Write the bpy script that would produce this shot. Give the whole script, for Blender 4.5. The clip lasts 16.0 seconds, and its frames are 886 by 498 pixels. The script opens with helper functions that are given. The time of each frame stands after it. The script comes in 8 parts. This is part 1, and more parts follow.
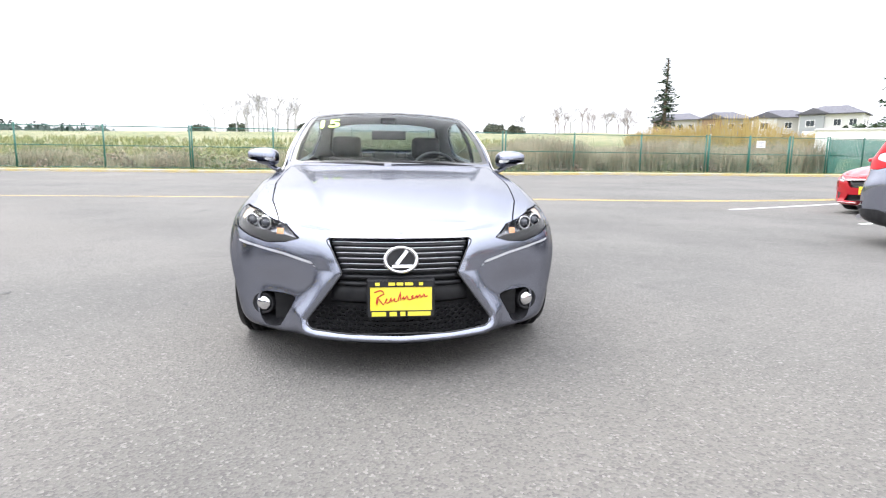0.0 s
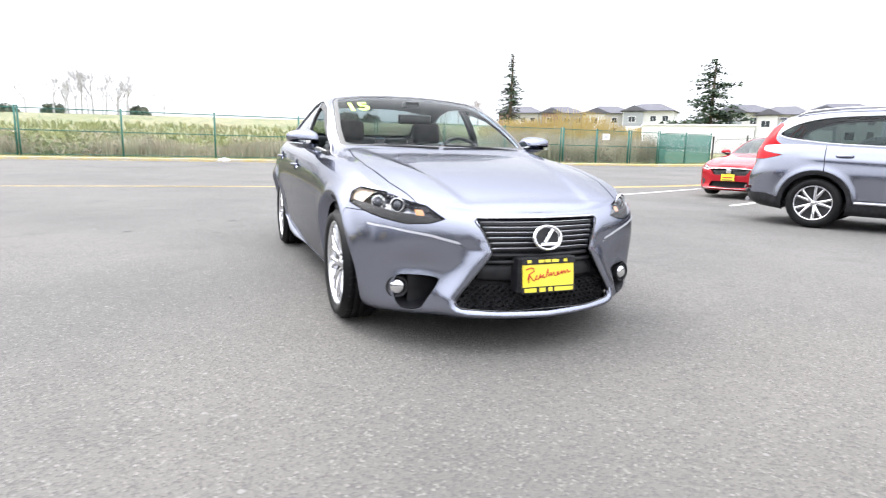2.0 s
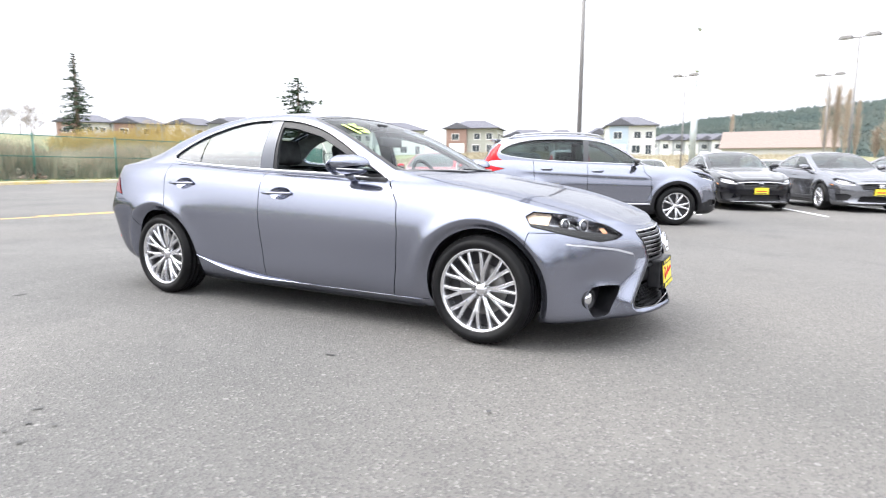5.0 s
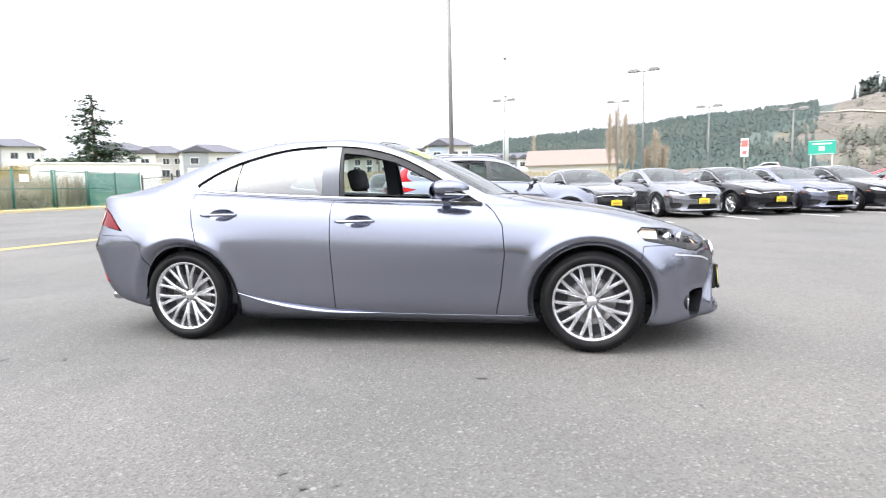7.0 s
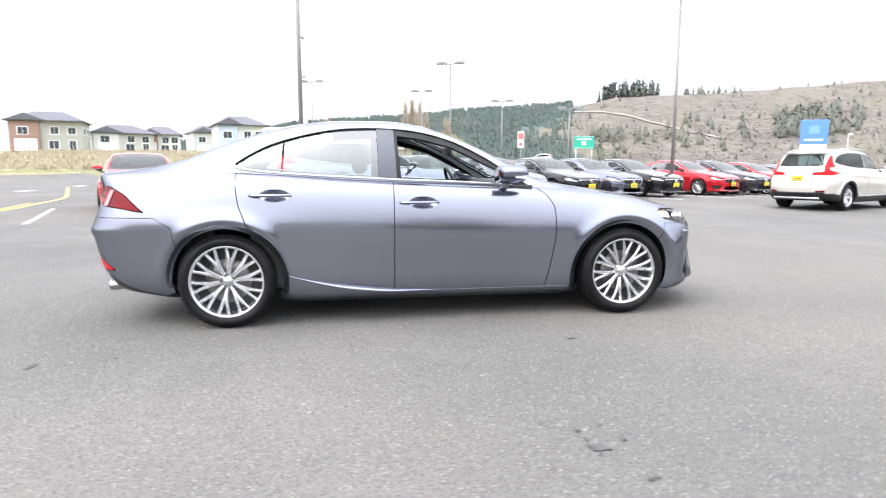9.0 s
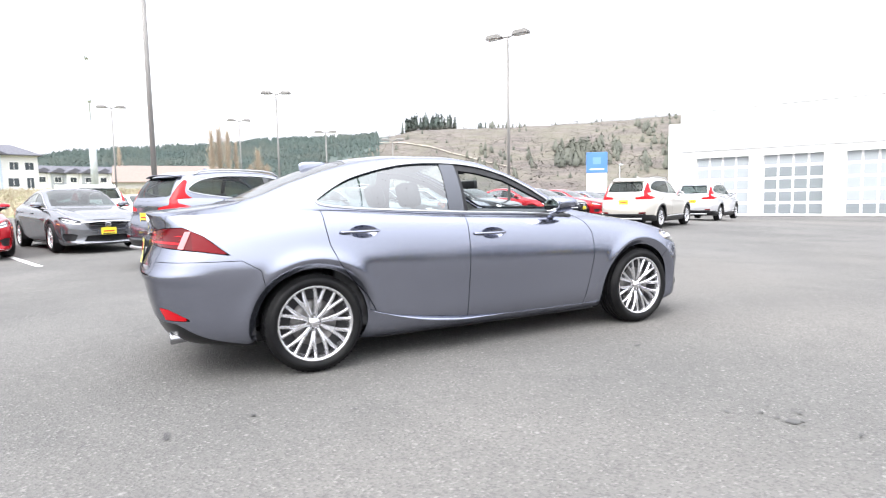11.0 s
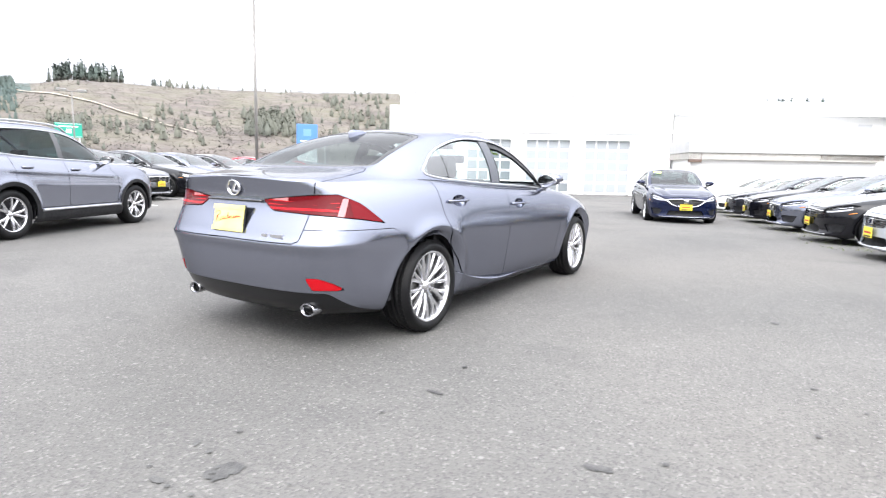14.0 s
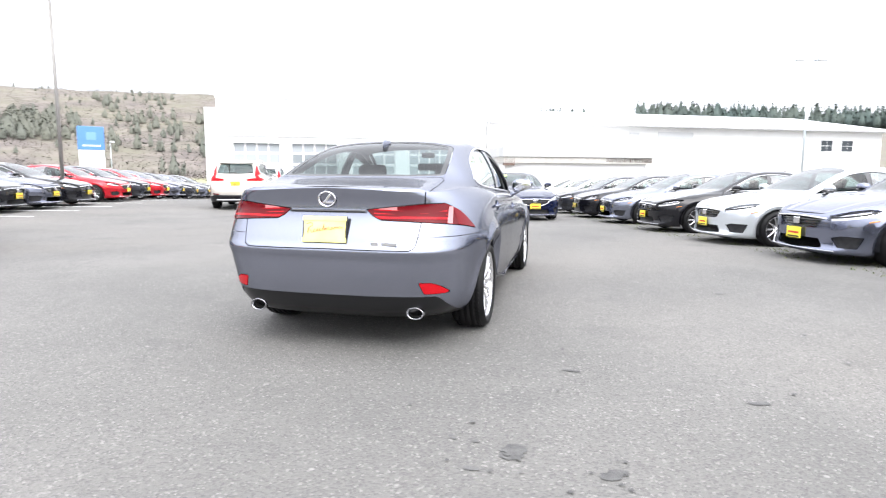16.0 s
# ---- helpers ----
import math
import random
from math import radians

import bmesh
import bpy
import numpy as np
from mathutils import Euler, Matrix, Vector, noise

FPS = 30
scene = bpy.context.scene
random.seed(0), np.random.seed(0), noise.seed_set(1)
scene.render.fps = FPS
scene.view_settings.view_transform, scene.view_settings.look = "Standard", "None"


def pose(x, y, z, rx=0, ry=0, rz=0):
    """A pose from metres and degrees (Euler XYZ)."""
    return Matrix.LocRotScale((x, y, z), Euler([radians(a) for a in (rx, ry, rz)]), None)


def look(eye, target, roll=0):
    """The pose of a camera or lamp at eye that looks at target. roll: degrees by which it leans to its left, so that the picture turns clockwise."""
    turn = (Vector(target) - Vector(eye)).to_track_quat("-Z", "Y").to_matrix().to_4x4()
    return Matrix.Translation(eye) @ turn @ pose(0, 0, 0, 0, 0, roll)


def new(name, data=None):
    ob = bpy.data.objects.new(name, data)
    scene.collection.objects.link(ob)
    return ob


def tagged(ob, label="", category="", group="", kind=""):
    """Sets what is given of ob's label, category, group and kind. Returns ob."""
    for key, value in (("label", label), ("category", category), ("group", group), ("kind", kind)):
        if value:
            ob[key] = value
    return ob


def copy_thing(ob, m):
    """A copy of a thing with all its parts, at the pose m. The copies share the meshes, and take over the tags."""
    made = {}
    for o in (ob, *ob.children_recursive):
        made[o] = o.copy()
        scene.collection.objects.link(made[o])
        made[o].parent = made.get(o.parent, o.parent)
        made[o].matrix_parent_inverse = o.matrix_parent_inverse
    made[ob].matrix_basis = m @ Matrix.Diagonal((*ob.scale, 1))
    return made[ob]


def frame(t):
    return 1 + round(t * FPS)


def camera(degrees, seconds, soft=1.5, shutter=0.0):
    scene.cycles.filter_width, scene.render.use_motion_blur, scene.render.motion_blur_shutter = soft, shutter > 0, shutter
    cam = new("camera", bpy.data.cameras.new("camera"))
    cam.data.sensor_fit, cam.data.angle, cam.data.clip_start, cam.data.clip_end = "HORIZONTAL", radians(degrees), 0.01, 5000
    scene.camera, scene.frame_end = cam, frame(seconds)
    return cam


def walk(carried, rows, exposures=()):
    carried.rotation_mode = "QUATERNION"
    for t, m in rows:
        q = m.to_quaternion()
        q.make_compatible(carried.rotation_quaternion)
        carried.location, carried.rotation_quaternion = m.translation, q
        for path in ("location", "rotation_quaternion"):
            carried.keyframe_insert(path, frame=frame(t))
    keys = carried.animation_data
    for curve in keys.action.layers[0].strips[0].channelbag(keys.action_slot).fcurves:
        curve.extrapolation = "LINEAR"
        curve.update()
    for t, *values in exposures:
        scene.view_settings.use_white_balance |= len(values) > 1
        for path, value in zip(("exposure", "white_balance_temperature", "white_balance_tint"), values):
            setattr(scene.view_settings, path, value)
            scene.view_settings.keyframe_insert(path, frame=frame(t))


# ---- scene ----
cam = camera(74.6, 16.0, soft=1.15, shutter=0.4)
PATH = [
    (0, (-0.127, -4.921, 1.027), (0.111, -2.959, 0.720), 0.7),
    (0.5, (-0.261, -4.927, 1.012), (0.137, -2.992, 0.699), 2.3),
    (1, (-0.645, -4.942, 1.004), (0.017, -3.083, 0.683), 1.1),
    (1.5, (-1.066, -4.852, 0.969), (-0.412, -2.989, 0.650), -0.4),
    (2, (-1.503, -4.678, 0.969), (-0.776, -2.845, 0.635), 1.3),
    (2.5, (-1.979, -4.488, 0.994), (-1.004, -2.77, 0.683), -0.4),
    (3, (-2.352, -4.16, 0.986), (-1.224, -2.54, 0.666), -1.2),
    (3.2, (-2.51, -4.054, 0.995), (-1.348, -2.458, 0.675), -0.8),
    (5.3, (-3.922, -2.559, 1.005), (-2.14, -1.697, 0.718), -0.6),
    (5.5, (-3.985, -2.39, 0.996), (-2.18, -1.583, 0.697), -1.3),
    (6, (-4.165, -2.007, 1.012), (-2.293, -1.353, 0.748), -1.6),
    (6.5, (-4.375, -1.633, 1.032), (-2.457, -1.118, 0.794), -1.8),
    (7, (-4.493, -1.221, 1.043), (-2.545, -0.819, 0.833), -1.3),
    (7.5, (-4.696, -0.831, 1.033), (-2.72, -0.613, 0.819), -0.8),
    (8, (-4.781, -0.397, 1.032), (-2.797, -0.322, 0.790), -0.4),
    (8.5, (-4.801, 0.065, 1.036), (-2.819, -0.006, 0.784), 0.8),
    (9, (-4.834, 0.561, 1.059), (-2.875, 0.258, 0.788), 0.0),
    (9.5, (-4.761, 1.036, 1.075), (-2.82, 0.644, 0.795), -3.3),
    (10, (-4.741, 1.495, 1.084), (-2.852, 0.874, 0.869), -2.3),
    (10.2, (-4.711, 1.672, 1.099), (-2.85, 0.967, 0.898), -1.7),
    (12.3, (-3.909, 3.432, 1.086), (-2.399, 2.135, 0.893), -0.1),
    (12.5, (-3.831, 3.606, 1.083), (-2.401, 2.222, 0.878), 0.5),
    (13, (-3.599, 3.961, 1.090), (-2.271, 2.488, 0.830), 0.3),
    (13.5, (-3.309, 4.282, 1.103), (-2.091, 2.718, 0.838), 0.3),
    (14, (-3.019, 4.632, 1.110), (-1.953, 2.962, 0.837), 1.2),
    (14.5, (-2.655, 4.931, 1.106), (-1.672, 3.213, 0.817), 0.8),
    (15, (-2.316, 5.23, 1.099), (-1.559, 3.399, 0.827), 0.4),
    (15.5, (-1.952, 5.462, 1.108), (-1.345, 3.572, 0.859), 0.3),
    (16, (-1.531, 5.627, 1.116), (-1.069, 3.697, 0.866), 0.3),
]
walk(cam, [(t, look(eye, target, roll)) for t, eye, target, roll in PATH],
     [(0.0, 1.46), (3.0, 1.47), (7.0, 1.51), (10.0, 1.52), (13.0, 1.57), (16.0, 1.60)])

# ---- world and light: bright overcast sky ----
world = bpy.data.worlds.new("world")
scene.world = world
world.use_nodes = True
wn = world.node_tree
wn.nodes.clear()
sky = wn.nodes.new("ShaderNodeTexSky")
sky.sky_type = "NISHITA"
sky.sun_disc = False
sky.sun_elevation = radians(48)
sky.sun_rotation = radians(-34)
sky.air_density, sky.dust_density, sky.ozone_density = 1.0, 6.0, 1.0
veil = wn.nodes.new("ShaderNodeHueSaturation")
veil.inputs["Saturation"].default_value = 0.22
back = wn.nodes.new("ShaderNodeBackground")
back.inputs["Strength"].default_value = 0.228
wout = wn.nodes.new("ShaderNodeOutputWorld")
wn.links.new(sky.outputs[0], veil.inputs["Color"])
cloud = wn.nodes.new("ShaderNodeMix")
cloud.data_type = "RGBA"
cloud.inputs["Factor"].default_value = 0.8
cloud.inputs["B"].default_value = (4.85, 5.0, 5.42, 1)
wn.links.new(veil.outputs[0], cloud.inputs["A"])
# overcast: the cloud deck is brighter overhead than at the horizon
where = wn.nodes.new("ShaderNodeTexCoord")
axis = wn.nodes.new("ShaderNodeSeparateXYZ")
wn.links.new(where.outputs["Generated"], axis.inputs[0])
deck = wn.nodes.new("ShaderNodeMapRange")
deck.inputs["To Min"].default_value, deck.inputs["To Max"].default_value = 0.46, 1.38
wn.links.new(axis.outputs["Z"], deck.inputs["Value"])
shade = wn.nodes.new("ShaderNodeVectorMath")
shade.operation = "SCALE"
wn.links.new(cloud.outputs["Result"], shade.inputs[0])
wn.links.new(deck.outputs[0], shade.inputs["Scale"])
wn.links.new(shade.outputs[0], back.inputs["Color"])
wn.links.new(back.outputs[0], wout.inputs["Surface"])
sun_data = bpy.data.lights.new("sun", "SUN")
sun_data.energy, sun_data.angle, sun_data.color = 0.5, radians(45), (1.0, 0.97, 0.93)
sun = new("sun", sun_data)
sun.matrix_world = look((0, 0, 60), (0.3, -0.45, 59.2))
scene.view_settings.exposure = 1.45

# ---- helpers of the scene ----
def mat(name, color, rough=0.6, metal=0.0, **extra):
    m = bpy.data.materials.new(name)
    m.use_nodes = True
    b = m.node_tree.nodes["Principled BSDF"]
    b.inputs["Base Color"].default_value = (*color, 1)
    b.inputs["Roughness"].default_value = rough
    b.inputs["Metallic"].default_value = metal
    for key, value in extra.items():
        b.inputs[key.replace("_", " ")].default_value = value
    return m


def nodes_of(m):
    return m.node_tree, m.node_tree.nodes["Principled BSDF"]


def vary(m, color_a, color_b, scale, detail=4.0, lo=0.35, hi=0.65, color_c=None, scale_c=1.0, amount_c=0.5, bump=0.0, bump_scale=None, coords="Object", stretch=(1, 1, 1)):
    """Colour noise at one or two scales, with bump, on a Principled material."""
    nt, b = nodes_of(m)
    co = nt.nodes.new("ShaderNodeTexCoord")
    mp = nt.nodes.new("ShaderNodeMapping")
    mp.inputs["Scale"].default_value = stretch
    nt.links.new(co.outputs[coords], mp.inputs["Vector"])

    def noise_ramp(s, d, a, z):
        n = nt.nodes.new("ShaderNodeTexNoise")
        n.inputs["Scale"].default_value, n.inputs["Detail"].default_value = s, d
        nt.links.new(mp.outputs[0], n.inputs["Vector"])
        r = nt.nodes.new("ShaderNodeMapRange")
        r.inputs["From Min"].default_value, r.inputs["From Max"].default_value = a, z
        nt.links.new(n.outputs["Fac"], r.inputs["Value"])
        return n, r

    n1, r1 = noise_ramp(scale, detail, lo, hi)
    mix = nt.nodes.new("ShaderNodeMix")
    mix.data_type = "RGBA"
    mix.inputs["A"].default_value, mix.inputs["B"].default_value = (*color_a, 1), (*color_b, 1)
    nt.links.new(r1.outputs[0], mix.inputs["Factor"])
    out = mix.outputs["Result"]
    if color_c:
        n2, r2 = noise_ramp(scale_c, 3.0, 0.45, 0.7)
        k = nt.nodes.new("ShaderNodeMath")
        k.operation = "MULTIPLY"
        k.inputs[1].default_value = amount_c
        nt.links.new(r2.outputs[0], k.inputs[0])
        mix2 = nt.nodes.new("ShaderNodeMix")
        mix2.data_type = "RGBA"
        nt.links.new(out, mix2.inputs["A"])
        mix2.inputs["B"].default_value = (*color_c, 1)
        nt.links.new(k.outputs[0], mix2.inputs["Factor"])
        out = mix2.outputs["Result"]
    nt.links.new(out, b.inputs["Base Color"])
    if bump:
        nb, _ = noise_ramp(bump_scale or scale, 5.0, 0, 1)
        bp = nt.nodes.new("ShaderNodeBump")
        bp.inputs["Strength"].default_value = bump
        bp.inputs["Distance"].default_value = 0.02
        nt.links.new(nb.outputs["Fac"], bp.inputs["Height"])
        nt.links.new(bp.outputs[0], b.inputs["Normal"])
    return m


def part(name, bm, material, parent=None, label="", smooth=False):
    """Link a bmesh (or a mesh) as one mesh object under a thing or a part."""
    if isinstance(bm, bmesh.types.BMesh):
        me = bpy.data.meshes.new(name)
        bm.to_mesh(me)
        bm.free()
    else:
        me = bm
    if material is not None and not me.materials:
        for one in (material if isinstance(material, (list, tuple)) else [material]):
            me.materials.append(one)
    if smooth:
        me.shade_smooth()
    ob = new(name, me)
    ob.parent = parent
    if label:
        tagged(ob, label)
    return ob


def empty(name, m=None):
    ob = new(name)
    ob.empty_display_size = 0.2
    if m is not None:
        ob.matrix_world = m
    return ob


def box_into(bm, x0, x1, y0, y1, z0, z1, bevel=0.0, m=None):
    vs = [bm.verts.new((x, y, z)) for x in (x0, x1) for y in (y0, y1) for z in (z0, z1)]
    fs = [bm.faces.new([vs[i] for i in q]) for q in ((0, 1, 3, 2), (4, 6, 7, 5), (0, 4, 5, 1), (2, 3, 7, 6), (0, 2, 6, 4), (1, 5, 7, 3))]
    if bevel:
        es = {e for f in fs for e in f.edges}
        res = bmesh.ops.bevel(bm, geom=list(es), offset=bevel, segments=2, affect="EDGES", profile=0.5)
        vs = list({v for f in res["faces"] for v in f.verts} | {v for v in vs if v.is_valid})
    if m is not None:
        bmesh.ops.transform(bm, matrix=m, verts=vs)
    return vs


def box(*a, **k):
    bm = bmesh.new()
    box_into(bm, *a, **k)
    return bm


def tube_into(bm, p0, p1, r0, r1=None, sides=10, caps=True):
    p0, p1 = Vector(p0), Vector(p1)
    r1 = r0 if r1 is None else r1
    q = (p1 - p0).to_track_quat("Z", "Y").to_matrix()
    rings = []
    for p, r in ((p0, r0), (p1, r1)):
        rings.append([bm.verts.new(p + q @ Vector((r * math.cos(a), r * math.sin(a), 0))) for a in (2 * math.pi * i / sides for i in range(sides))])
    for i in range(sides):
        j = (i + 1) % sides
        bm.faces.new((rings[0][i], rings[0][j], rings[1][j], rings[1][i])).smooth = True
    if caps:
        bm.faces.new(rings[0][::-1])
        bm.faces.new(rings[1])
    return rings


def tube(*a, **k):
    bm = bmesh.new()
    tube_into(bm, *a, **k)
    return bm


def spline(points, n):
    """Smooth curve through 2D or 3D points (Catmull-Rom), n samples per span."""
    p = [np.array(q, float) for q in points]
    p = [2 * p[0] - p[1]] + p + [2 * p[-1] - p[-2]]
    out = []
    for i in range(1, len(p) - 2):
        for k in range(n):
            t = k / n
            out.append(0.5 * (2 * p[i] + (p[i + 1] - p[i - 1]) * t + (2 * p[i - 1] - 5 * p[i] + 4 * p[i + 1] - p[i + 2]) * t * t + (3 * p[i] - p[i - 1] - 3 * p[i + 1] + p[i + 2]) * t ** 3))
    out.append(p[-2])
    return np.array(out)


def curve1(knots, x):
    """Smooth monotone-ish interpolation of (position, value) knots at x (array)."""
    k = np.array(knots, float)
    px, py = k[:, 0], k[:, 1]
    d = np.diff(py) / np.diff(px)
    m = np.zeros(len(px))
    m[1:-1] = np.where(d[:-1] * d[1:] > 0, 2 * d[:-1] * d[1:] / (d[:-1] + d[1:] + 1e-12), 0)
    m[0], m[-1] = d[0], d[-1]
    x = np.clip(np.asarray(x, float), px[0], px[-1])
    i = np.clip(np.searchsorted(px, x, side="right") - 1, 0, len(px) - 2)
    h = px[i + 1] - px[i]
    t = (x - px[i]) / h
    return (2 * t ** 3 - 3 * t ** 2 + 1) * py[i] + (t ** 3 - 2 * t ** 2 + t) * h * m[i] + (-2 * t ** 3 + 3 * t ** 2) * py[i + 1] + (t ** 3 - t ** 2) * h * m[i + 1]


def rise(v, a, b):
    t = np.clip((v - a) / (b - a), 0, 1)
    return t * t * (3 - 2 * t)


def ground_z(x, y):
    """Height of the ground: a lot that drains to the south, a verge, a rising field, far slopes."""
    x, y = np.asarray(x, float), np.asarray(y, float)
    z = 0.07 * rise(x, 7, 14) + 0.14 * rise(y, 14, 27) + 0.6 * rise(x, 28, 44) * rise(y, 24, 29.5)
    z = z - np.minimum(0.45, 0.018 * np.maximum(0, -y - 1.8)) * (1 - 0.8 * np.clip(x / 14, 0, 1) * (1 - rise(-y, 14, 26)))
    field = rise(y, 29.5, 120) * (5.4 + 0.5 * np.sin(x * 0.03 + 1))
    east = 4.2 * rise(x, 58, 140) * rise(y, -60, -10)
    return z + np.maximum(field, east) + 0.13 * rise(y, 28.05, 28.4)

# ---- materials of the place ----
asphalt = mat("asphalt", (0.16, 0.157, 0.152), 0.92)


def asphalt_nodes():
    nt, b = nodes_of(asphalt)
    N, L = nt.nodes.new, nt.links.new
    co = N("ShaderNodeTexCoord")

    def noise_tex(scale, detail, rough=0.6):
        n = N("ShaderNodeTexNoise")
        n.inputs["Scale"].default_value, n.inputs["Detail"].default_value, n.inputs["Roughness"].default_value = scale, detail, rough
        L(co.outputs["Object"], n.inputs["Vector"])
        return n.outputs["Fac"]

    def ramp(v, a, z, lo=0.0, hi=1.0):
        r = N("ShaderNodeMapRange")
        for key, value in (("From Min", a), ("From Max", z), ("To Min", lo), ("To Max", hi)):
            r.inputs[key].default_value = value
        L(v, r.inputs["Value"])
        return r.outputs[0]

    def blend(a, c, fac):
        m = N("ShaderNodeMix")
        m.data_type = "RGBA"
        for key, v in (("A", a), ("B", c)):
            if isinstance(v, tuple):
                m.inputs[key].default_value = (*v, 1)
            else:
                L(v, m.inputs[key])
        L(fac, m.inputs["Factor"])
        return m.outputs["Result"]

    base = blend((0.100, 0.097, 0.092), (0.148, 0.142, 0.134), ramp(noise_tex(0.35, 6.0), 0.35, 0.68))
    base = blend(base, (0.076, 0.075, 0.073), ramp(noise_tex(1.3, 4.0), 0.56, 0.74, 0, 0.55))
    base = blend(base, (0.165, 0.152, 0.136), ramp(noise_tex(0.11, 3.0), 0.48, 0.66, 0, 0.5))
    grain = N("ShaderNodeTexVoronoi")
    grain.inputs["Scale"].default_value = 95
    L(co.outputs["Object"], grain.inputs["Vector"])
    sep = N("ShaderNodeSeparateColor")
    L(grain.outputs["Color"], sep.inputs[0])
    base = blend(base, (0.052, 0.051, 0.050), ramp(sep.outputs[0], 0.45, 1.0, 0, 0.55))
    base = blend(base, (0.32, 0.31, 0.29), ramp(sep.outputs[1], 0.88, 1.0, 0, 0.38))
    big = N("ShaderNodeTexVoronoi")
    big.inputs["Scale"].default_value = 9
    L(co.outputs["Object"], big.inputs["Vector"])
    sep2 = N("ShaderNodeSeparateColor")
    L(big.outputs["Color"], sep2.inputs[0])
    speck = N("ShaderNodeMath")
    speck.operation = "MULTIPLY"
    L(ramp(sep2.outputs[0], 0.80, 0.82), speck.inputs[0])
    L(ramp(big.outputs["Distance"], 0.13, 0.07), speck.inputs[1])
    base = blend(base, (0.215, 0.209, 0.198), speck.outputs[0])
    L(base, b.inputs["Base Color"])
    bump = N("ShaderNodeBump")
    bump.inputs["Strength"].default_value, bump.inputs["Distance"].default_value = 0.55, 0.008
    L(grain.outputs["Distance"], bump.inputs["Height"])
    bump2 = N("ShaderNodeBump")
    bump2.inputs["Strength"].default_value, bump2.inputs["Distance"].default_value = 0.3, 0.03
    L(noise_tex(6, 4.0), bump2.inputs["Height"])
    L(bump.outputs[0], bump2.inputs["Normal"])
    L(bump2.outputs[0], b.inputs["Normal"])


asphalt_nodes()
meadow = vary(mat("meadow", (0.2, 0.25, 0.06), 0.95), (0.15, 0.17, 0.065), (0.25, 0.235, 0.13), 0.12, color_c=(0.30, 0.265, 0.18), scale_c=0.5, amount_c=0.7, bump=0.6, bump_scale=3)
oil = vary(mat("oil_stain", (0.05, 0.05, 0.05), 0.8), (0.052, 0.051, 0.05), (0.098, 0.096, 0.093), 14, bump=0.4, bump_scale=90)
tar = vary(mat("tar_crack", (0.07, 0.07, 0.07), 0.8), (0.06, 0.06, 0.06), (0.11, 0.11, 0.11), 20)
kerb_yellow = vary(mat("faded_yellow_kerb", (0.6, 0.48, 0.22), 0.85), (0.60, 0.47, 0.20), (0.55, 0.50, 0.40), 1.5, bump=0.3, bump_scale=30)
yellow_paint = vary(mat("yellow_paint", (0.6, 0.42, 0.12), 0.8), (0.58, 0.40, 0.12), (0.36, 0.29, 0.14), 3.0, lo=0.45, hi=0.8, bump=0.3, bump_scale=60)
white_paint = vary(mat("white_paint", (0.7, 0.7, 0.68), 0.8), (0.72, 0.72, 0.70), (0.45, 0.45, 0.44), 4.0, lo=0.5, hi=0.85, bump=0.3, bump_scale=60)
concrete = vary(mat("concrete", (0.45, 0.43, 0.4), 0.9), (0.42, 0.40, 0.37), (0.52, 0.5, 0.47), 2.5, bump=0.3, bump_scale=30)
fence_green = vary(mat("green_coated_steel", (0.02, 0.10, 0.075), 0.5), (0.025, 0.12, 0.09), (0.03, 0.16, 0.13), 3)
slat_green = vary(mat("faded_green_slats", (0.06, 0.25, 0.2), 0.6), (0.06, 0.24, 0.2), (0.14, 0.36, 0.31), 1.2)
wall_white = vary(mat("white_painted_wall", (0.86, 0.86, 0.85), 0.7), (0.85, 0.85, 0.84), (0.89, 0.89, 0.88), 0.6, bump=0.1, bump_scale=20)
roof_white = vary(mat("white_metal_roof", (0.78, 0.79, 0.8), 0.5), (0.74, 0.75, 0.76), (0.82, 0.83, 0.83), 0.5, stretch=(1, 1, 1))
pale_trim = mat("pale_grey_trim", (0.66, 0.67, 0.68), 0.6)
trim_grey = mat("grey_trim", (0.45, 0.45, 0.46), 0.6)
brown_wood = vary(mat("brown_board", (0.13, 0.085, 0.07), 0.7), (0.12, 0.078, 0.062), (0.17, 0.12, 0.10), 6)
steel_pole = vary(mat("bronze_painted_steel", (0.24, 0.23, 0.22), 0.55, 0.3), (0.22, 0.21, 0.20), (0.30, 0.29, 0.28), 2, stretch=(1, 1, 0.1))
pale_pole = vary(mat("pale_galvanised_steel", (0.5, 0.54, 0.56), 0.5, 0.4), (0.48, 0.53, 0.56), (0.58, 0.62, 0.64), 1)
lamp_lens = mat("lamp_lens", (0.6, 0.6, 0.58), 0.3)
bark = vary(mat("bark", (0.1, 0.08, 0.06), 0.9), (0.09, 0.07, 0.055), (0.16, 0.13, 0.10), 6, bump=0.5)
conifer = vary(mat("conifer_needles", (0.035, 0.06, 0.035), 0.8), (0.022, 0.045, 0.030), (0.055, 0.085, 0.045), 0.8)
# distance haze is put into this colour: paler and bluer than the near needles
hazed_conifer = vary(mat("hazed_conifer_needles", (0.05, 0.08, 0.06), 0.9), (0.055, 0.082, 0.076), (0.076, 0.104, 0.092), 0.03, color_c=(0.115, 0.118, 0.095), scale_c=0.02, amount_c=0.5)
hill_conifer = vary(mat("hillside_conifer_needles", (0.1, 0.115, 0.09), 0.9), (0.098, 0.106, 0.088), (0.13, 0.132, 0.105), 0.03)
twig = vary(mat("bare_twigs", (0.42, 0.35, 0.28), 0.9), (0.40, 0.33, 0.27), (0.52, 0.44, 0.35), 1)
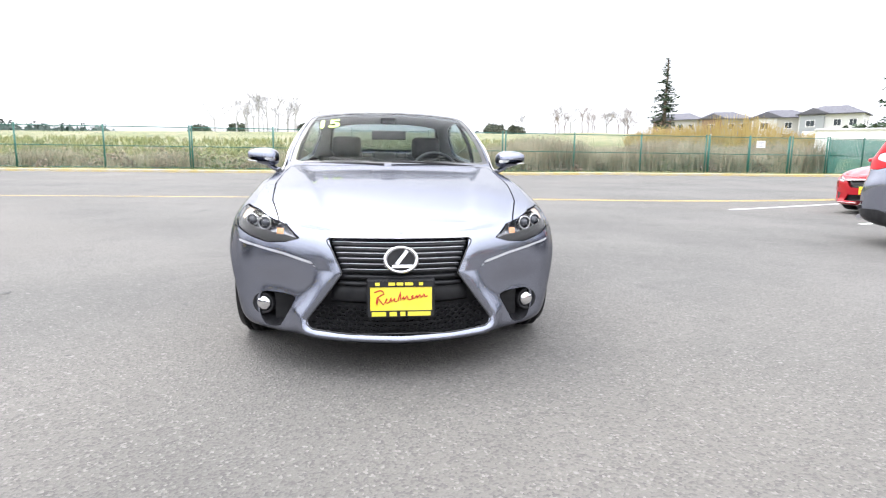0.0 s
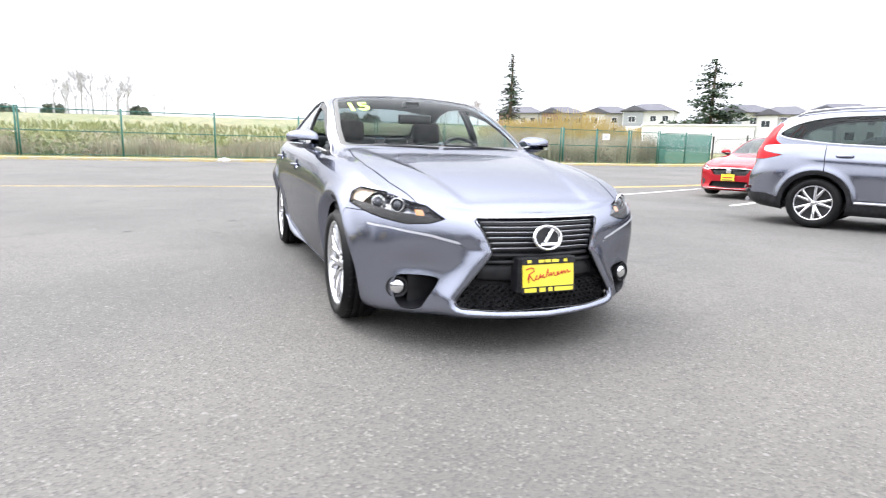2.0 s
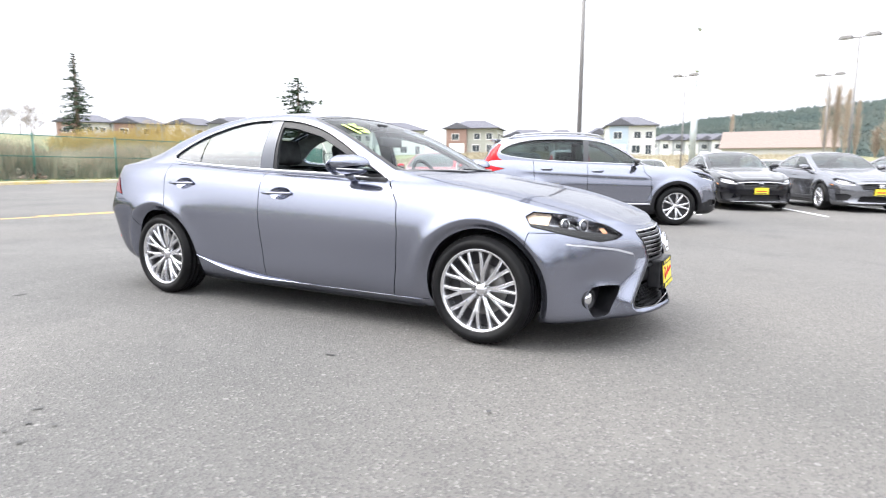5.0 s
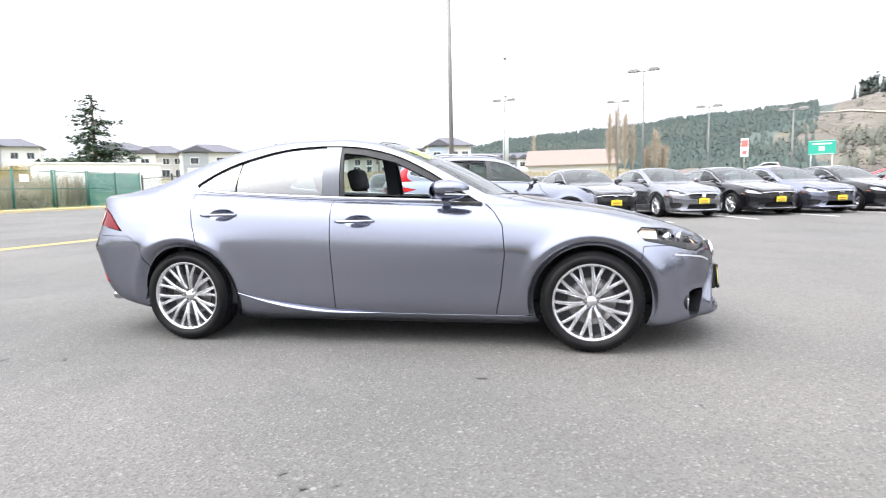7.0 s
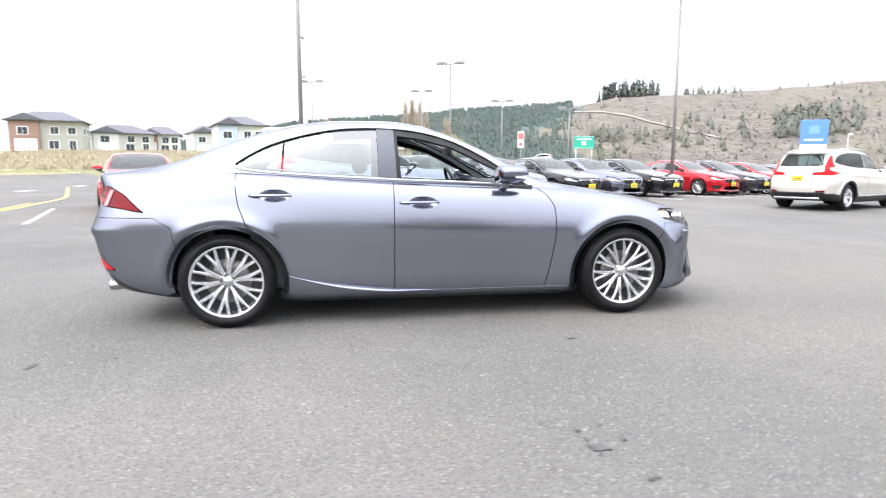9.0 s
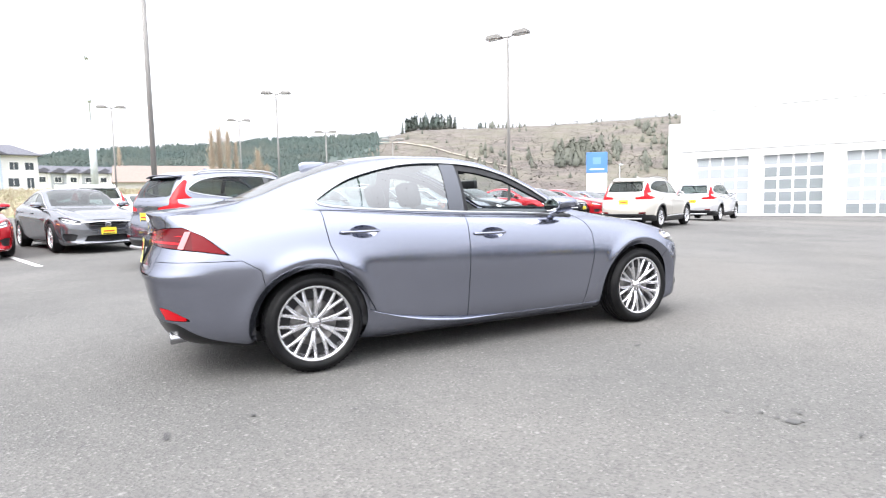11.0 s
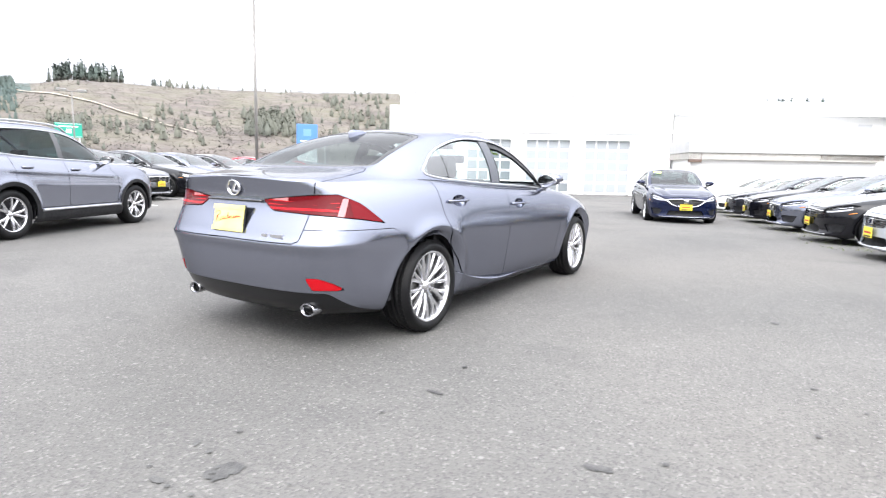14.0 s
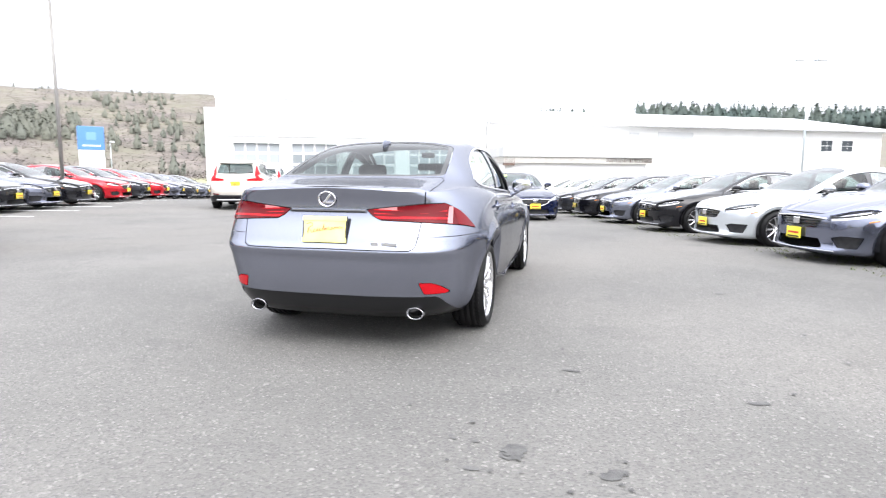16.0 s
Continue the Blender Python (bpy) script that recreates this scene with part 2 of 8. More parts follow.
hill_soil = vary(mat("hillside_scrub", (0.2, 0.17, 0.12), 0.95), (0.108, 0.092, 0.083), (0.136, 0.128, 0.092), 0.03, color_c=(0.180, 0.154, 0.134), scale_c=0.10, amount_c=0.8)
scrub = vary(mat("scrub_brush", (0.2, 0.15, 0.11), 0.95), (0.085, 0.073, 0.065), (0.15, 0.127, 0.11), 0.03)
dry_reed = vary(mat("dry_reeds", (0.36, 0.30, 0.19), 0.9), (0.36, 0.31, 0.22), (0.53, 0.48, 0.37), 0.9, color_c=(0.28, 0.22, 0.16), scale_c=0.35, amount_c=0.8)
green_reed = vary(mat("young_grass", (0.2, 0.27, 0.06), 0.9), (0.25, 0.27, 0.10), (0.37, 0.37, 0.17), 0.5, color_c=(0.40, 0.35, 0.22), scale_c=0.16, amount_c=0.8)
willow = vary(mat("golden_willow_twigs", (0.42, 0.31, 0.10), 0.9), (0.42, 0.30, 0.10), (0.52, 0.42, 0.18), 0.8)
window_dark = mat("house_window_glass", (0.05, 0.06, 0.07), 0.08)
sign_green = mat("green_sign_face", (0.02, 0.33, 0.25), 0.45)
sign_white = mat("white_sign_face", (0.8, 0.8, 0.8), 0.5)
sign_blue = mat("blue_sign_face", (0.09, 0.23, 0.52), 0.4)
sign_red = mat("red_sign_face", (0.5, 0.14, 0.14), 0.5)


# ---- ground: one sheet to the horizon ----
def edges_list(*spans):
    out = []
    for a, b, n in spans:
        out += [a + (b - a) * i / n for i in range(n)]
    return out + [spans[-1][1]]


gx = edges_list((-3000, -300, 6), (-300, -60, 8), (-60, 60, 60), (60, 300, 24), (300, 3000, 6))
gy = edges_list((-3000, -300, 6), (-300, -60, 8), (-60, 24, 42), (24, 28.05, 4), (28.05, 28.4, 2), (28.4, 60, 16), (60, 300, 24), (300, 3000, 6))
GX, GY = np.meshgrid(gx, gy, indexing="ij")
GZ = ground_z(GX, GY)
ny_ = len(gy)
gme = bpy.data.meshes.new("ground")
gme.from_pydata(np.stack([GX.ravel(), GY.ravel(), GZ.ravel()], 1).tolist(), [], [(i * ny_ + j, (i + 1) * ny_ + j, (i + 1) * ny_ + j + 1, i * ny_ + j + 1) for i in range(len(gx) - 1) for j in range(ny_ - 1)])
gme.materials.append(asphalt)
gme.materials.append(meadow)
for f in gme.polygons:
    c = f.center
    f.material_index = 1 if (c.y > 28.3 or c.x > 62 or c.x < -320 or c.y < -160) else 0
    f.use_smooth = True
ground = tagged(new("ground", gme), "worn grey asphalt lot running out into grassland", "ground", kind="structure")


def ribbon(points, width, lift, n=8):
    """A thin painted strip along points on the ground."""
    c = spline(points, n)
    bm = bmesh.new()
    prev = None
    for i, p in enumerate(c):
        d = c[min(i + 1, len(c) - 1)] - c[max(i - 1, 0)]
        d = d / np.hypot(*d)
        row = []
        for s in (-0.5, 0.5):
            x, y = p[0] - d[1] * width * s, p[1] + d[0] * width * s
            row.append(bm.verts.new((x, y, float(ground_z(x, y)) + lift)))
        if prev:
            bm.faces.new((prev[0], row[0], row[1], prev[1]))
        prev = row
    return bm


def paint(name, points, width, material, label, lift=0.005):
    ob = part(name, ribbon(points, width, lift), material)
    return tagged(ob, label, "road marking", kind="structure")


paint("road_line", [(-70, 11.6), (-30, 11.1), (-9, 10.6), (0, 10.2), (6, 9.6), (11, 9.2), (14, 9.7), (17.5, 10.6), (22, 12.5), (30, 16)], 0.14, yellow_paint, "worn yellow centre line on the asphalt")
paint("road_line", [(2.5, 10.25), (7, 9.75), (11.2, 9.45), (14, 9.95)], 0.12, yellow_paint, "second worn yellow line beside the first")
paint("edge_line", [(-70, 27.4), (-30, 27.4), (0, 27.4), (30, 27.4), (58, 27.6)], 0.16, yellow_paint, "faded yellow line along the kerb")
for xa, ya in ((24, 15.5), (32, 16.5)):
    paint("road_arrow", [(xa, ya), (xa + 1.3, ya - 0.05)], 0.35, white_paint, "short white lane mark on the road")

# kerb along the verge
bm = bmesh.new()
prof = ((0, -0.05), (0, 0.11), (0.03, 0.14), (0.15, 0.14), (0.15, -0.05))
rings = []
for i in range(45):
    x = -80 + 140 * i / 44
    rings.append([bm.verts.new((x, 27.9 + a, float(ground_z(x, 27.5)) + h)) for a, h in prof])
for r0, r1 in zip(rings, rings[1:]):
    for i in range(len(prof) - 1):
        bm.faces.new((r0[i], r1[i], r1[i + 1], r0[i + 1]))
kerb = tagged(part("kerb", bm, kerb_yellow), "low kerb with faded yellow paint at the verge", "kerb", kind="structure")


def blot(name, x, y, size, material, label, stretch=1.0, seed=1):
    rnd = random.Random(seed)
    bm = bmesh.new()
    n = 22
    vs = []
    ph = rnd.uniform(0, 6)
    for i in range(n):
        a = 2 * math.pi * i / n
        r = size * (0.62 + 0.25 * math.sin(2 * a + ph) + 0.22 * rnd.random())
        vs.append(bm.verts.new((x + r * math.cos(a) * stretch, y + r * math.sin(a), float(ground_z(x, y)) + 0.004)))
    bm.faces.new(vs)
    return tagged(part(name, bm, material), label, "stain", group="oil stains", kind="structure")


for i, (x, y, s, st) in enumerate(((-1.29, 3.38, 0.07, 1.3), (-2.42, 2.57, 0.045, 1.3), (-1.68, 3.47, 0.05, 1.5), (-2.84, -0.35, 0.07, 0.42), (-1.15, 3.55, 0.03, 1.2), (-1.02, 3.3, 0.025, 1.0),
                                   (-1.43, -0.79, 0.035, 0.5), (-1.5, 2.3, 0.03, 1.8), (-3.1, 1.1, 0.02, 1.0), (-2.6, -0.2, 0.02, 1.2))):
    blot("oil_stain", x, y, s, oil, "dark oil stain on the asphalt", st, i)
rnd = random.Random(77)
specks = bmesh.new()
for x0, y0, n, spread in ((-1.29, 3.38, 16, 0.16), (-1.68, 3.47, 8, 0.10), (-2.84, -0.35, 12, 0.14), (-1.5, 2.0, 14, 1.2), (-2.6, -2.6, 14, 1.2), (-3.4, 1.0, 10, 1.0)):
    for _ in range(n):
        x, y, q = rnd.gauss(x0, spread), rnd.gauss(y0, spread), rnd.uniform(0.004, 0.014)
        specks.faces.new([specks.verts.new((x + q * rnd.uniform(0.6, 1.3) * math.cos(a), y + q * rnd.uniform(0.6, 1.3) * math.sin(a), float(ground_z(x, y)) + 0.008)) for a in (math.tau * k / 8 for k in range(8))])
tagged(part("oil_drips", specks, oil), "small dark drips scattered on the asphalt", "stain", kind="stuff")

# ---- fence along the verge ----
def mesh_material(name, color, cell, wire):
    """Chain link: thin diagonal wires with open gaps."""
    m = mat(name, color, 0.5)
    nt, b = nodes_of(m)
    co = nt.nodes.new("ShaderNodeTexCoord")
    sep = nt.nodes.new("ShaderNodeSeparateXYZ")
    nt.links.new(co.outputs["Object"], sep.inputs[0])
    masks = []
    for sign in ("ADD", "SUBTRACT"):
        a = nt.nodes.new("ShaderNodeMath")
        a.operation = sign
        nt.links.new(sep.outputs["X"], a.inputs[0])
        nt.links.new(sep.outputs["Z"], a.inputs[1])
        p = nt.nodes.new("ShaderNodeMath")
        p.operation = "PINGPONG"
        p.inputs[1].default_value = cell
        nt.links.new(a.outputs[0], p.inputs[0])
        c = nt.nodes.new("ShaderNodeMath")
        c.operation = "LESS_THAN"
        c.inputs[1].default_value = wire
        nt.links.new(p.outputs[0], c.inputs[0])
        masks.append(c)
    mx = nt.nodes.new("ShaderNodeMath")
    mx.operation = "MAXIMUM"
    nt.links.new(masks[0].outputs[0], mx.inputs[0])
    nt.links.new(masks[1].outputs[0], mx.inputs[1])
    nt.links.new(mx.outputs[0], b.inputs["Alpha"])
    return m


chain_link = mesh_material("green_chain_link", (0.03, 0.15, 0.11), 0.05, 0.0042)
FY, FZ = 29.5, 0.27


def fence_run(name, x0, x1, posts, label, gate=False, slats=False):
    th = empty(name, pose(x0, FY, FZ))
    n = posts - 1
    for i in range(posts):
        x = (x1 - x0) * i / n
        bm = tube((x, 0, -0.05), (x, 0, 2.36), 0.045 if not gate else 0.07, sides=10)
        bmesh.ops.create_uvsphere(bm, u_segments=8, v_segments=5, radius=0.05, matrix=Matrix.Translation((x, 0, 2.38)))
        part("post", bm, fence_green, th)
    for z in (0.08, 1.25, 2.3):
        part("rail", tube((0, 0, z), (x1 - x0, 0, z), 0.022, sides=8), fence_green, th)
    part("chain_link", box(0.02, x1 - x0 - 0.02, -0.022, -0.019, 0.05, 2.3), chain_link, th)
    if slats:
        k = int((x1 - x0) / 0.11)
        me = bpy.data.meshes.new("slat")
        b = box(-0.04, 0.04, -0.006, 0.006, 0, 2.15)
        b.to_mesh(me)
        b.free()
        me.materials.append(slat_green)
        for i in range(k):
            s = new("slat", me)
            s.parent = th
            s.location = (0.08 + i * 0.11, 0.03, 0.1)
    return tagged(th, label, "fence", group="green boundary fence")


fx = [-64, -46.2, -28.4, -10.2, 7.6]
for a, b in zip(fx, fx[1:]):
    fence_run("fence", a + 0.06, b - 0.06, 5, "green chain-link fence with round steel posts and rails")
fence_run("fence", 7.72, 20.4, 4, "green chain-link fence with round steel posts and rails")
g = fence_run("metal_gate", 20.6, 26.0, 3, "double green chain-link gate with a small white notice", gate=True)
fence_run("fence", 26.2, 28.6, 2, "short green chain-link fence panel beside the gate")
fence_run("slatted_fence", 28.75, 33.6, 3, "chain-link fence filled with faded teal privacy slats", slats=True)
iron = empty("iron_fence", pose(33.85, FY, 0.0))
iron_black = vary(mat("black_iron", (0.03, 0.03, 0.032), 0.5, 0.3), (0.025, 0.025, 0.027), (0.05, 0.05, 0.05), 5)
picket = bpy.data.meshes.new("picket")
bm = tube((0, 0, 0), (0, 0, 1.78), 0.011, sides=6)
bm.to_mesh(picket)
bm.free()
picket.materials.append(iron_black)
for i in range(57):
    x = 0.12 * i + 0.06
    o = new("picket", picket)
    o.parent = iron
    o.location = (x, 0, float(ground_z(33.85 + x, FY)) + 0.05)
for x in (0.0, 3.45, 6.9):
    g0 = float(ground_z(33.85 + x, FY))
    part("post", box(x - 0.05, x + 0.05, -0.05, 0.05, g0 - 0.1, g0 + 1.95, bevel=0.008), iron_black, iron)
for a, b in ((0.05, 3.40), (3.50, 6.85)):
    for h in (0.18, 1.68):
        part("rail", tube((a, 0, float(ground_z(33.85 + a, FY)) + h), (b, 0, float(ground_z(33.85 + b, FY)) + h), 0.02, sides=6), iron_black, iron)
tagged(iron, "black iron picket fence with square posts beside the road", "fence")
plate = tagged(part("notice_sign", box(-0.3, 0.3, -0.012, 0.0, -0.22, 0.22, bevel=0.004), sign_white), "small white notice board wired to the gate", "sign")
plate.matrix_world = pose(24.0, FY - 0.075, 2.15)
for i in range(4):
    part("text_bar", box(-0.2, 0.2 - 0.08 * (i % 2), -0.016, -0.013, 0.1 - i * 0.08, 0.13 - i * 0.08), trim_grey, plate)


# ---- reeds, brush and grass behind the fence ----
def blades(name, count, region, height, width, material, label, seed, lean=0.35, clump=1):
    rnd = random.Random(seed)
    vs, fs = [], []
    for i in range(count):
        x, y = region(rnd)
        h = height(rnd, x, y)
        z = float(ground_z(x, y)) - 0.03
        for _ in range(clump):
            a = rnd.uniform(0, math.tau)
            w = width * rnd.uniform(0.6, 1.4)
            dx, dy = math.cos(a) * w / 2, math.sin(a) * w / 2
            lx, ly = rnd.gauss(0, lean) * h, rnd.gauss(0, lean) * h
            ox, oy = rnd.gauss(0, 0.06), rnd.gauss(0, 0.06)
            k = len(vs)
            vs += [(x + ox - dx, y + oy - dy, z), (x + ox + dx, y + oy + dy, z), (x + ox + dx * 0.7 + lx * 0.4, y + oy + dy * 0.7 + ly * 0.4, z + h * 0.6), (x + ox - dx * 0.7 + lx * 0.4, y + oy - dy * 0.7 + ly * 0.4, z + h * 0.6), (x + ox + lx, y + oy + ly, z + h)]
            fs += [(k, k + 1, k + 2, k + 3), (k + 3, k + 2, k + 4)]
    me = bpy.data.meshes.new(name)
    me.from_pydata(vs, [], fs)
    return tagged(part(name, me, material), label, "grass", kind="stuff")


def strip(x0, x1, y0, y1):
    return lambda r: (r.uniform(x0, x1), r.uniform(y0, y1))


blades("dry_reeds", 9000, strip(-62, 8, 29.9, 36), lambda r, x, y: r.uniform(0.45, 1.05) * (1.0 + 0.3 * math.sin(x * 0.9)), 0.05, dry_reed, "dry tan reeds and brush behind the fence", 3, 0.22, 3)
blades("dry_reeds", 7000, strip(6, 30, 29.9, 38), lambda r, x, y: r.uniform(1.1, 2.1) * (1.0 + 0.2 * math.sin(x * 0.7)), 0.05, dry_reed, "tall dry reeds standing behind the gate", 4, 0.16, 3)
blades("young_grass", 7000, strip(-75, 20, 36, 75), lambda r, x, y: r.uniform(0.25, 0.8), 0.12, green_reed, "yellow-green spring grass on the field", 5, 0.3, 3)
blades("verge_grass", 5000, strip(-60, 58, 28.45, 29.4), lambda r, x, y: r.uniform(0.04, 0.16), 0.03, green_reed, "short grass on the verge below the fence", 6, 0.4, 2)
blades("field_grass", 9000, strip(62, 120, -14, 60), lambda r, x, y: r.uniform(0.3, 0.8), 0.14, dry_reed, "straw-coloured rough grass towards the houses", 7, 0.3, 3)


# ---- trees ----
twig_grey = vary(mat("grey_brown_twigs", (0.34, 0.30, 0.28), 0.9), (0.30, 0.26, 0.25), (0.42, 0.38, 0.36), 1)
pale_twig = vary(mat("pale_grey_twigs", (0.45, 0.44, 0.45), 0.9), (0.42, 0.41, 0.42), (0.55, 0.54, 0.55), 1)


def fir(name, x, y, height, spread, seed, label, gaps=0.25, taper=0.8):
    rnd = random.Random(seed)
    z0 = float(ground_z(x, y)) - 0.1
    th = empty(name, pose(x, y, z0))
    part("trunk", tube((0, 0, 0), (0.15, 0, height), 0.028 * height, 0.01 * height, 9), bark, th)
    vs, fs = [], []
    levels = int(height * 2.4)
    for i in range(levels):
        u = (i + 0.5) / levels
        z = height * (0.12 + 0.9 * u)
        reach = spread * (1 - u) ** taper * rnd.uniform(0.7, 1.15) + 0.12 * height * 0.1
        for k in range(rnd.randint(5, 8)):
            if rnd.random() < gaps:
                continue
            a = rnd.uniform(0, math.tau)
            L = reach * rnd.uniform(0.55, 1.1)
            for s in range(7):
                t = (s + 1) / 7
                px, py = math.cos(a) * L * t, math.sin(a) * L * t
                pz = z - 0.28 * L * t + 0.12 * L * t * t
                for _ in range(4):
                    w = 0.11 * L + 0.16
                    b = rnd.uniform(0, math.tau)
                    ox, oy, oz = rnd.gauss(0, w * 0.5), rnd.gauss(0, w * 0.5), rnd.gauss(0, w * 0.25)
                    k0 = len(vs)
                    vs += [(px + ox, py + oy, pz + oz + w * 0.25), (px + ox + math.cos(b) * w, py + oy + math.sin(b) * w, pz + oz - w * 0.3), (px + ox + math.cos(b + 1.1) * w, py + oy + math.sin(b + 1.1) * w, pz + oz - w * 0.25)]
                    fs.append((k0, k0 + 1, k0 + 2))
    me = bpy.data.meshes.new("crown")
    me.from_pydata(vs, [], fs)
    part("crown", me, conifer, th)
    return tagged(th, label, "tree")


def bare_tree(name, x, y, height, seed, label, material=None, upright=0.5, depth=5, z0=None):
    rnd = random.Random(seed)
    z0 = (float(ground_z(x, y)) - 0.1) if z0 is None else z0
    th = empty(name, pose(x, y, z0))
    trunk, crown = bmesh.new(), bmesh.new()

    def grow(p, d, length, r, level):
        q = p + d * length
        tube_into(trunk if level < 2 else crown, p, q, r, r * 0.65, 6 if level < 2 else 3, caps=False)
        if level >= depth:
            return
        for _ in range(rnd.randint(2, 4)):
            e = (d + Vector((rnd.gauss(0, 0.5), rnd.gauss(0, 0.5), rnd.gauss(upright * 0.6, 0.2)))).normalized()
            grow(p + d * length * rnd.uniform(0.6, 1.0), e, length * rnd.uniform(0.55, 0.8), r * 0.6, level + 1)

    grow(Vector((0, 0, 0)), Vector((rnd.gauss(0, 0.05), rnd.gauss(0, 0.05), 1)), height * 0.3, height * 0.018, 0)
    part("trunk", trunk, material or bark, th)
    part("crown", crown, material or twig, th)
    return tagged(th, label, "tree")


fir("conifer_tree", 55.5, 103.5, 14.2, 3.6, 11, "tall sparse dark conifer standing behind the field", 0.6)
fir("conifer_tree", 77.5, 72.8, 13.6, 7.0, 12, "broad dark green fir beside the houses", 0.6, 0.6)
for i, (x, y, h) in enumerate(((-28, 105, 9), (-21, 108, 9.5), (-16, 110, 9), (-9, 112, 6), (40, 112, 8), (46, 108, 7), (31, 116, 6), (-24, 112, 8))):
    bare_tree("bare_tree", x, y, h, 30 + i, "leafless pale grey tree on the horizon", pale_twig, 0.45, 6)
for i in range(11):
    bare_tree("bare_tree", -24.5 + i * 1.1 + 0.5 * math.sin(i * 2.3), 106 + 3 * math.sin(i * 1.7), 8.2 + 1.6 * math.sin(i * 2.9), 60 + i, "leafless pale grey tree on the horizon", pale_twig, 0.75, 5)
for i in range(12):
    bare_tree("bare_tree", 35.5 + i * 1.5 + 0.6 * math.sin(i * 2.1), 108 + 4 * math.sin(i * 1.3), 6.0 + 1.2 * math.sin(i * 2.7), 80 + i, "leafless grey-brown tree in a thicket", twig_grey, 0.35, 6)


far_bush = vary(mat("grey_green_bush_leaves", (0.11, 0.13, 0.10), 0.9), (0.10, 0.12, 0.095), (0.17, 0.18, 0.13), 0.8)


def round_bush(x, y, w, h, seed):
    """Broad evergreen bush: short stems under a dome of small leaf clumps."""
    g = np.random.default_rng(seed)
    th = empty("evergreen_bush", pose(x, y, float(ground_z(x, y)) - 0.1))
    stems = bmesh.new()
    for k in range(6):
        a = math.tau * k / 6
        tube_into(stems, Vector((0.2 * math.cos(a), 0.2 * math.sin(a), 0)), Vector((w * 0.5 * math.cos(a), w * 0.3 * math.sin(a), h * 0.6)), 0.12, 0.05, 5, caps=False)
    part("trunk", stems, bark, th)
    n = 1500
    u, a, e = g.random(n), g.random(n) * math.tau, np.cbrt(g.random(n) * 0.7 + 0.3)
    lump = 0.8 + 0.2 * np.sin(3 * a + seed) + 0.12 * np.sin(7 * a)
    c = np.stack([w * e * np.sqrt(1 - u * u) * np.cos(a) * lump, 0.6 * w * e * np.sqrt(1 - u * u) * np.sin(a), h * (0.08 + 0.9 * e * u * lump)], 1)
    tri = g.normal(0, 0.28, (n, 3, 3))
    vs = (c[:, None] + tri).reshape(-1, 3)
    me = bpy.data.meshes.new("crown")
    me.from_pydata(vs.tolist(), [], np.arange(len(vs)).reshape(-1, 3).tolist())
    part("crown", me, far_bush, th)
    return tagged(th, "low dark evergreen bush at the field's edge", "bush")


for i, (x, y, w, h) in enumerate(((-27, 118, 1.8, 1.9), (-35, 120, 2.2, 1.5), (-13, 112, 1.6, 1.5), (24, 112, 2.4, 2.0), (29, 114, 2.0, 1.7))):
    round_bush(x, y, w, h, 50 + i)


def willow_clump(x, y, w, h, seed):
    rnd = random.Random(seed)
    bm = bmesh.new()
    for _ in range(900):
        a, r = rnd.uniform(0, math.tau), w * math.sqrt(rnd.random())
        p = Vector((r * math.cos(a), r * math.sin(a) * 0.6, 0))
        hh = h * (1 - 0.55 * (r / w) ** 2) * rnd.uniform(0.75, 1.05)
        tube_into(bm, p, p + Vector((rnd.gauss(0, 0.3) + p.x * 0.12, rnd.gauss(0, 0.3), hh)), 0.045, 0.012, 3, caps=False)
    th = part("willow_thicket", bm, willow)
    th.matrix_world = pose(x, y, float(ground_z(x, y)) - 0.1)
    return tagged(th, "thicket of golden leafless willow shoots", "shrub", kind="stuff")


willow_clump(46, 66, 7.5, 4.3, 1)
willow_clump(37, 66, 5.5, 3.0, 2)
willow_clump(55, 62, 6, 2.6, 3)


def brambles(name, count, y0, y1, tall, material, label, seed):
    """Low ragged bushes scattered behind the fence, as one stuff object."""
    g = np.random.default_rng(seed)
    out = []
    for _ in range(count):
        x, y = g.uniform(-62, 30), g.uniform(y0, y1)
        w, h = g.uniform(0.5, 1.5), tall * g.uniform(0.5, 1.2)
        n = 190
        u, a, e = g.random(n), g.random(n) * math.tau, np.cbrt(g.random(n))
        lump = 0.75 + 0.25 * np.sin(3 * a + x)
        c = np.stack([x + w * e * np.sqrt(1 - u * u) * np.cos(a) * lump, y + w * e * np.sqrt(1 - u * u) * np.sin(a), float(ground_z(x, y)) + h * e * u * lump], 1)
        out.append((c[:, None] + g.normal(0, 0.075, (n, 3, 3))).reshape(-1, 3))
    v = np.vstack(out)
    me = bpy.data.meshes.new(name)
    me.from_pydata(v.tolist(), [], np.arange(len(v)).reshape(-1, 3).tolist())
    return tagged(part(name, me, material), label, "brush", kind="stuff")


bramble_brown = vary(mat("brown_brambles", (0.24, 0.18, 0.14), 0.9), (0.22, 0.165, 0.13), (0.36, 0.29, 0.23), 0.7)
bramble_green = vary(mat("olive_brambles", (0.2, 0.2, 0.09), 0.9), (0.19, 0.20, 0.085), (0.33, 0.33, 0.17), 0.6)
brambles("brown_brush", 110, 30.0, 33.5, 1.1, bramble_brown, "brown leafless brambles along the fence", 31)
brambles("olive_brush", 110, 30.3, 36.0, 1.25, bramble_green, "olive green bushes along the fence", 32)
brambles("olive_brush", 170, 37.0, 62.0, 1.0, bramble_green, "olive green bushes scattered over the field", 33)
brambles("tan_brush", 130, 34.0, 58.0, 0.95, dry_reed, "pale tan brush scattered over the field", 34)


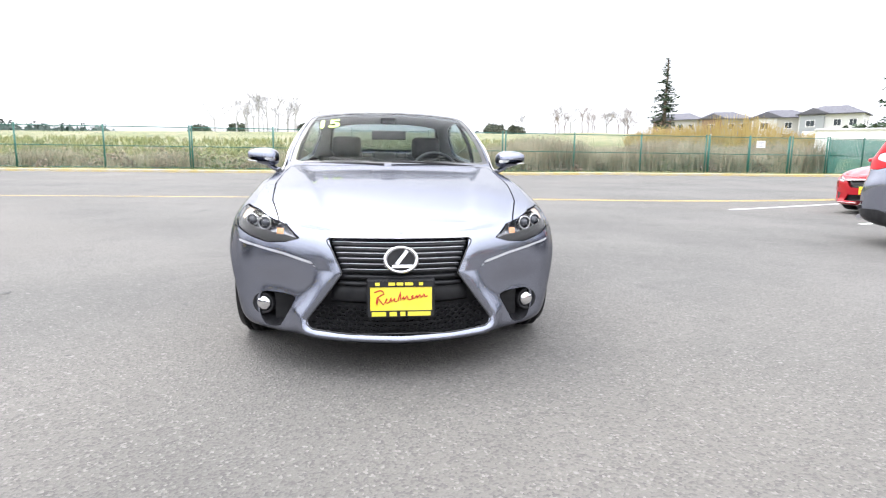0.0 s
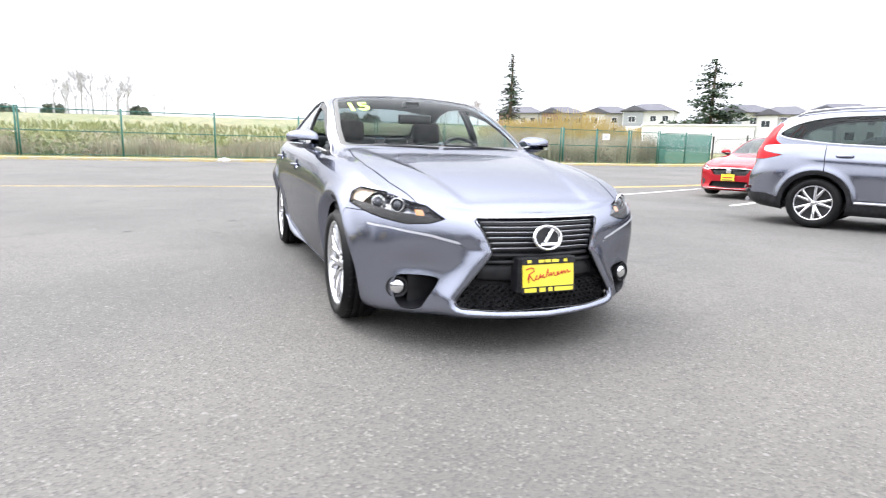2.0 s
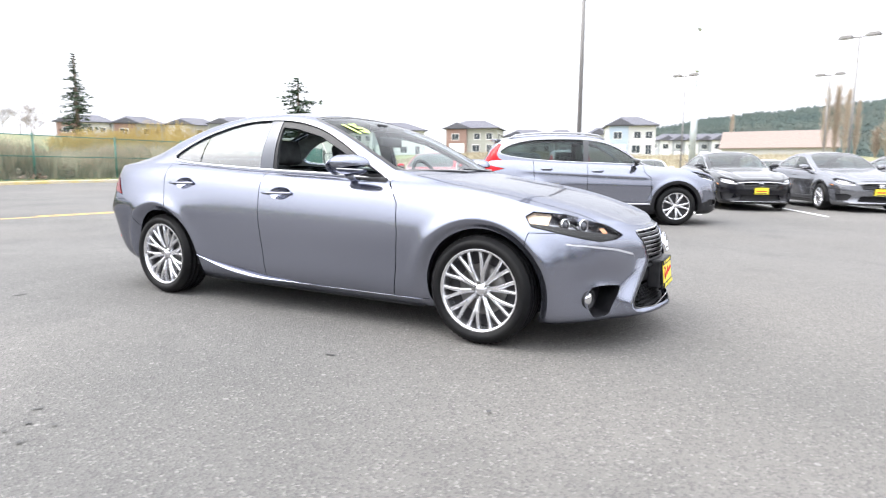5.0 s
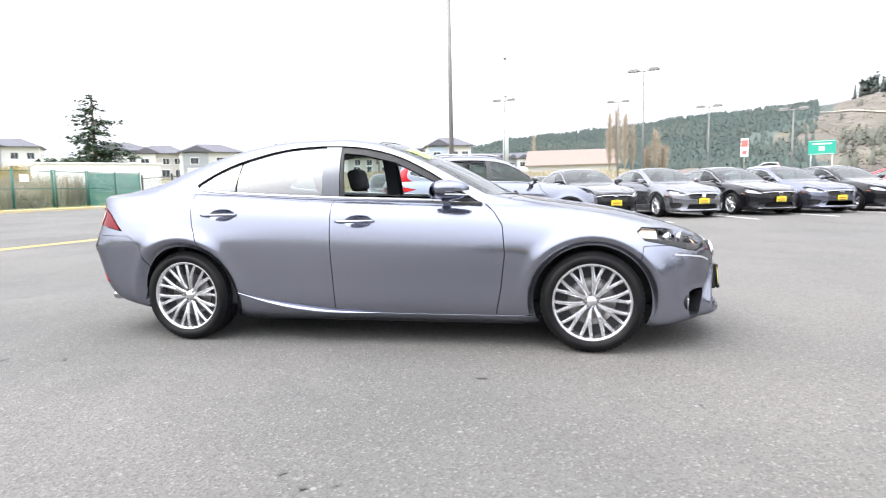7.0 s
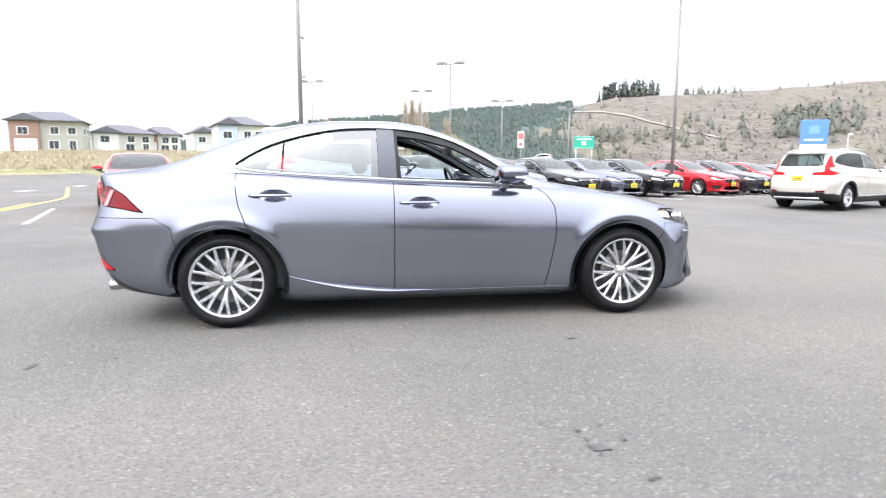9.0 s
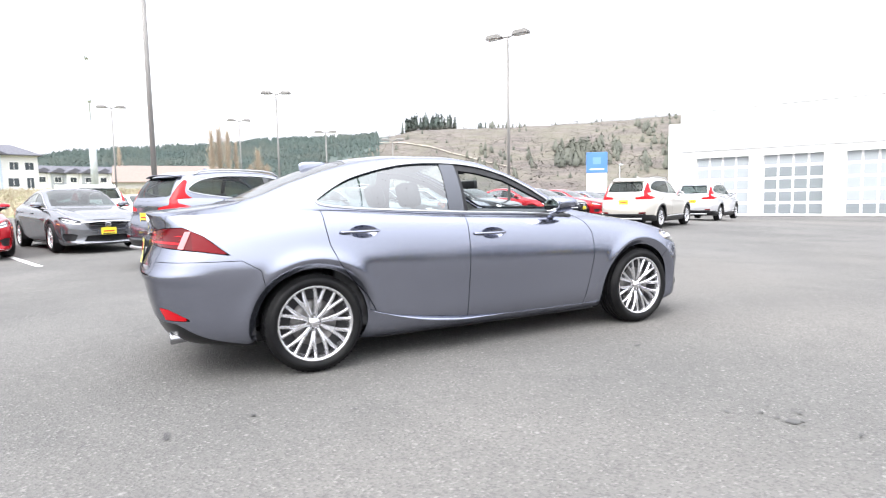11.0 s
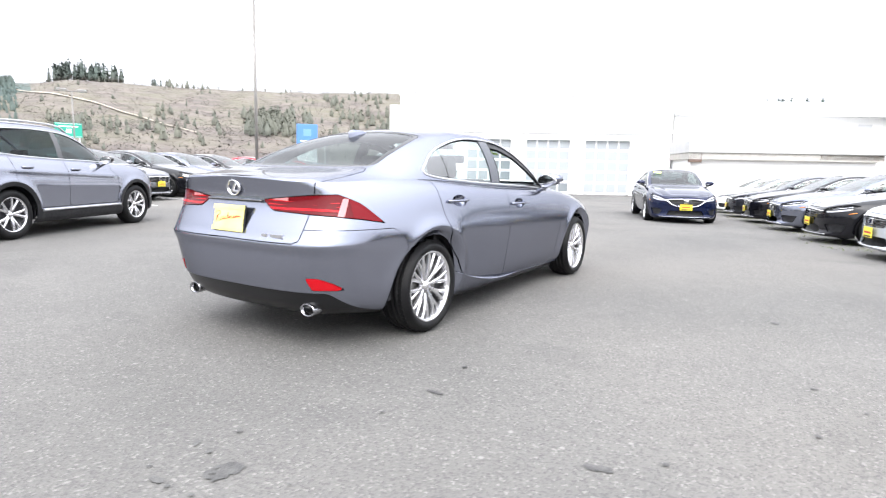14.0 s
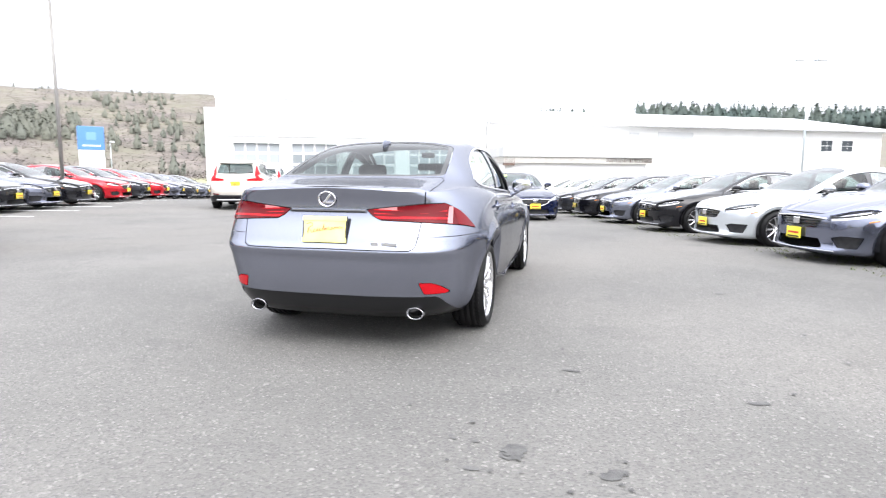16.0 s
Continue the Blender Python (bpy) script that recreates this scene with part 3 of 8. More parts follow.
# ---- houses ----
def house(x, y, turn, w, d, h, walls, accent, roof, label, seed=0):
    """Two-storey house with hip roof, gable porch, windows and garage."""
    rnd = random.Random(seed)
    th = empty("house", pose(x, y, float(ground_z(x, y)) - 0.2, 0, 0, turn))
    part("wall", box(-w / 2, w / 2, -d / 2, d / 2, 0, h, bevel=0.02), walls, th)
    part("accent_wall", box(-w / 2 + 0.3, -w * 0.08, -d / 2 - 0.5, -d / 2 + 0.2, 0, h * 0.96), accent, th)
    bm = bmesh.new()
    o, rh = 0.6, 2.0
    c = [bm.verts.new(p) for p in ((-w / 2 - o, -d / 2 - o - 0.4, h), (w / 2 + o, -d / 2 - o - 0.4, h), (w / 2 + o, d / 2 + o, h), (-w / 2 - o, d / 2 + o, h))]
    e = [bm.verts.new(p) for p in ((-w / 2 - o, -d / 2 - o - 0.4, h - 0.18), (w / 2 + o, -d / 2 - o - 0.4, h - 0.18), (w / 2 + o, d / 2 + o, h - 0.18), (-w / 2 - o, d / 2 + o, h - 0.18))]
    a, b = bm.verts.new((-w * 0.2, 0, h + rh)), bm.verts.new((w * 0.2, 0, h + rh))
    for f in ((c[0], c[1], b, a), (c[1], c[2], b), (c[2], c[3], a, b), (c[3], c[0], a), (e[3], e[2], e[1], e[0])):
        bm.faces.new(f)
    for i in range(4):
        bm.faces.new((e[i], e[(i + 1) % 4], c[(i + 1) % 4], c[i]))
    part("roof", bm, roof, th)
    bm = bmesh.new()
    g0, g1, gm, gy0 = -w / 2 + 0.1, -w * 0.02, -w * 0.26, -d / 2 - 1.1
    p = [bm.verts.new(q) for q in ((g0 - 0.3, gy0, h), (g1 + 0.3, gy0, h), (gm, gy0, h + 1.3), (g0 - 0.3, 0, h), (g1 + 0.3, 0, h), (gm, 0, h + 1.3))]
    for f in ((p[0], p[1], p[2]), (p[0], p[2], p[5], p[3]), (p[2], p[1], p[4], p[5]), (p[0], p[3], p[4], p[1])):
        bm.faces.new(f)
    part("gable", bm, roof, th)
    for k, (wx, wz, ww, wh) in enumerate(((-w * 0.3, h * 0.66, 1.6, 1.3), (w * 0.12, h * 0.68, 1.3, 1.3), (w * 0.36, h * 0.68, 1.3, 1.3), (w * 0.1, h * 0.22, 1.6, 1.5), (w * 0.36, h * 0.2, 1.1, 1.9))):
        yy = -d / 2 - (0.5 if wx < -w * 0.08 else 0)
        win = part("window", box(wx - ww / 2 - 0.12, wx + ww / 2 + 0.12, yy - 0.06, yy + 0.1, wz - wh / 2 - 0.12, wz + wh / 2 + 0.12), wall_white, th)
        part("pane", box(wx - ww / 2, wx - 0.03, yy - 0.075, yy - 0.05, wz - wh / 2, wz + wh / 2), window_dark, win)
        part("pane", box(wx + 0.03, wx + ww / 2, yy - 0.075, yy - 0.05, wz - wh / 2, wz + wh / 2), window_dark, win)
    for k, (yy, wz) in enumerate(((-d * 0.22, h * 0.68), (d * 0.2, h * 0.68), (0, h * 0.22))):
        for sx in (-1, 1):
            win = part("window", box(sx * w / 2 - 0.07, sx * w / 2 + 0.07, yy - 0.75, yy + 0.75, wz - 0.75, wz + 0.75), wall_white, th)
            part("pane", box(sx * (w / 2 + 0.05) - 0.03, sx * (w / 2 + 0.05) + 0.03, yy - 0.62, yy + 0.62, wz - 0.62, wz + 0.62), window_dark, win)
    part("garage_door", box(-w * 0.42, -w * 0.12, -d / 2 - 0.56, -d / 2 - 0.48, 0.05, 2.4), wall_white, th)
    return tagged(th, label, "house", group="houses beyond the field")


def siding(name, a, b):
    return vary(mat(name, a, 0.8), a, b, 0.6, stretch=(0.2, 0.2, 8))


s_grey, s_white, s_tan = siding("grey_siding", (0.32, 0.34, 0.36), (0.38, 0.4, 0.42)), siding("white_siding", (0.66, 0.66, 0.65), (0.74, 0.74, 0.73)), siding("tan_siding", (0.50, 0.49, 0.47), (0.56, 0.55, 0.53))
s_brick, s_sage = siding("brick_red_siding", (0.27, 0.17, 0.14), (0.33, 0.22, 0.19)), siding("sage_siding", (0.37, 0.37, 0.33), (0.43, 0.43, 0.39))
s_blue = siding("pale_blue_siding", (0.42, 0.50, 0.60), (0.48, 0.56, 0.66))
shingle = vary(mat("dark_roof_shingles", (0.11, 0.11, 0.13), 0.9), (0.09, 0.09, 0.11), (0.15, 0.15, 0.17), 3, stretch=(1, 1, 4))
shingle_tan = vary(mat("tan_roof_shingles", (0.4, 0.31, 0.25), 0.9), (0.225, 0.178, 0.155), (0.27, 0.215, 0.188), 3)


def polar(az, r, ox=-3.0, oy=-1.0):
    return ox + r * math.cos(radians(az)), oy + r * math.sin(radians(az))


for i, (az, r, w, h, a, b, lab) in enumerate((
        (60, 175, 12, 6.2, s_tan, s_brick, "two-storey tan and red house with a dark hip roof"),
        (56.5, 172, 12, 6.2, s_grey, s_brick, "grey two-storey house with a brick-red front bay"),
        (52, 165, 12, 5.9, s_tan, s_white, "tan house with a grey shingle roof"),
        (48.2, 160, 12, 6.2, s_white, s_grey, "white two-storey house with a grey bay"),
        (40.6, 150, 12, 5.9, s_white, s_grey, "white and slate two-storey house with gabled porch"),
        (37.3, 150, 10, 5.8, s_tan, s_white, "tan two-storey house beside the fir"),
        (33.4, 146, 13, 6.0, s_white, s_grey, "pale two-storey house with dark hip roof"),
        (25.6, 140, 12, 5.9, s_sage, s_brick, "sage and brick-red two-storey house with dark hip roof"),
        (20.6, 150, 12, 4.0, s_tan, s_white, "low tan house with a broad roof"),
        (17.4, 155, 8, 4.2, s_white, s_brick, "small white house with a brown gable"),
        (13.4, 165, 10, 5.4, s_white, s_tan, "white two-storey house with a dark hip roof"),
        (11.1, 132, 9.5, 6.3, s_white, s_blue, "plain white two-storey house with a pale blue bay"))):
    x, y = polar(az, r)
    house(x, y, az - 90 + (-16, 10, 4, -8, 14, -5, 9, -12, 6, -3, 12, 8)[i], w, 9, h, a, b, shingle, lab, i)
for i in range(7):
    x, y = polar(7.8 - i * 1.05, 190)
    house(x, y, -90 + 30, 9, 8, 5.6, (s_grey, s_white)[i % 2], (s_white, s_grey)[i % 2], shingle, "pale row house far beyond the lot", 40 + i)

# white shed behind the slatted fence and tan-roofed hall across the road
shed = empty("white_shed", pose(49, 47, float(ground_z(49, 47)) - 0.2, 0, 0, -38))
part("wall", box(-5.5, 5.5, -3, 3, 0, 2.9, bevel=0.03), wall_white, shed)
part("roof", box(-5.7, 5.7, -3.2, 3.2, 2.9, 3.05, bevel=0.02), roof_white, shed)
tagged(shed, "low white flat-roofed shed behind the fence", "shed")


def gable_hall(name, x, y, turn, w, d, h, rh, wmat, rmat, label):
    th = empty(name, pose(x, y, float(ground_z(x, y)) - 0.2, 0, 0, turn))
    part("wall", box(-w / 2, w / 2, -d / 2, d / 2, 0, h), wmat, th)
    bm = bmesh.new()
    o = 0.6
    ring = []
    for sx in (-w / 2 - o, w / 2 + o):
        ring.append([bm.verts.new((sx, yy, zz)) for yy, zz in ((-d / 2 - o, h - 0.1), (0, h + rh), (d / 2 + o, h - 0.1), (d / 2 + o, h - 0.3), (-d / 2 - o, h - 0.3))])
    for i in range(5):
        j = (i + 1) % 5
        bm.faces.new((ring[0][i], ring[0][j], ring[1][j], ring[1][i]))
    bm.faces.new(ring[0][::-1])
    bm.faces.new(ring[1])
    part("roof", bm, rmat, th)
    return tagged(th, label, "building")


xh, yh = polar(-1.0, 150)
gable_hall("hall", xh, yh, -91, 21, 15, 1.9, 3.8, s_tan, shingle_tan, "long low hall with a tan shingle roof")


# ---- hills ----
def ridge_el(az):
    return curve1(((-120, 3.2), (-110, 3.9), (-95, 4.8), (-84, 5.2), (-76, 5.6), (-70, 5.9), (-62, 6.4), (-55, 6.9), (-44, 6.6), (-31, 6.4), (-26, 6.4), (-21, 5.7), (-16, 5.4), (-11, 5.2), (-8, 4.85), (-3, 4.5), (4, 4.0), (8, 3.4), (12, 2.6), (18, 1.7), (30, 1.2)), az)


def hill_z(az, r):
    top = 1.0 + 640 * np.tan(np.radians(ridge_el(az)))
    t = rise(r, 230, 640)
    z = top * (0.15 * rise(r, 230, 330) + 0.85 * t ** 1.25)
    return z * (1 - 0.12 * rise(r, 640, 1000)) + 0.5 * np.sin(az * 1.7 + r * 0.02) * t - 0.5


az_n, r_n = 150, 30
AZ, RR = np.meshgrid(np.linspace(-122, 30, az_n), np.linspace(225, 900, r_n), indexing="ij")
HZ = hill_z(AZ, RR)
verts = np.stack([-3 + RR * np.cos(np.radians(AZ)), -1 + RR * np.sin(np.radians(AZ)), HZ], -1).reshape(-1, 3)
me = bpy.data.meshes.new("hill")
me.from_pydata(verts.tolist(), [], [(i * r_n + j, i * r_n + j + 1, (i + 1) * r_n + j + 1, (i + 1) * r_n + j) for i in range(az_n - 1) for j in range(r_n - 1)])
me.shade_smooth()
me.materials.append(hill_soil)
# forest floor takes the same needle colour with haze mixed in
me.materials.append(hazed_conifer)
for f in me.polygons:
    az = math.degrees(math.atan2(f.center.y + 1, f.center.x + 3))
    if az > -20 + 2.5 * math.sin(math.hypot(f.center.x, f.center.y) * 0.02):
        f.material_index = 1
hill = tagged(part("hill", me, None), "broad hillside of dry brown scrub and grass", "hill", kind="structure")


def grove(name, spots, material, label, seed, broad=0.30, leaves=34, low=0.03, dome=False, soft=0.35):
    """Many small ragged trees as one stuff object; spots: (az, r, height)."""
    g = np.random.default_rng(seed)
    sp = np.array(spots, float)
    az, r, h = sp[:, 0], sp[:, 1], sp[:, 2]
    x, y = -3 + r * np.cos(np.radians(az)), -1 + r * np.sin(np.radians(az))
    z = np.where(r > 230, hill_z(az, r), ground_z(x, y))
    m = len(sp)
    u = g.random((m, leaves)) ** (0.8 if dome else 0.75)
    a = g.random((m, leaves)) * math.tau
    lean = g.normal(0, 0.06, (m, 1))
    wide = broad * g.uniform(0.7, 1.3, (m, 1))
    shape = np.sqrt(np.clip(1 - u * u, 0.02, 1)) if dome else np.clip(1.02 - u, 0.05, 1) ** 0.75 * np.minimum(1, 0.45 + 3 * u)
    rad = wide * shape * np.sqrt(g.random((m, leaves)) * 0.75 + 0.25)
    c = np.stack([x[:, None] + h[:, None] * (rad * np.cos(a) + lean * u), y[:, None] + h[:, None] * rad * np.sin(a), z[:, None] + h[:, None] * (low + (1 - low) * u)], -1)
    size = (h[:, None] * (0.115 if not dome else 0.14) * g.uniform(0.6, 1.2, (m, leaves)) * (1.1 - 0.5 * u))[..., None, None]
    tri = g.normal(0, 1, (m, leaves, 3, 3))
    tri /= np.linalg.norm(tri, axis=-1, keepdims=True)
    tri[..., 2] *= 0.8
    v = (c[:, :, None] + tri * size).reshape(-1, 3)
    mid = np.stack([x, y, z + h * (0.0 if dome else 0.35)], 1)
    f = np.arange(len(v)).reshape(-1, 3)
    # a solid core in each crown
    sides, rings = 7, ((0.02, 0.5), (0.3, 0.5), (0.7, 0.24), (0.97, 0.02)) if not dome else ((0.0, 0.02), (0.1, 0.02))
    ang = np.arange(sides) * math.tau / sides
    jit = g.uniform(0.75, 1.2, (m, len(rings), sides))
    core = np.stack([np.stack([x[:, None] + h[:, None] * wide * w * jit[:, k] * np.cos(ang) + (h * lean[:, 0] * t)[:, None], y[:, None] + h[:, None] * wide * w * jit[:, k] * np.sin(ang), np.repeat((z + h * (low + (1 - low) * t))[:, None], sides, 1)], -1) for k, (t, w) in enumerate(rings)], 1)
    base = len(v) + np.arange(m)[:, None] * len(rings) * sides
    quads = np.array([(k * sides + i, k * sides + (i + 1) % sides, (k + 1) * sides + (i + 1) % sides, (k + 1) * sides + i) for k in range(len(rings) - 1) for i in range(sides)])
    allv = np.vstack([v, core.reshape(-1, 3)])
    owner = np.concatenate([np.repeat(np.arange(m), leaves * 3), np.repeat(np.arange(m), len(rings) * sides)])
    nrm = allv - mid[owner]
    nrm /= np.linalg.norm(nrm, axis=1, keepdims=True) + 1e-9
    nrm[:, 2] += soft
    me = bpy.data.meshes.new(name)
    me.from_pydata(allv.tolist(), [], f.tolist() + (base[:, :, None] + quads[None]).reshape(-1, 4).tolist())
    me.shade_smooth()
    me.normals_split_custom_set_from_vertices(nrm.tolist())
    return tagged(part(name, me, material), label, "trees", kind="stuff")


rnd = random.Random(8)
spots = []
while len(spots) < 9000:
    az, r = rnd.uniform(-21, 19), rnd.uniform(270, 650)
    keep = 1.0 if az > -19 + 4 * math.sin(r * 0.02) else 0.15
    if rnd.random() < keep:
        spots.append((az, r, rnd.uniform(3.5, 7.5)))
grove("far_forest", spots, hazed_conifer, "dark green conifer forest on the far hillside", 1, 0.34, 22, soft=1.3)
spots = []
for a0, a1, r0, r1, n, h in ((-44, -38, 330, 420, 70, 9), (-36, -30, 300, 430, 18, 7), (-30, -22, 260, 400, 26, 7), (-52, -46, 300, 460, 34, 8), (-41, -39, 330, 400, 30, 10), (-58, -53, 280, 420, 30, 9), (-50, -22, 250, 620, 70, 4)):
    spots += [(rnd.uniform(a0, a1), rnd.uniform(r0, r1), h * rnd.uniform(0.6, 1.2)) for _ in range(n)]
for k in range(7):
    a0, r0 = rnd.uniform(-62, -22), rnd.uniform(260, 600)
    spots += [(rnd.gauss(a0, 0.9), min(630, max(245, rnd.gauss(r0, 18))), rnd.uniform(4, 8)) for _ in range(rnd.randint(6, 14))]
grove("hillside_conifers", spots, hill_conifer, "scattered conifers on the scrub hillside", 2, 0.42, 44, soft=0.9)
spots = [(rnd.uniform(-28.6, -23.4), 640 + rnd.uniform(-12, 8), rnd.uniform(14, 21)) for _ in range(44)] + [(-31.2 + rnd.uniform(-0.4, 0.4), 640, 10) for _ in range(4)]
grove("hilltop_grove", spots, hazed_conifer, "clump of tall pines on the hilltop", 3, 0.20, 50, 0.12)
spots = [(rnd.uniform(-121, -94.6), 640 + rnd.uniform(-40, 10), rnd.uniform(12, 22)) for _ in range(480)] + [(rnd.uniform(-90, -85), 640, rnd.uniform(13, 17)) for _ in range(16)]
grove("ridge_trees", spots, hazed_conifer, "line of conifers on the ridge above the roof", 4)
spots = [(rnd.uniform(-60, -20), rnd.uniform(240, 640), rnd.uniform(1.6, 5.0)) for _ in range(5600)]
grove("hillside_scrub", spots, scrub, "brown leafless scrub over the hillside", 5, 0.75, 12, 0.0, True)
spots = [(rnd.uniform(-62, -8), rnd.uniform(150, 225), rnd.uniform(1.2, 3.2)) for _ in range(900)]
grove("roadside_brush", spots, scrub, "brown roadside brush at the foot of the hill", 6, 0.8, 16, 0.0, True)
spots = [(rnd.uniform(112, 127), rnd.uniform(231, 238), rnd.uniform(8.5, 12.0)) for _ in range(260)] + [(rnd.uniform(70, 79), rnd.uniform(231, 238), rnd.uniform(8.5, 12.5)) for _ in range(90)]
grove("horizon_wood", spots, hazed_conifer, "low dark wood along the northern horizon", 7, 0.42, 30, 0.02)
# roadside bank between the lot and the hill
bm = bmesh.new()
prev = None
for i in range(61):
    az = -36 + 42 * i / 60
    hh = 1.7 * float(rise(az, -36, -26) * (1 - rise(az, -12, -6))) + 0.15 * math.sin(i * 1.7)
    row_ = []
    for r, k in ((90, -0.1), (94, 0.55), (97, 0.95), (104, 1.0), (112, -0.1)):
        x, y = polar(az, r)
        row_.append(bm.verts.new((x, y, float(ground_z(x, y)) + (hh * k if k > 0 else -0.3))))
    if prev:
        for k in range(4):
            bm.faces.new((prev[k], prev[k + 1], row_[k + 1], row_[k])).smooth = True
    prev = row_
bmesh.ops.recalc_face_normals(bm, faces=bm.faces)
tagged(part("embankment", bm, scrub), "low grassy bank carrying the road beyond the lot", "bank", kind="structure")
# light dirt track across the slope
bm = bmesh.new()
prev = None
for i in range(50):
    t = i / 49
    az = -20.5 - 13.5 * t
    pair = []
    for dr in (0, 5):
        r = 520 - 190 * t + dr
        x, y = polar(az, r)
        pair.append(bm.verts.new((x, y, float(hill_z(az, r)) + 0.8)))
    if prev:
        bm.faces.new((prev[0], pair[0], pair[1], prev[1]))
    prev = pair
tagged(part("dirt_track", bm, vary(mat("pale_dirt", (0.5, 0.44, 0.34), 0.95), (0.30, 0.265, 0.215), (0.36, 0.325, 0.265), 0.05)), "pale dirt track crossing the hillside", "track", kind="structure")


def poplar(az, r, w, h, seed):
    """Narrow leafless poplar: a trunk with many steep shoots."""
    rnd = random.Random(seed)
    x, y = polar(az, r)
    th = empty("bare_poplar", pose(x, y, float(ground_z(x, y)) - 0.1))
    part("trunk", tube((0, 0, 0), (0.1, 0, h * 0.85), 0.16, 0.05, 7), twig, th)
    bm = bmesh.new()
    for _ in range(420):
        u = rnd.uniform(0.06, 0.85)
        a, q = rnd.uniform(0, math.tau), w * rnd.uniform(0.2, 1.0) * math.sin(math.pi * (0.15 + 0.8 * u))
        p = Vector((0.05 * u, 0, h * u))
        tube_into(bm, p, p + Vector((q * math.cos(a), q * math.sin(a), h * rnd.uniform(0.08, 0.2))), 0.045, 0.014, 3, caps=False)
    part("crown", bm, twig, th)
    return tagged(th, "upright leafless poplar with pale tan twigs", "tree", group="bare poplars by the road")


for i, (az, r, w, h) in enumerate(((-5.9, 120, 1.3, 12), (-5.2, 122, 1.6, 13), (-4.5, 121, 1.3, 12), (-6.6, 121, 0.9, 10), (-8.6, 125, 1.5, 9), (-9.3, 126, 1.8, 6), (-7.9, 126, 1.4, 5.5), (2.6, 160, 0.9, 11))):
    poplar(az, r, w, h, 70 + i)


# ---- buildings of the dealership ----
BO, BT = Vector((21.8, -28.4, -0.42)), math.degrees(math.atan2(0.43, 0.903))
service = empty("service_building", pose(BO.x, BO.y, BO.z, 0, 0, BT))
# local x runs from the corner along the front (negative), local y backwards is negative
doors = ((0.95, 3.93), (4.68, 7.72), (8.72, 11.67), (12.66, 15.6))
DH, BH = 3.62, 6.5
xs = [0] + [v for d in doors for v in d] + [18.2]
for i in range(0, len(xs), 2):
    part("pier", box(-xs[i + 1], -xs[i], -0.4, 0, 0, DH), wall_white, service)
part("wall", box(-18.2, 0, -0.4, 0, DH, BH), wall_white, service, "bright white painted front wall")
part("side_wall", box(-18.2, -17.8, -19, -0.4, 0, BH), wall_white, service)
part("side_wall", box(-0.4, 0, -19, -0.4, 0, BH), wall_white, service)
part("back_wall", box(-18.2, 0, -19.4, -19, 0, BH), wall_white, service)
part("roof", box(-17.8, -0.4, -19, -0.4, BH - 0.5, BH - 0.3), roof_white, service)
part("parapet_cap", box(-18.3, 0.08, -0.48, 0.06, BH, BH + 0.1, bevel=0.02), wall_white, service)
part("corner_pier", box(0.003, 0.72, -3.2, 0.1, 0, 5.85), wall_white, service)
part("door_band", box(-18.2, 0.0, 0.0, 0.05, DH + 0.42, DH + 0.48), trim_grey, service)
door_frame = vary(mat("white_aluminium_frame", (0.78, 0.78, 0.78), 0.4), (0.76, 0.76, 0.76), (0.82, 0.82, 0.82), 1)
door_glass = mat("door_glass", (0.40, 0.43, 0.45), 0.05)
door_glass_dark = mat("dark_door_glass", (0.24, 0.265, 0.28), 0.05)
for k, (a, b) in enumerate(doors):
    d = part("overhead_door", box(-b, -a, -0.30, -0.26, 0.0, DH), door_frame, service, "white overhead door with glazed panels")
    for i in range(4):
        for j in range(5):
            w = (b - a) / 4
            x0 = -b + i * w + 0.06
            z0 = 0.12 + j * DH / 5
            part("pane", box(x0, x0 + w - 0.12, -0.262, -0.245, z0 + 0.05, z0 + DH / 5 - 0.12), door_glass_dark if (k == 1 and j < 4) or (j == 0 and k == 2) else door_glass, d)
tagged(service, "white service building with glazed overhead doors", "building")

ware = empty("warehouse", pose(*(BO + Vector((-0.903, -0.43, 0)) * 18.3), 0, 0, BT))
WL, WH, RH, WD = 34.4, 5.5, 1.9, 20.5
part("wall", box(-WL, 0, -WD, -0.1, 0, WH), wall_white, ware, "white metal-clad wall")
bm = bmesh.new()
ring = []
for sx in (-WL - 0.5, 0.0):
    ring.append([bm.verts.new((sx, yy, zz)) for yy, zz in ((0.6, WH - 0.05), (-WD / 2, WH + RH), (-WD - 0.7, WH - 0.05), (-WD - 0.7, WH - 0.2), (0.6, WH - 0.2))])
for i in range(5):
    j = (i + 1) % 5
    bm.faces.new((ring[0][i], ring[0][j], ring[1][j], ring[1][i]))
bm.faces.new(ring[0][::-1])
bm.faces.new(ring[1])
part("roof", bm, roof_white, ware)
part("gutter", box(-WL - 0.5, 0, 0.6, 0.72, WH - 0.24, WH - 0.08), trim_grey, ware)
for x in (-28.9, -30.9):
    win = part("window", box(x - 0.6, x + 0.6, -0.1, -0.02, 3.65, 4.6), wall_white, ware)
    for i in range(4):
        part("pane", box(x - 0.54 + (i % 2) * 0.56, x - 0.02 + (i % 2) * 0.56, -0.03, -0.005, 3.7 + (i // 2) * 0.44, 4.11 + (i // 2) * 0.44), window_dark, win)
for x0, x1, z in ((-23.7, -19.4, 3.95), (-16.6, -13.6, 4.4), (-12.0, -11.2, 4.3), (-18.5, -17.9, 2.1)):
    part("wall_sign_bar", box(x0, x1, -0.1, -0.04, z, z + (0.55 if x1 - x0 < 4 else 0.1)), pale_trim, ware)
tagged(ware, "long white metal warehouse with a low gable roof", "building")
annex = empty("annex", pose(*(BO + Vector((-0.903, -0.43, 0)) * 18.35), 0, 0, BT))
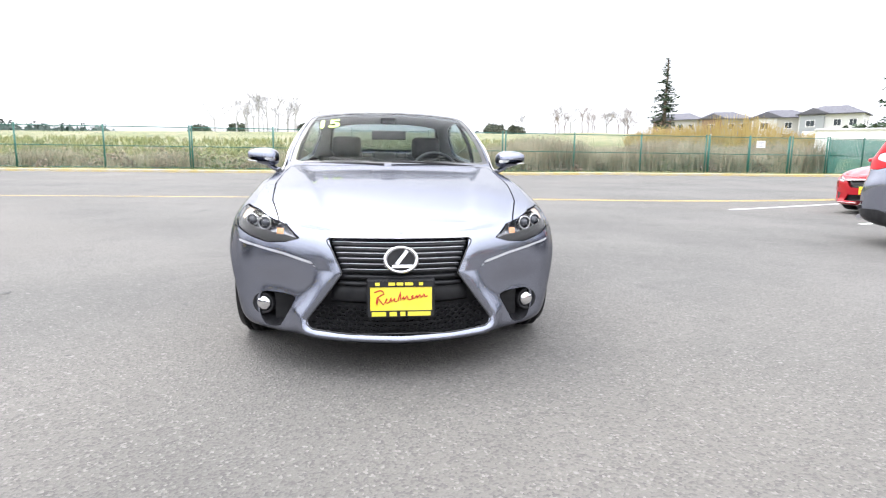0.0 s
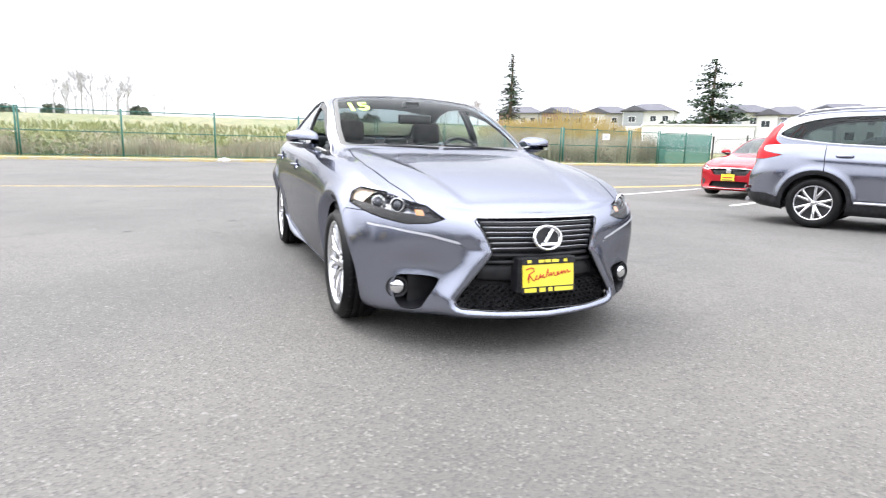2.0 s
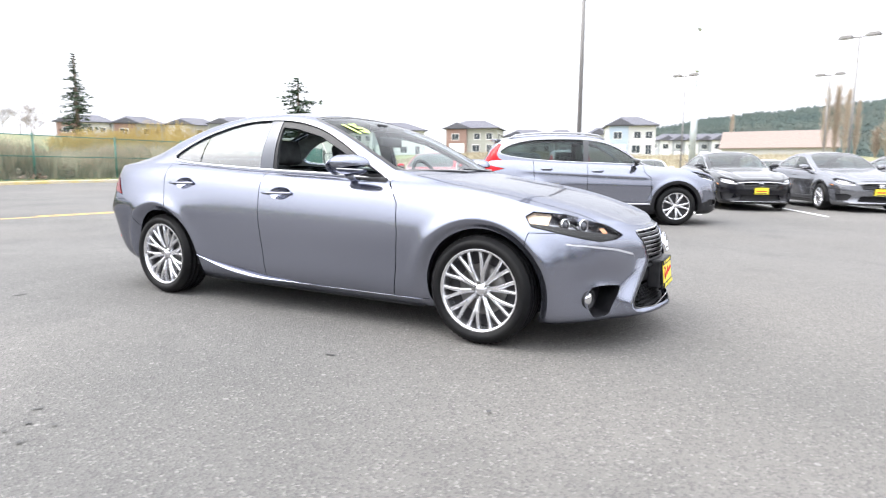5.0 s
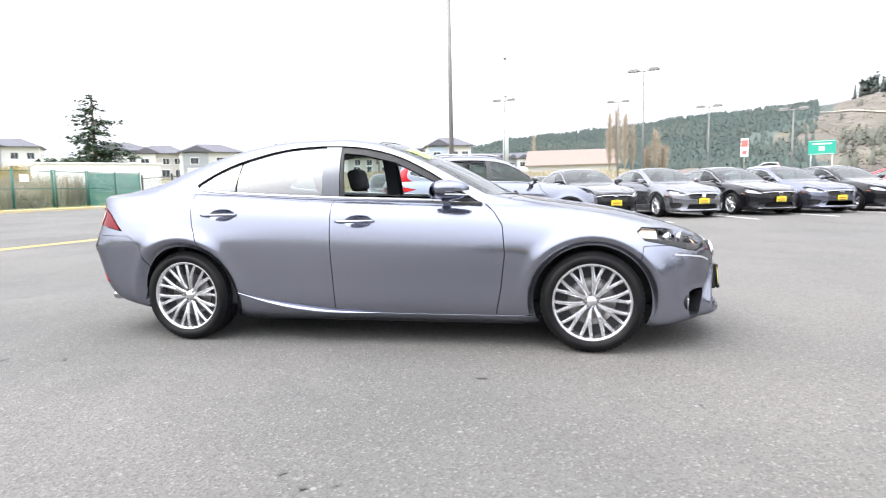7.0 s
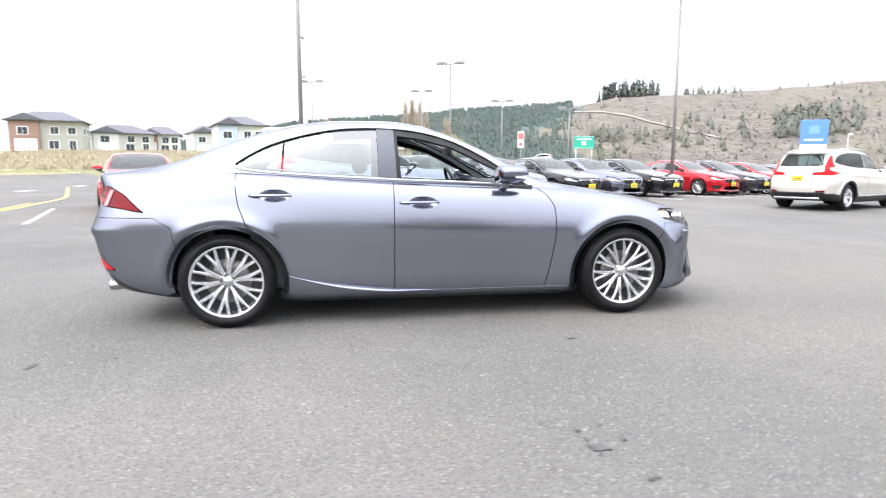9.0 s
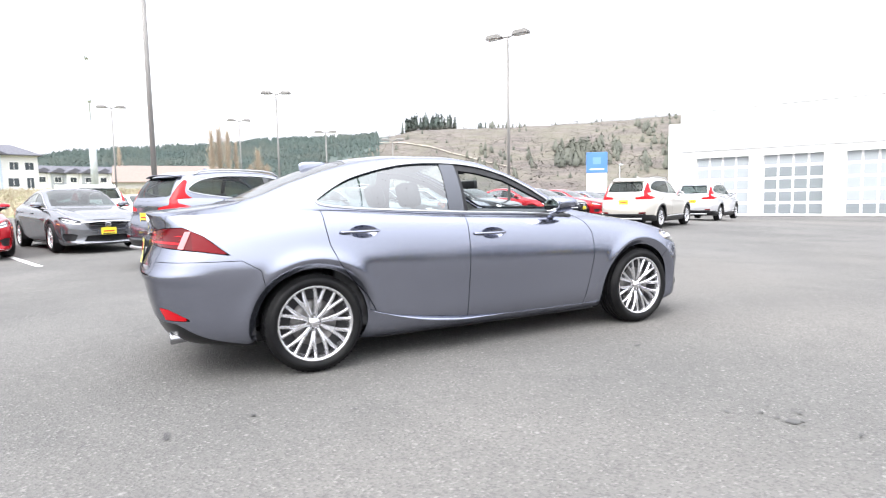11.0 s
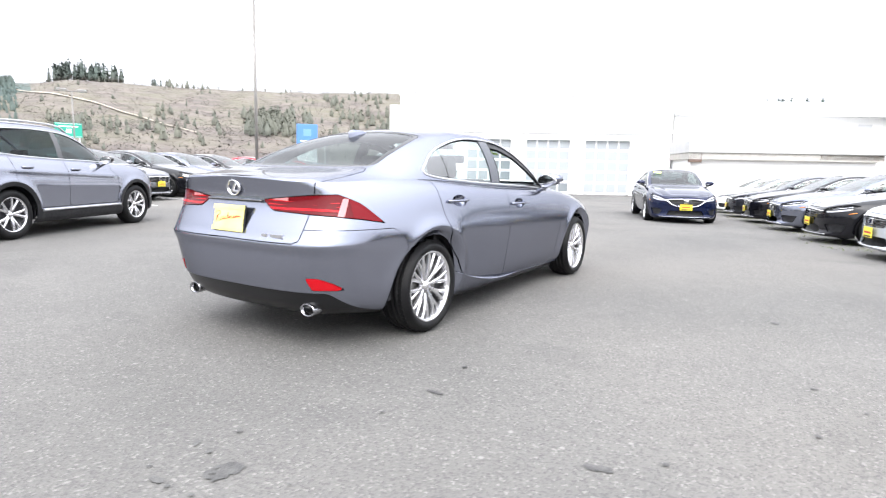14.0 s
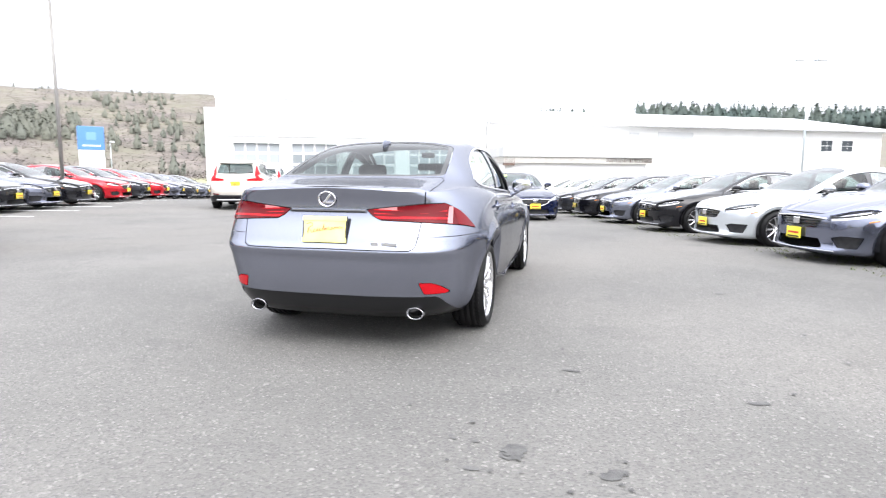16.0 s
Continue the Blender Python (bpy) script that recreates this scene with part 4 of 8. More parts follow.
part("wall", box(-10.2, 0, 0.0, 4.0, 0, 2.4), wall_white, annex)
part("roof", box(-10.5, 0.25, -0.05, 4.45, 2.78, 3.45, bevel=0.04), vary(mat("grey_metal_fascia", (0.5, 0.5, 0.5), 0.6), (0.47, 0.47, 0.47), (0.55, 0.55, 0.55), 0.7), annex)
part("soffit", box(-10.45, 0.2, 0.0, 4.35, 2.4, 2.775), concrete, annex)
part("brown_end", box(-0.55, 0.15, 4.02, 4.35, 2.22, 2.76), brown_wood, annex)
part("brown_beam", box(-10.4, -7.0, 4.02, 4.35, 2.48, 2.76), brown_wood, annex)
tagged(annex, "low annex with grey fascia roof and brown boards", "building")


# ---- lamp posts ----
def street_lamp(x, y, height, heads, turn, label, radius=0.07, material=None):
    material = material or steel_pole
    z0 = float(ground_z(x, y))
    th = empty("street_lamp", pose(x, y, z0, 0, 0, turn))
    part("base", tube((0, 0, -0.1), (0, 0, 0.6), 0.26, 0.26, 14), concrete, th)
    part("pole", tube((0, 0, 0.6), (0, 0, height), radius, radius * 0.75, 10), material, th)
    for s in ((-1, 1) if heads == 2 else (1,)):
        part("arm", tube((0, 0, height - 0.1), (s * 0.4, 0, height), 0.035, sides=8), material, th)
        bm = bmesh.new()
        ring = []
        for fx_, hw, zz in ((0.3, 0.17, 0.03), (0.42, 0.22, 0.15), (0.95, 0.22, 0.15), (1.06, 0.17, 0.03)):
            ring.append([bm.verts.new((s * fx_, yy, height + z2)) for yy, z2 in ((-hw, -0.06), (-hw, zz * 0.6), (-hw * 0.5, zz), (hw * 0.5, zz), (hw, zz * 0.6), (hw, -0.06))])
        for r0, r1 in zip(ring, ring[1:]):
            for i in range(6):
                j = (i + 1) % 6
                bm.faces.new((r0[i], r0[j], r1[j], r1[i]))
        bm.faces.new(ring[0])
        bm.faces.new(ring[-1][::-1])
        bmesh.ops.recalc_face_normals(bm, faces=bm.faces)
        head = part("lamp_head", bm, material, th)
        part("lens", box(min(s * 0.42, s * 0.95), max(s * 0.42, s * 0.95), -0.16, 0.16, height - 0.085, height - 0.062), lamp_lens, head)
    return tagged(th, label, "street lamp", group="parking lot lamps")


street_lamp(12.6, 1.98, 8.6, 2, 20, "tall dark parking-lot lamp post with two heads")
street_lamp(17.35, -12.3, 8.05, 2, 25, "tall dark parking-lot lamp post with two heads")
street_lamp(39.1, -6.8, 8.8, 2, 70, "dark double-headed lamp post among the parked cars")
street_lamp(54.8, -6.5, 8.8, 2, 80, "dark double-headed lamp post further across the lot")
street_lamp(50, 4.0, 8.8, 2, 80, "dark double-headed lamp post further across the lot")
street_lamp(50.5, -13.7, 7.5, 2, 70, "dark double-headed lamp post further across the lot")
street_lamp(48, -19.5, 6.8, 2, 70, "dark double-headed lamp post further across the lot")
street_lamp(-15.5, -37.5, 9.1, 2, 15, "pale grey lamp post with twin heads before the warehouse", 0.08, pale_pole)
x, y = polar(-43.3, 85)
street_lamp(x, y, 5.6, 1, 150, "slim single-arm street lamp beside the road", 0.06, pale_pole)
x, y = polar(5.3, 98)
mono = empty("cell_mast", pose(x, y, float(ground_z(x, y)) - 0.2))
part("lower_mast", tube((0, 0, 0), (0, 0, 11.5), 0.5, 0.45, 14), pale_pole, mono)
part("upper_mast", tube((0, 0, 11.5), (0, 0, 20.5), 0.09, 0.07, 8), pale_pole, mono)
part("antenna", box(-0.9, 0.9, -0.25, 0.25, 14.2, 14.7, bevel=0.05), pale_pole, mono)
part("top_head", box(-0.9, 0.9, -0.25, 0.25, 20.3, 20.6, bevel=0.05), pale_pole, mono)
tagged(mono, "pale galvanised mast with a thin top section", "mast")


# ---- signs ----
def board(name, x, y, turn, w, z0, z1, face, legs, label, leg_mat=None):
    th = empty(name, pose(x, y, float(ground_z(x, y)), 0, 0, turn))
    part("board", box(-w / 2, w / 2, -0.04, 0.04, z0, z1, bevel=0.02), face, th)
    for lx in legs:
        part("leg", tube((lx, 0.08, -0.2), (lx, 0.08, z1 - 0.1), 0.07, sides=8), leg_mat or pale_pole, th)
    return tagged(th, label, "sign")


gs = board("road_sign", 82.2, -35.0, -112, 3.1, 4.2, 6.1, sign_green, (-1.2, 1.2), "green highway sign with white border on two posts")
part("text_bar", box(-1.1, 1.1, -0.06, -0.045, 5.55, 5.72), sign_white, gs)
part("text_bar", box(-0.3, 0.3, -0.06, -0.045, 4.75, 5.3), sign_white, gs)
for bx in ((-1.45, 1.45, 4.28, 4.33), (-1.45, 1.45, 5.97, 6.02)):
    part("border", box(bx[0], bx[1], -0.055, -0.045, bx[2], bx[3]), sign_white, gs)
bs = empty("pylon_sign", pose(48.5, -45.6, 0, 0, 0, -130))
part("column", box(-1.15, 1.15, -0.35, 0.35, 0, 3.6, bevel=0.05), wall_white, bs, "white pylon base")
part("board", box(-1.2, 1.2, -0.4, 0.4, 3.6, 6.0, bevel=0.05), sign_blue, bs, "blue illuminated sign box")
part("text_bar", box(-0.8, 0.8, -0.43, -0.41, 3.95, 4.1), sign_white, bs)
part("emblem_plate", box(-0.45, 0.45, -0.43, -0.41, 4.6, 5.4, bevel=0.008), mat("light_blue_plate", (0.16, 0.32, 0.6), 0.4), bs)
tagged(bs, "blue and white dealership pylon sign", "sign")
x, y = polar(-15.9, 140)
rs = board("road_sign", x, y, -106, 1.5, 5.0, 8.9, sign_white, (0,), "tall white roadside sign with red shapes")
part("panel", box(-0.45, 0.45, -0.06, -0.045, 5.5, 6.3), sign_red, rs)
part("panel", box(-0.65, 0.65, -0.06, -0.045, 7.1, 8.5), sign_red, rs)

# crumpled wrapper at the kerb
rnd = random.Random(21)
bm = bmesh.new()
bmesh.ops.create_icosphere(bm, subdivisions=3, radius=0.2)
for v in bm.verts:
    k = rnd.uniform(0.65, 1.15)
    v.co = (v.co.x * k * 1.6, v.co.y * k, max(-0.07, v.co.z * k * 0.7))
wrap = tagged(part("plastic_litter", bm, mat("white_plastic_film", (0.75, 0.75, 0.76), 0.4)), "crumpled white plastic wrapper lying by the kerb", "litter")
wrap.matrix_world = pose(-0.95, 27.55, float(ground_z(-0.95, 27.55)) + 0.07)

# ---- sheets: curved panels that can be cut, thickened and mirrored ----
class Sheet:
    """Triangles with positions, normals and two parameters per vertex."""

    def __init__(self, v, n, q, t):
        self.v, self.n, self.q, self.t = v, n, q, t

    def moved(self, d):
        return Sheet(self.v + self.n * d, self.n, self.q, self.t)

    def clip(self, f):
        """The part where f >= 0; f is one value a vertex, or a function of the sheet."""
        f = f(self) if callable(f) else f
        inside = f >= 0
        k = inside[self.t].sum(1)
        keep = self.t[k == 3]
        data = np.hstack([self.v, self.n, self.q])
        extra, made, tris = [], {}, []

        def cut(a, b):
            key = (a, b) if a < b else (b, a)
            if key not in made:
                w = f[a] / (f[a] - f[b])
                made[key] = len(data) + len(extra)
                extra.append(data[a] + (data[b] - data[a]) * w)
            return made[key]

        for tri in self.t[(k == 1) | (k == 2)]:
            poly_ = []
            for i in range(3):
                a, b = tri[i], tri[(i + 1) % 3]
                if inside[a]:
                    poly_.append(a)
                if inside[a] != inside[b]:
                    poly_.append(cut(a, b))
            for i in range(1, len(poly_) - 1):
                tris.append((poly_[0], poly_[i], poly_[i + 1]))
        if extra:
            data = np.vstack([data, np.array(extra)])
        t = np.vstack([keep, np.array(tris, int).reshape(-1, 3)]).astype(int)
        if len(t) == 0:
            return Sheet(np.zeros((0, 3)), np.zeros((0, 3)), np.zeros((0, 2)), np.zeros((0, 3), int))
        used, inv = np.unique(t, return_inverse=True)
        data = data[used]
        n = data[:, 3:6]
        n = n / (np.linalg.norm(n, axis=1, keepdims=True) + 1e-12)
        return Sheet(data[:, :3], n, data[:, 6:8], inv.reshape(-1, 3))

    def cut_out(self, f, gap=0.004):
        """(inside, outside) with a gap between them."""
        f = f(self) if callable(f) else f
        return self.clip(f - gap / 2), self.clip(-f - gap / 2)

    def mirrored(self):
        s = np.array([-1, 1, 1.0])
        return Sheet(self.v * s, self.n * s, self.q, self.t[:, ::-1])

    def joined(self, other):
        return Sheet(np.vstack([self.v, other.v]), np.vstack([self.n, other.n]), np.vstack([self.q, other.q]), np.vstack([self.t, other.t + len(self.v)]))

    def both(self):
        return self.joined(self.mirrored())

    def rimmed(self, depth):
        """Adds walls of that depth along the open edges."""
        if len(self.t) == 0:
            return self
        e = np.vstack([self.t[:, [0, 1]], self.t[:, [1, 2]], self.t[:, [2, 0]]])
        key = np.sort(e, 1)
        _, idx, cnt = np.unique(key, axis=0, return_index=True, return_counts=True)
        b = e[idx[cnt == 1]]
        b = b[~((np.abs(self.v[b[:, 0], 0]) < 1e-4) & (np.abs(self.v[b[:, 1], 0]) < 1e-4))]
        if len(b) == 0:
            return self
        m = len(b)
        p0, p1 = self.v[b[:, 0]], self.v[b[:, 1]]
        n0, n1 = self.n[b[:, 0]], self.n[b[:, 1]]
        out = np.cross(p1 - p0, n0)
        out /= np.linalg.norm(out, axis=1, keepdims=True) + 1e-12
        v = np.vstack([p0, p1, p1 - n1 * depth, p0 - n0 * depth])
        i = np.arange(m)
        t = np.vstack([np.stack([i + m, i, i + 3 * m], 1), np.stack([i + m, i + 3 * m, i + 2 * m], 1)])
        return self.joined(Sheet(v, np.vstack([out] * 4), np.zeros((4 * m, 2)), t))

    def mesh(self, name, material):
        me = bpy.data.meshes.new(name)
        me.from_pydata(self.v.tolist(), [], self.t.tolist())
        me.materials.append(material)
        me.shade_smooth()
        if len(self.v):
            me.normals_split_custom_set_from_vertices(self.n.tolist())
        return me

    def at(self, axes, points):
        """Points of the sheet (and normals) seen along one axis: axes are the two kept ones."""
        c = self.v[:, axes]
        out = []
        for p in points:
            d = ((c - np.array(p)) ** 2).sum(1)
            i = np.argpartition(d, 4)[:5]
            w = 1 / (d[i] + 1e-7)
            w /= w.sum()
            q = (self.v[i] * w[:, None]).sum(0)
            q[list(axes)] = p
            out.append((q, (self.n[i] * w[:, None]).sum(0)))
        return out


def basis(n, samples, degree=3):
    knots = np.concatenate([np.zeros(degree), np.linspace(0, 1, n - degree + 1), np.ones(degree)])
    x = np.clip(np.asarray(samples, float), 0, 1 - 1e-9)
    b = [((x >= knots[i]) & (x < knots[i + 1])).astype(float) for i in range(len(knots) - 1)]
    for d in range(1, degree + 1):
        nb = []
        for i in range(len(knots) - 1 - d):
            a = knots[i + d] - knots[i]
            c = knots[i + d + 1] - knots[i + 1]
            left = (x - knots[i]) / a * b[i] if a > 0 else 0
            right = (knots[i + d + 1] - x) / c * b[i + 1] if c > 0 else 0
            nb.append(left + right)
        b = nb
    return np.stack(b, 1)


def grid_sheet(p, q):
    """A sheet from a grid of points (a, b, 3) with parameters (a, b, 2)."""
    na, nb = p.shape[:2]
    n = np.cross(np.gradient(p, axis=0), np.gradient(p, axis=1))
    n /= np.linalg.norm(n, axis=2, keepdims=True) + 1e-12
    i, j = np.meshgrid(np.arange(na - 1), np.arange(nb - 1), indexing="ij")
    a, b, c, d = (i * nb + j).ravel(), ((i + 1) * nb + j).ravel(), ((i + 1) * nb + j + 1).ravel(), (i * nb + j + 1).ravel()
    t = np.vstack([np.stack([a, b, c], 1), np.stack([a, c, d], 1)])
    return Sheet(p.reshape(-1, 3), n.reshape(-1, 3), q.reshape(-1, 2), t)


def inside_of(points, round_n=0):
    """Signed distance to a closed outline, positive inside."""
    if round_n:
        pts = spline(list(points) + [points[0]], round_n)[:-1]
    else:
        pts = np.array(points, float)
    p, r = pts, np.roll(pts, -1, 0)

    def f(a, b):
        a, b = np.asarray(a), np.asarray(b)
        best = np.full(a.shape, 1e9)
        ins = np.zeros(a.shape, bool)
        for (x0, y0), (x1, y1) in zip(p, r):
            dx, dy = x1 - x0, y1 - y0
            w = np.clip(((a - x0) * dx + (b - y0) * dy) / (dx * dx + dy * dy + 1e-12), 0, 1)
            best = np.minimum(best, (a - x0 - w * dx) ** 2 + (b - y0 - w * dy) ** 2)
            cross = (y0 > b) != (y1 > b)
            ins ^= cross & (a < (x1 - x0) * (b - y0) / (y1 - y0 + 1e-12) + x0)
        return np.where(ins, 1, -1) * np.sqrt(best)

    return f


def sweep(points, radius, sides=8, closed=False, flat=1.0, up=None, caps=True):
    """A tube along 3D points; flat squeezes it along up."""
    p = np.array(points, float)
    n = len(p)
    bm = bmesh.new()
    rings = []
    for i in range(n):
        a, b = p[(i - 1) % n if closed else max(i - 1, 0)], p[(i + 1) % n if closed else min(i + 1, n - 1)]
        tan = (b - a) / (np.linalg.norm(b - a) + 1e-12)
        u = np.array(up[i] if up is not None and np.ndim(up) == 2 else (up if up is not None else (0, 0, 1.0)), float)
        side = np.cross(tan, u)
        side /= np.linalg.norm(side) + 1e-12
        u = np.cross(side, tan)
        r = radius[i] if np.ndim(radius) else radius
        rings.append([bm.verts.new(p[i] + side * r * math.cos(g) + u * r * flat * math.sin(g)) for g in (math.tau * k / sides for k in range(sides))])
    pairs = list(zip(rings, rings[1:])) + ([(rings[-1], rings[0])] if closed else [])
    for r0, r1 in pairs:
        for k in range(sides):
            j = (k + 1) % sides
            bm.faces.new((r0[k], r0[j], r1[j], r1[k])).smooth = True
    if not closed and caps:
        bm.faces.new(rings[0][::-1])
        bm.faces.new(rings[-1])
    bmesh.ops.recalc_face_normals(bm, faces=bm.faces)
    return bm


def lathe(profile, sides=48, axis="X", closed=False):
    """Turns (offset along axis, radius) pairs round the axis."""
    bm = bmesh.new()
    rings = []
    for k in range(sides):
        a = math.tau * k / sides
        rings.append([bm.verts.new((x, r * math.cos(a), r * math.sin(a)) if axis == "X" else (r * math.cos(a), r * math.sin(a), x)) for x, r in profile])
    m = len(profile)
    for k in range(sides):
        r0, r1 = rings[k], rings[(k + 1) % sides]
        for i in range(m if closed else m - 1):
            j = (i + 1) % m
            bm.faces.new((r0[i], r1[i], r1[j], r0[j])).smooth = True
    bmesh.ops.remove_doubles(bm, verts=bm.verts, dist=1e-5)
    bmesh.ops.recalc_face_normals(bm, faces=bm.faces)
    return bm


def pad(x0, x1, y0, y1, z0, z1, r=0.03, m=None, seg=3):
    """A rounded box."""
    bm = bmesh.new()
    vs = box_into(bm, x0, x1, y0, y1, z0, z1)
    bmesh.ops.bevel(bm, geom=list(bm.edges), offset=r, segments=seg, affect="EDGES", profile=0.6)
    for f in bm.faces:
        f.smooth = True
    if m is not None:
        bmesh.ops.transform(bm, matrix=m, verts=bm.verts)
    return bm


# ---- car materials ----
def paint_mat(name, color, metal=0.75, rough=0.32):
    m = mat(name, color, rough, metal, Coat_Weight=0.55, Coat_Roughness=0.03, Specular_Tint=(0.28, 0.28, 0.3, 1))
    nt, b = nodes_of(m)
    co = nt.nodes.new("ShaderNodeTexCoord")
    n = nt.nodes.new("ShaderNodeTexNoise")
    n.inputs["Scale"].default_value, n.inputs["Detail"].default_value = 3.0, 6.0
    nt.links.new(co.outputs["Object"], n.inputs["Vector"])
    r = nt.nodes.new("ShaderNodeMapRange")
    r.inputs["From Min"].default_value, r.inputs["From Max"].default_value = 0.4, 0.8
    r.inputs["To Min"].default_value, r.inputs["To Max"].default_value = 0.02, 0.07
    nt.links.new(n.outputs["Fac"], r.inputs["Value"])
    nt.links.new(r.outputs[0], b.inputs["Coat Roughness"])
    return m


def glass_mat(name, tint, rough=0.0, base=0.08, power=5.0):
    m = bpy.data.materials.new(name)
    m.use_nodes = True
    nt = m.node_tree
    nt.nodes.clear()
    out = nt.nodes.new("ShaderNodeOutputMaterial")
    mix = nt.nodes.new("ShaderNodeMixShader")
    lw = nt.nodes.new("ShaderNodeLayerWeight")
    lw.inputs["Blend"].default_value = 0.5
    pw = nt.nodes.new("ShaderNodeMath")
    pw.operation = "POWER"
    pw.inputs[1].default_value = power
    nt.links.new(lw.outputs["Facing"], pw.inputs[0])
    fr = nt.nodes.new("ShaderNodeMath")
    fr.operation = "MULTIPLY_ADD"
    fr.inputs[1].default_value, fr.inputs[2].default_value = 0.95 - base, base
    nt.links.new(pw.outputs[0], fr.inputs[0])
    tr = nt.nodes.new("ShaderNodeBsdfTransparent")
    tr.inputs["Color"].default_value = (*tint, 1)
    gl = nt.nodes.new("ShaderNodeBsdfGlossy")
    gl.inputs["Roughness"].default_value = rough
    nt.links.new(fr.outputs[0], mix.inputs[0])
    nt.links.new(tr.outputs[0], mix.inputs[1])
    nt.links.new(gl.outputs[0], mix.inputs[2])
    nt.links.new(mix.outputs[0], out.inputs["Surface"])
    return m


grey_paint = paint_mat("grey_metallic_paint", (0.288, 0.303, 0.368), 0.95, 0.2)
glass = glass_mat("car_glass", (0.84, 0.91, 0.90), 0.0, 0.008, 6.5)
screen_glass = glass_mat("windshield_glass", (0.87, 0.94, 0.94), 0.0, 0.0, 7.0)
tint_glass = glass_mat("tinted_car_glass", (0.70, 0.80, 0.78), 0.0, 0.24)
rear_glass = glass_mat("rear_car_glass", (0.33, 0.39, 0.39), 0.0, 0.03, 6.0)
pale_plate = vary(mat("pale_yellow_plate", (0.86, 0.76, 0.22), 0.3, 0.0, Coat_Weight=1.0), (0.84, 0.74, 0.20), (0.88, 0.80, 0.30), 5)
flank_red = mat("flank_red_lens", (0.15, 0.004, 0.008), 0.2, 0.0, Specular_IOR_Level=0.2)
pillar_black = mat("satin_dark_pillar", (0.11, 0.115, 0.13), 0.2, 0.6)
lens_glass = glass_mat("clear_lens", (0.93, 0.93, 0.93), 0.0, 0.008, 7.0)
red_lens = mat("red_lens", (0.11, 0.002, 0.005), 0.12, 0.0, Specular_IOR_Level=0.3)
red_bright = mat("bright_red_lens", (0.46, 0.006, 0.012), 0.15, 0.0, Specular_IOR_Level=0.25)
clear_white = mat("clear_white_lens", (0.75, 0.75, 0.76), 0.1, 0.0, Coat_Weight=1.0)
amber = mat("amber_lens", (0.55, 0.24, 0.08), 0.15, 0.0, Coat_Weight=1.0)
chrome = mat("chrome", (0.78, 0.78, 0.8), 0.08, 1.0)
satin = vary(mat("satin_silver", (0.55, 0.55, 0.57), 0.3, 0.9), (0.52, 0.52, 0.54), (0.6, 0.6, 0.62), 12)
rim_metal = vary(mat("machined_alloy", (0.74, 0.74, 0.76), 0.2, 0.92), (0.70, 0.70, 0.72), (0.78, 0.78, 0.80), 30)
# near-black colour that stands for the shade between the spokes
rim_shade = mat("wheel_pocket_shade", (0.03, 0.03, 0.033), 0.6, 0.2)
black_plastic = vary(mat("black_plastic", (0.011, 0.011, 0.013), 0.45, Specular_IOR_Level=0.35), (0.008, 0.008, 0.010), (0.02, 0.02, 0.022), 20, bump=0.05, bump_scale=200)
gloss_black = mat("gloss_black_trim", (0.012, 0.012, 0.014), 0.1, 0.0, Coat_Weight=1.0)
valance_black = mat("satin_black_valance", (0.008, 0.008, 0.009), 0.3, 0.0, Specular_IOR_Level=0.4)
rubber = vary(mat("tyre_rubber", (0.007, 0.007, 0.008), 0.55, Specular_IOR_Level=0.2), (0.005, 0.005, 0.006), (0.012, 0.012, 0.012), 6, bump=0.1, bump_scale=80)
cabin_black = vary(mat("black_upholstery", (0.02, 0.02, 0.022), 0.7), (0.016, 0.016, 0.018), (0.035, 0.035, 0.037), 15, bump=0.15, bump_scale=120)
cabin_grey = vary(mat("grey_headliner", (0.30, 0.30, 0.29), 0.9), (0.28, 0.28, 0.27), (0.34, 0.34, 0.33), 20)
yellow_plate = vary(mat("yellow_plate", (0.85, 0.68, 0.03), 0.4), (0.82, 0.66, 0.03), (0.88, 0.74, 0.08), 5)
red_ink = mat("red_print", (0.55, 0.03, 0.02), 0.5)
black_ink = mat("black_print", (0.02, 0.02, 0.02), 0.5)
lime_sticker = mat("lime_sticker", (0.62, 0.85, 0.15), 0.5)


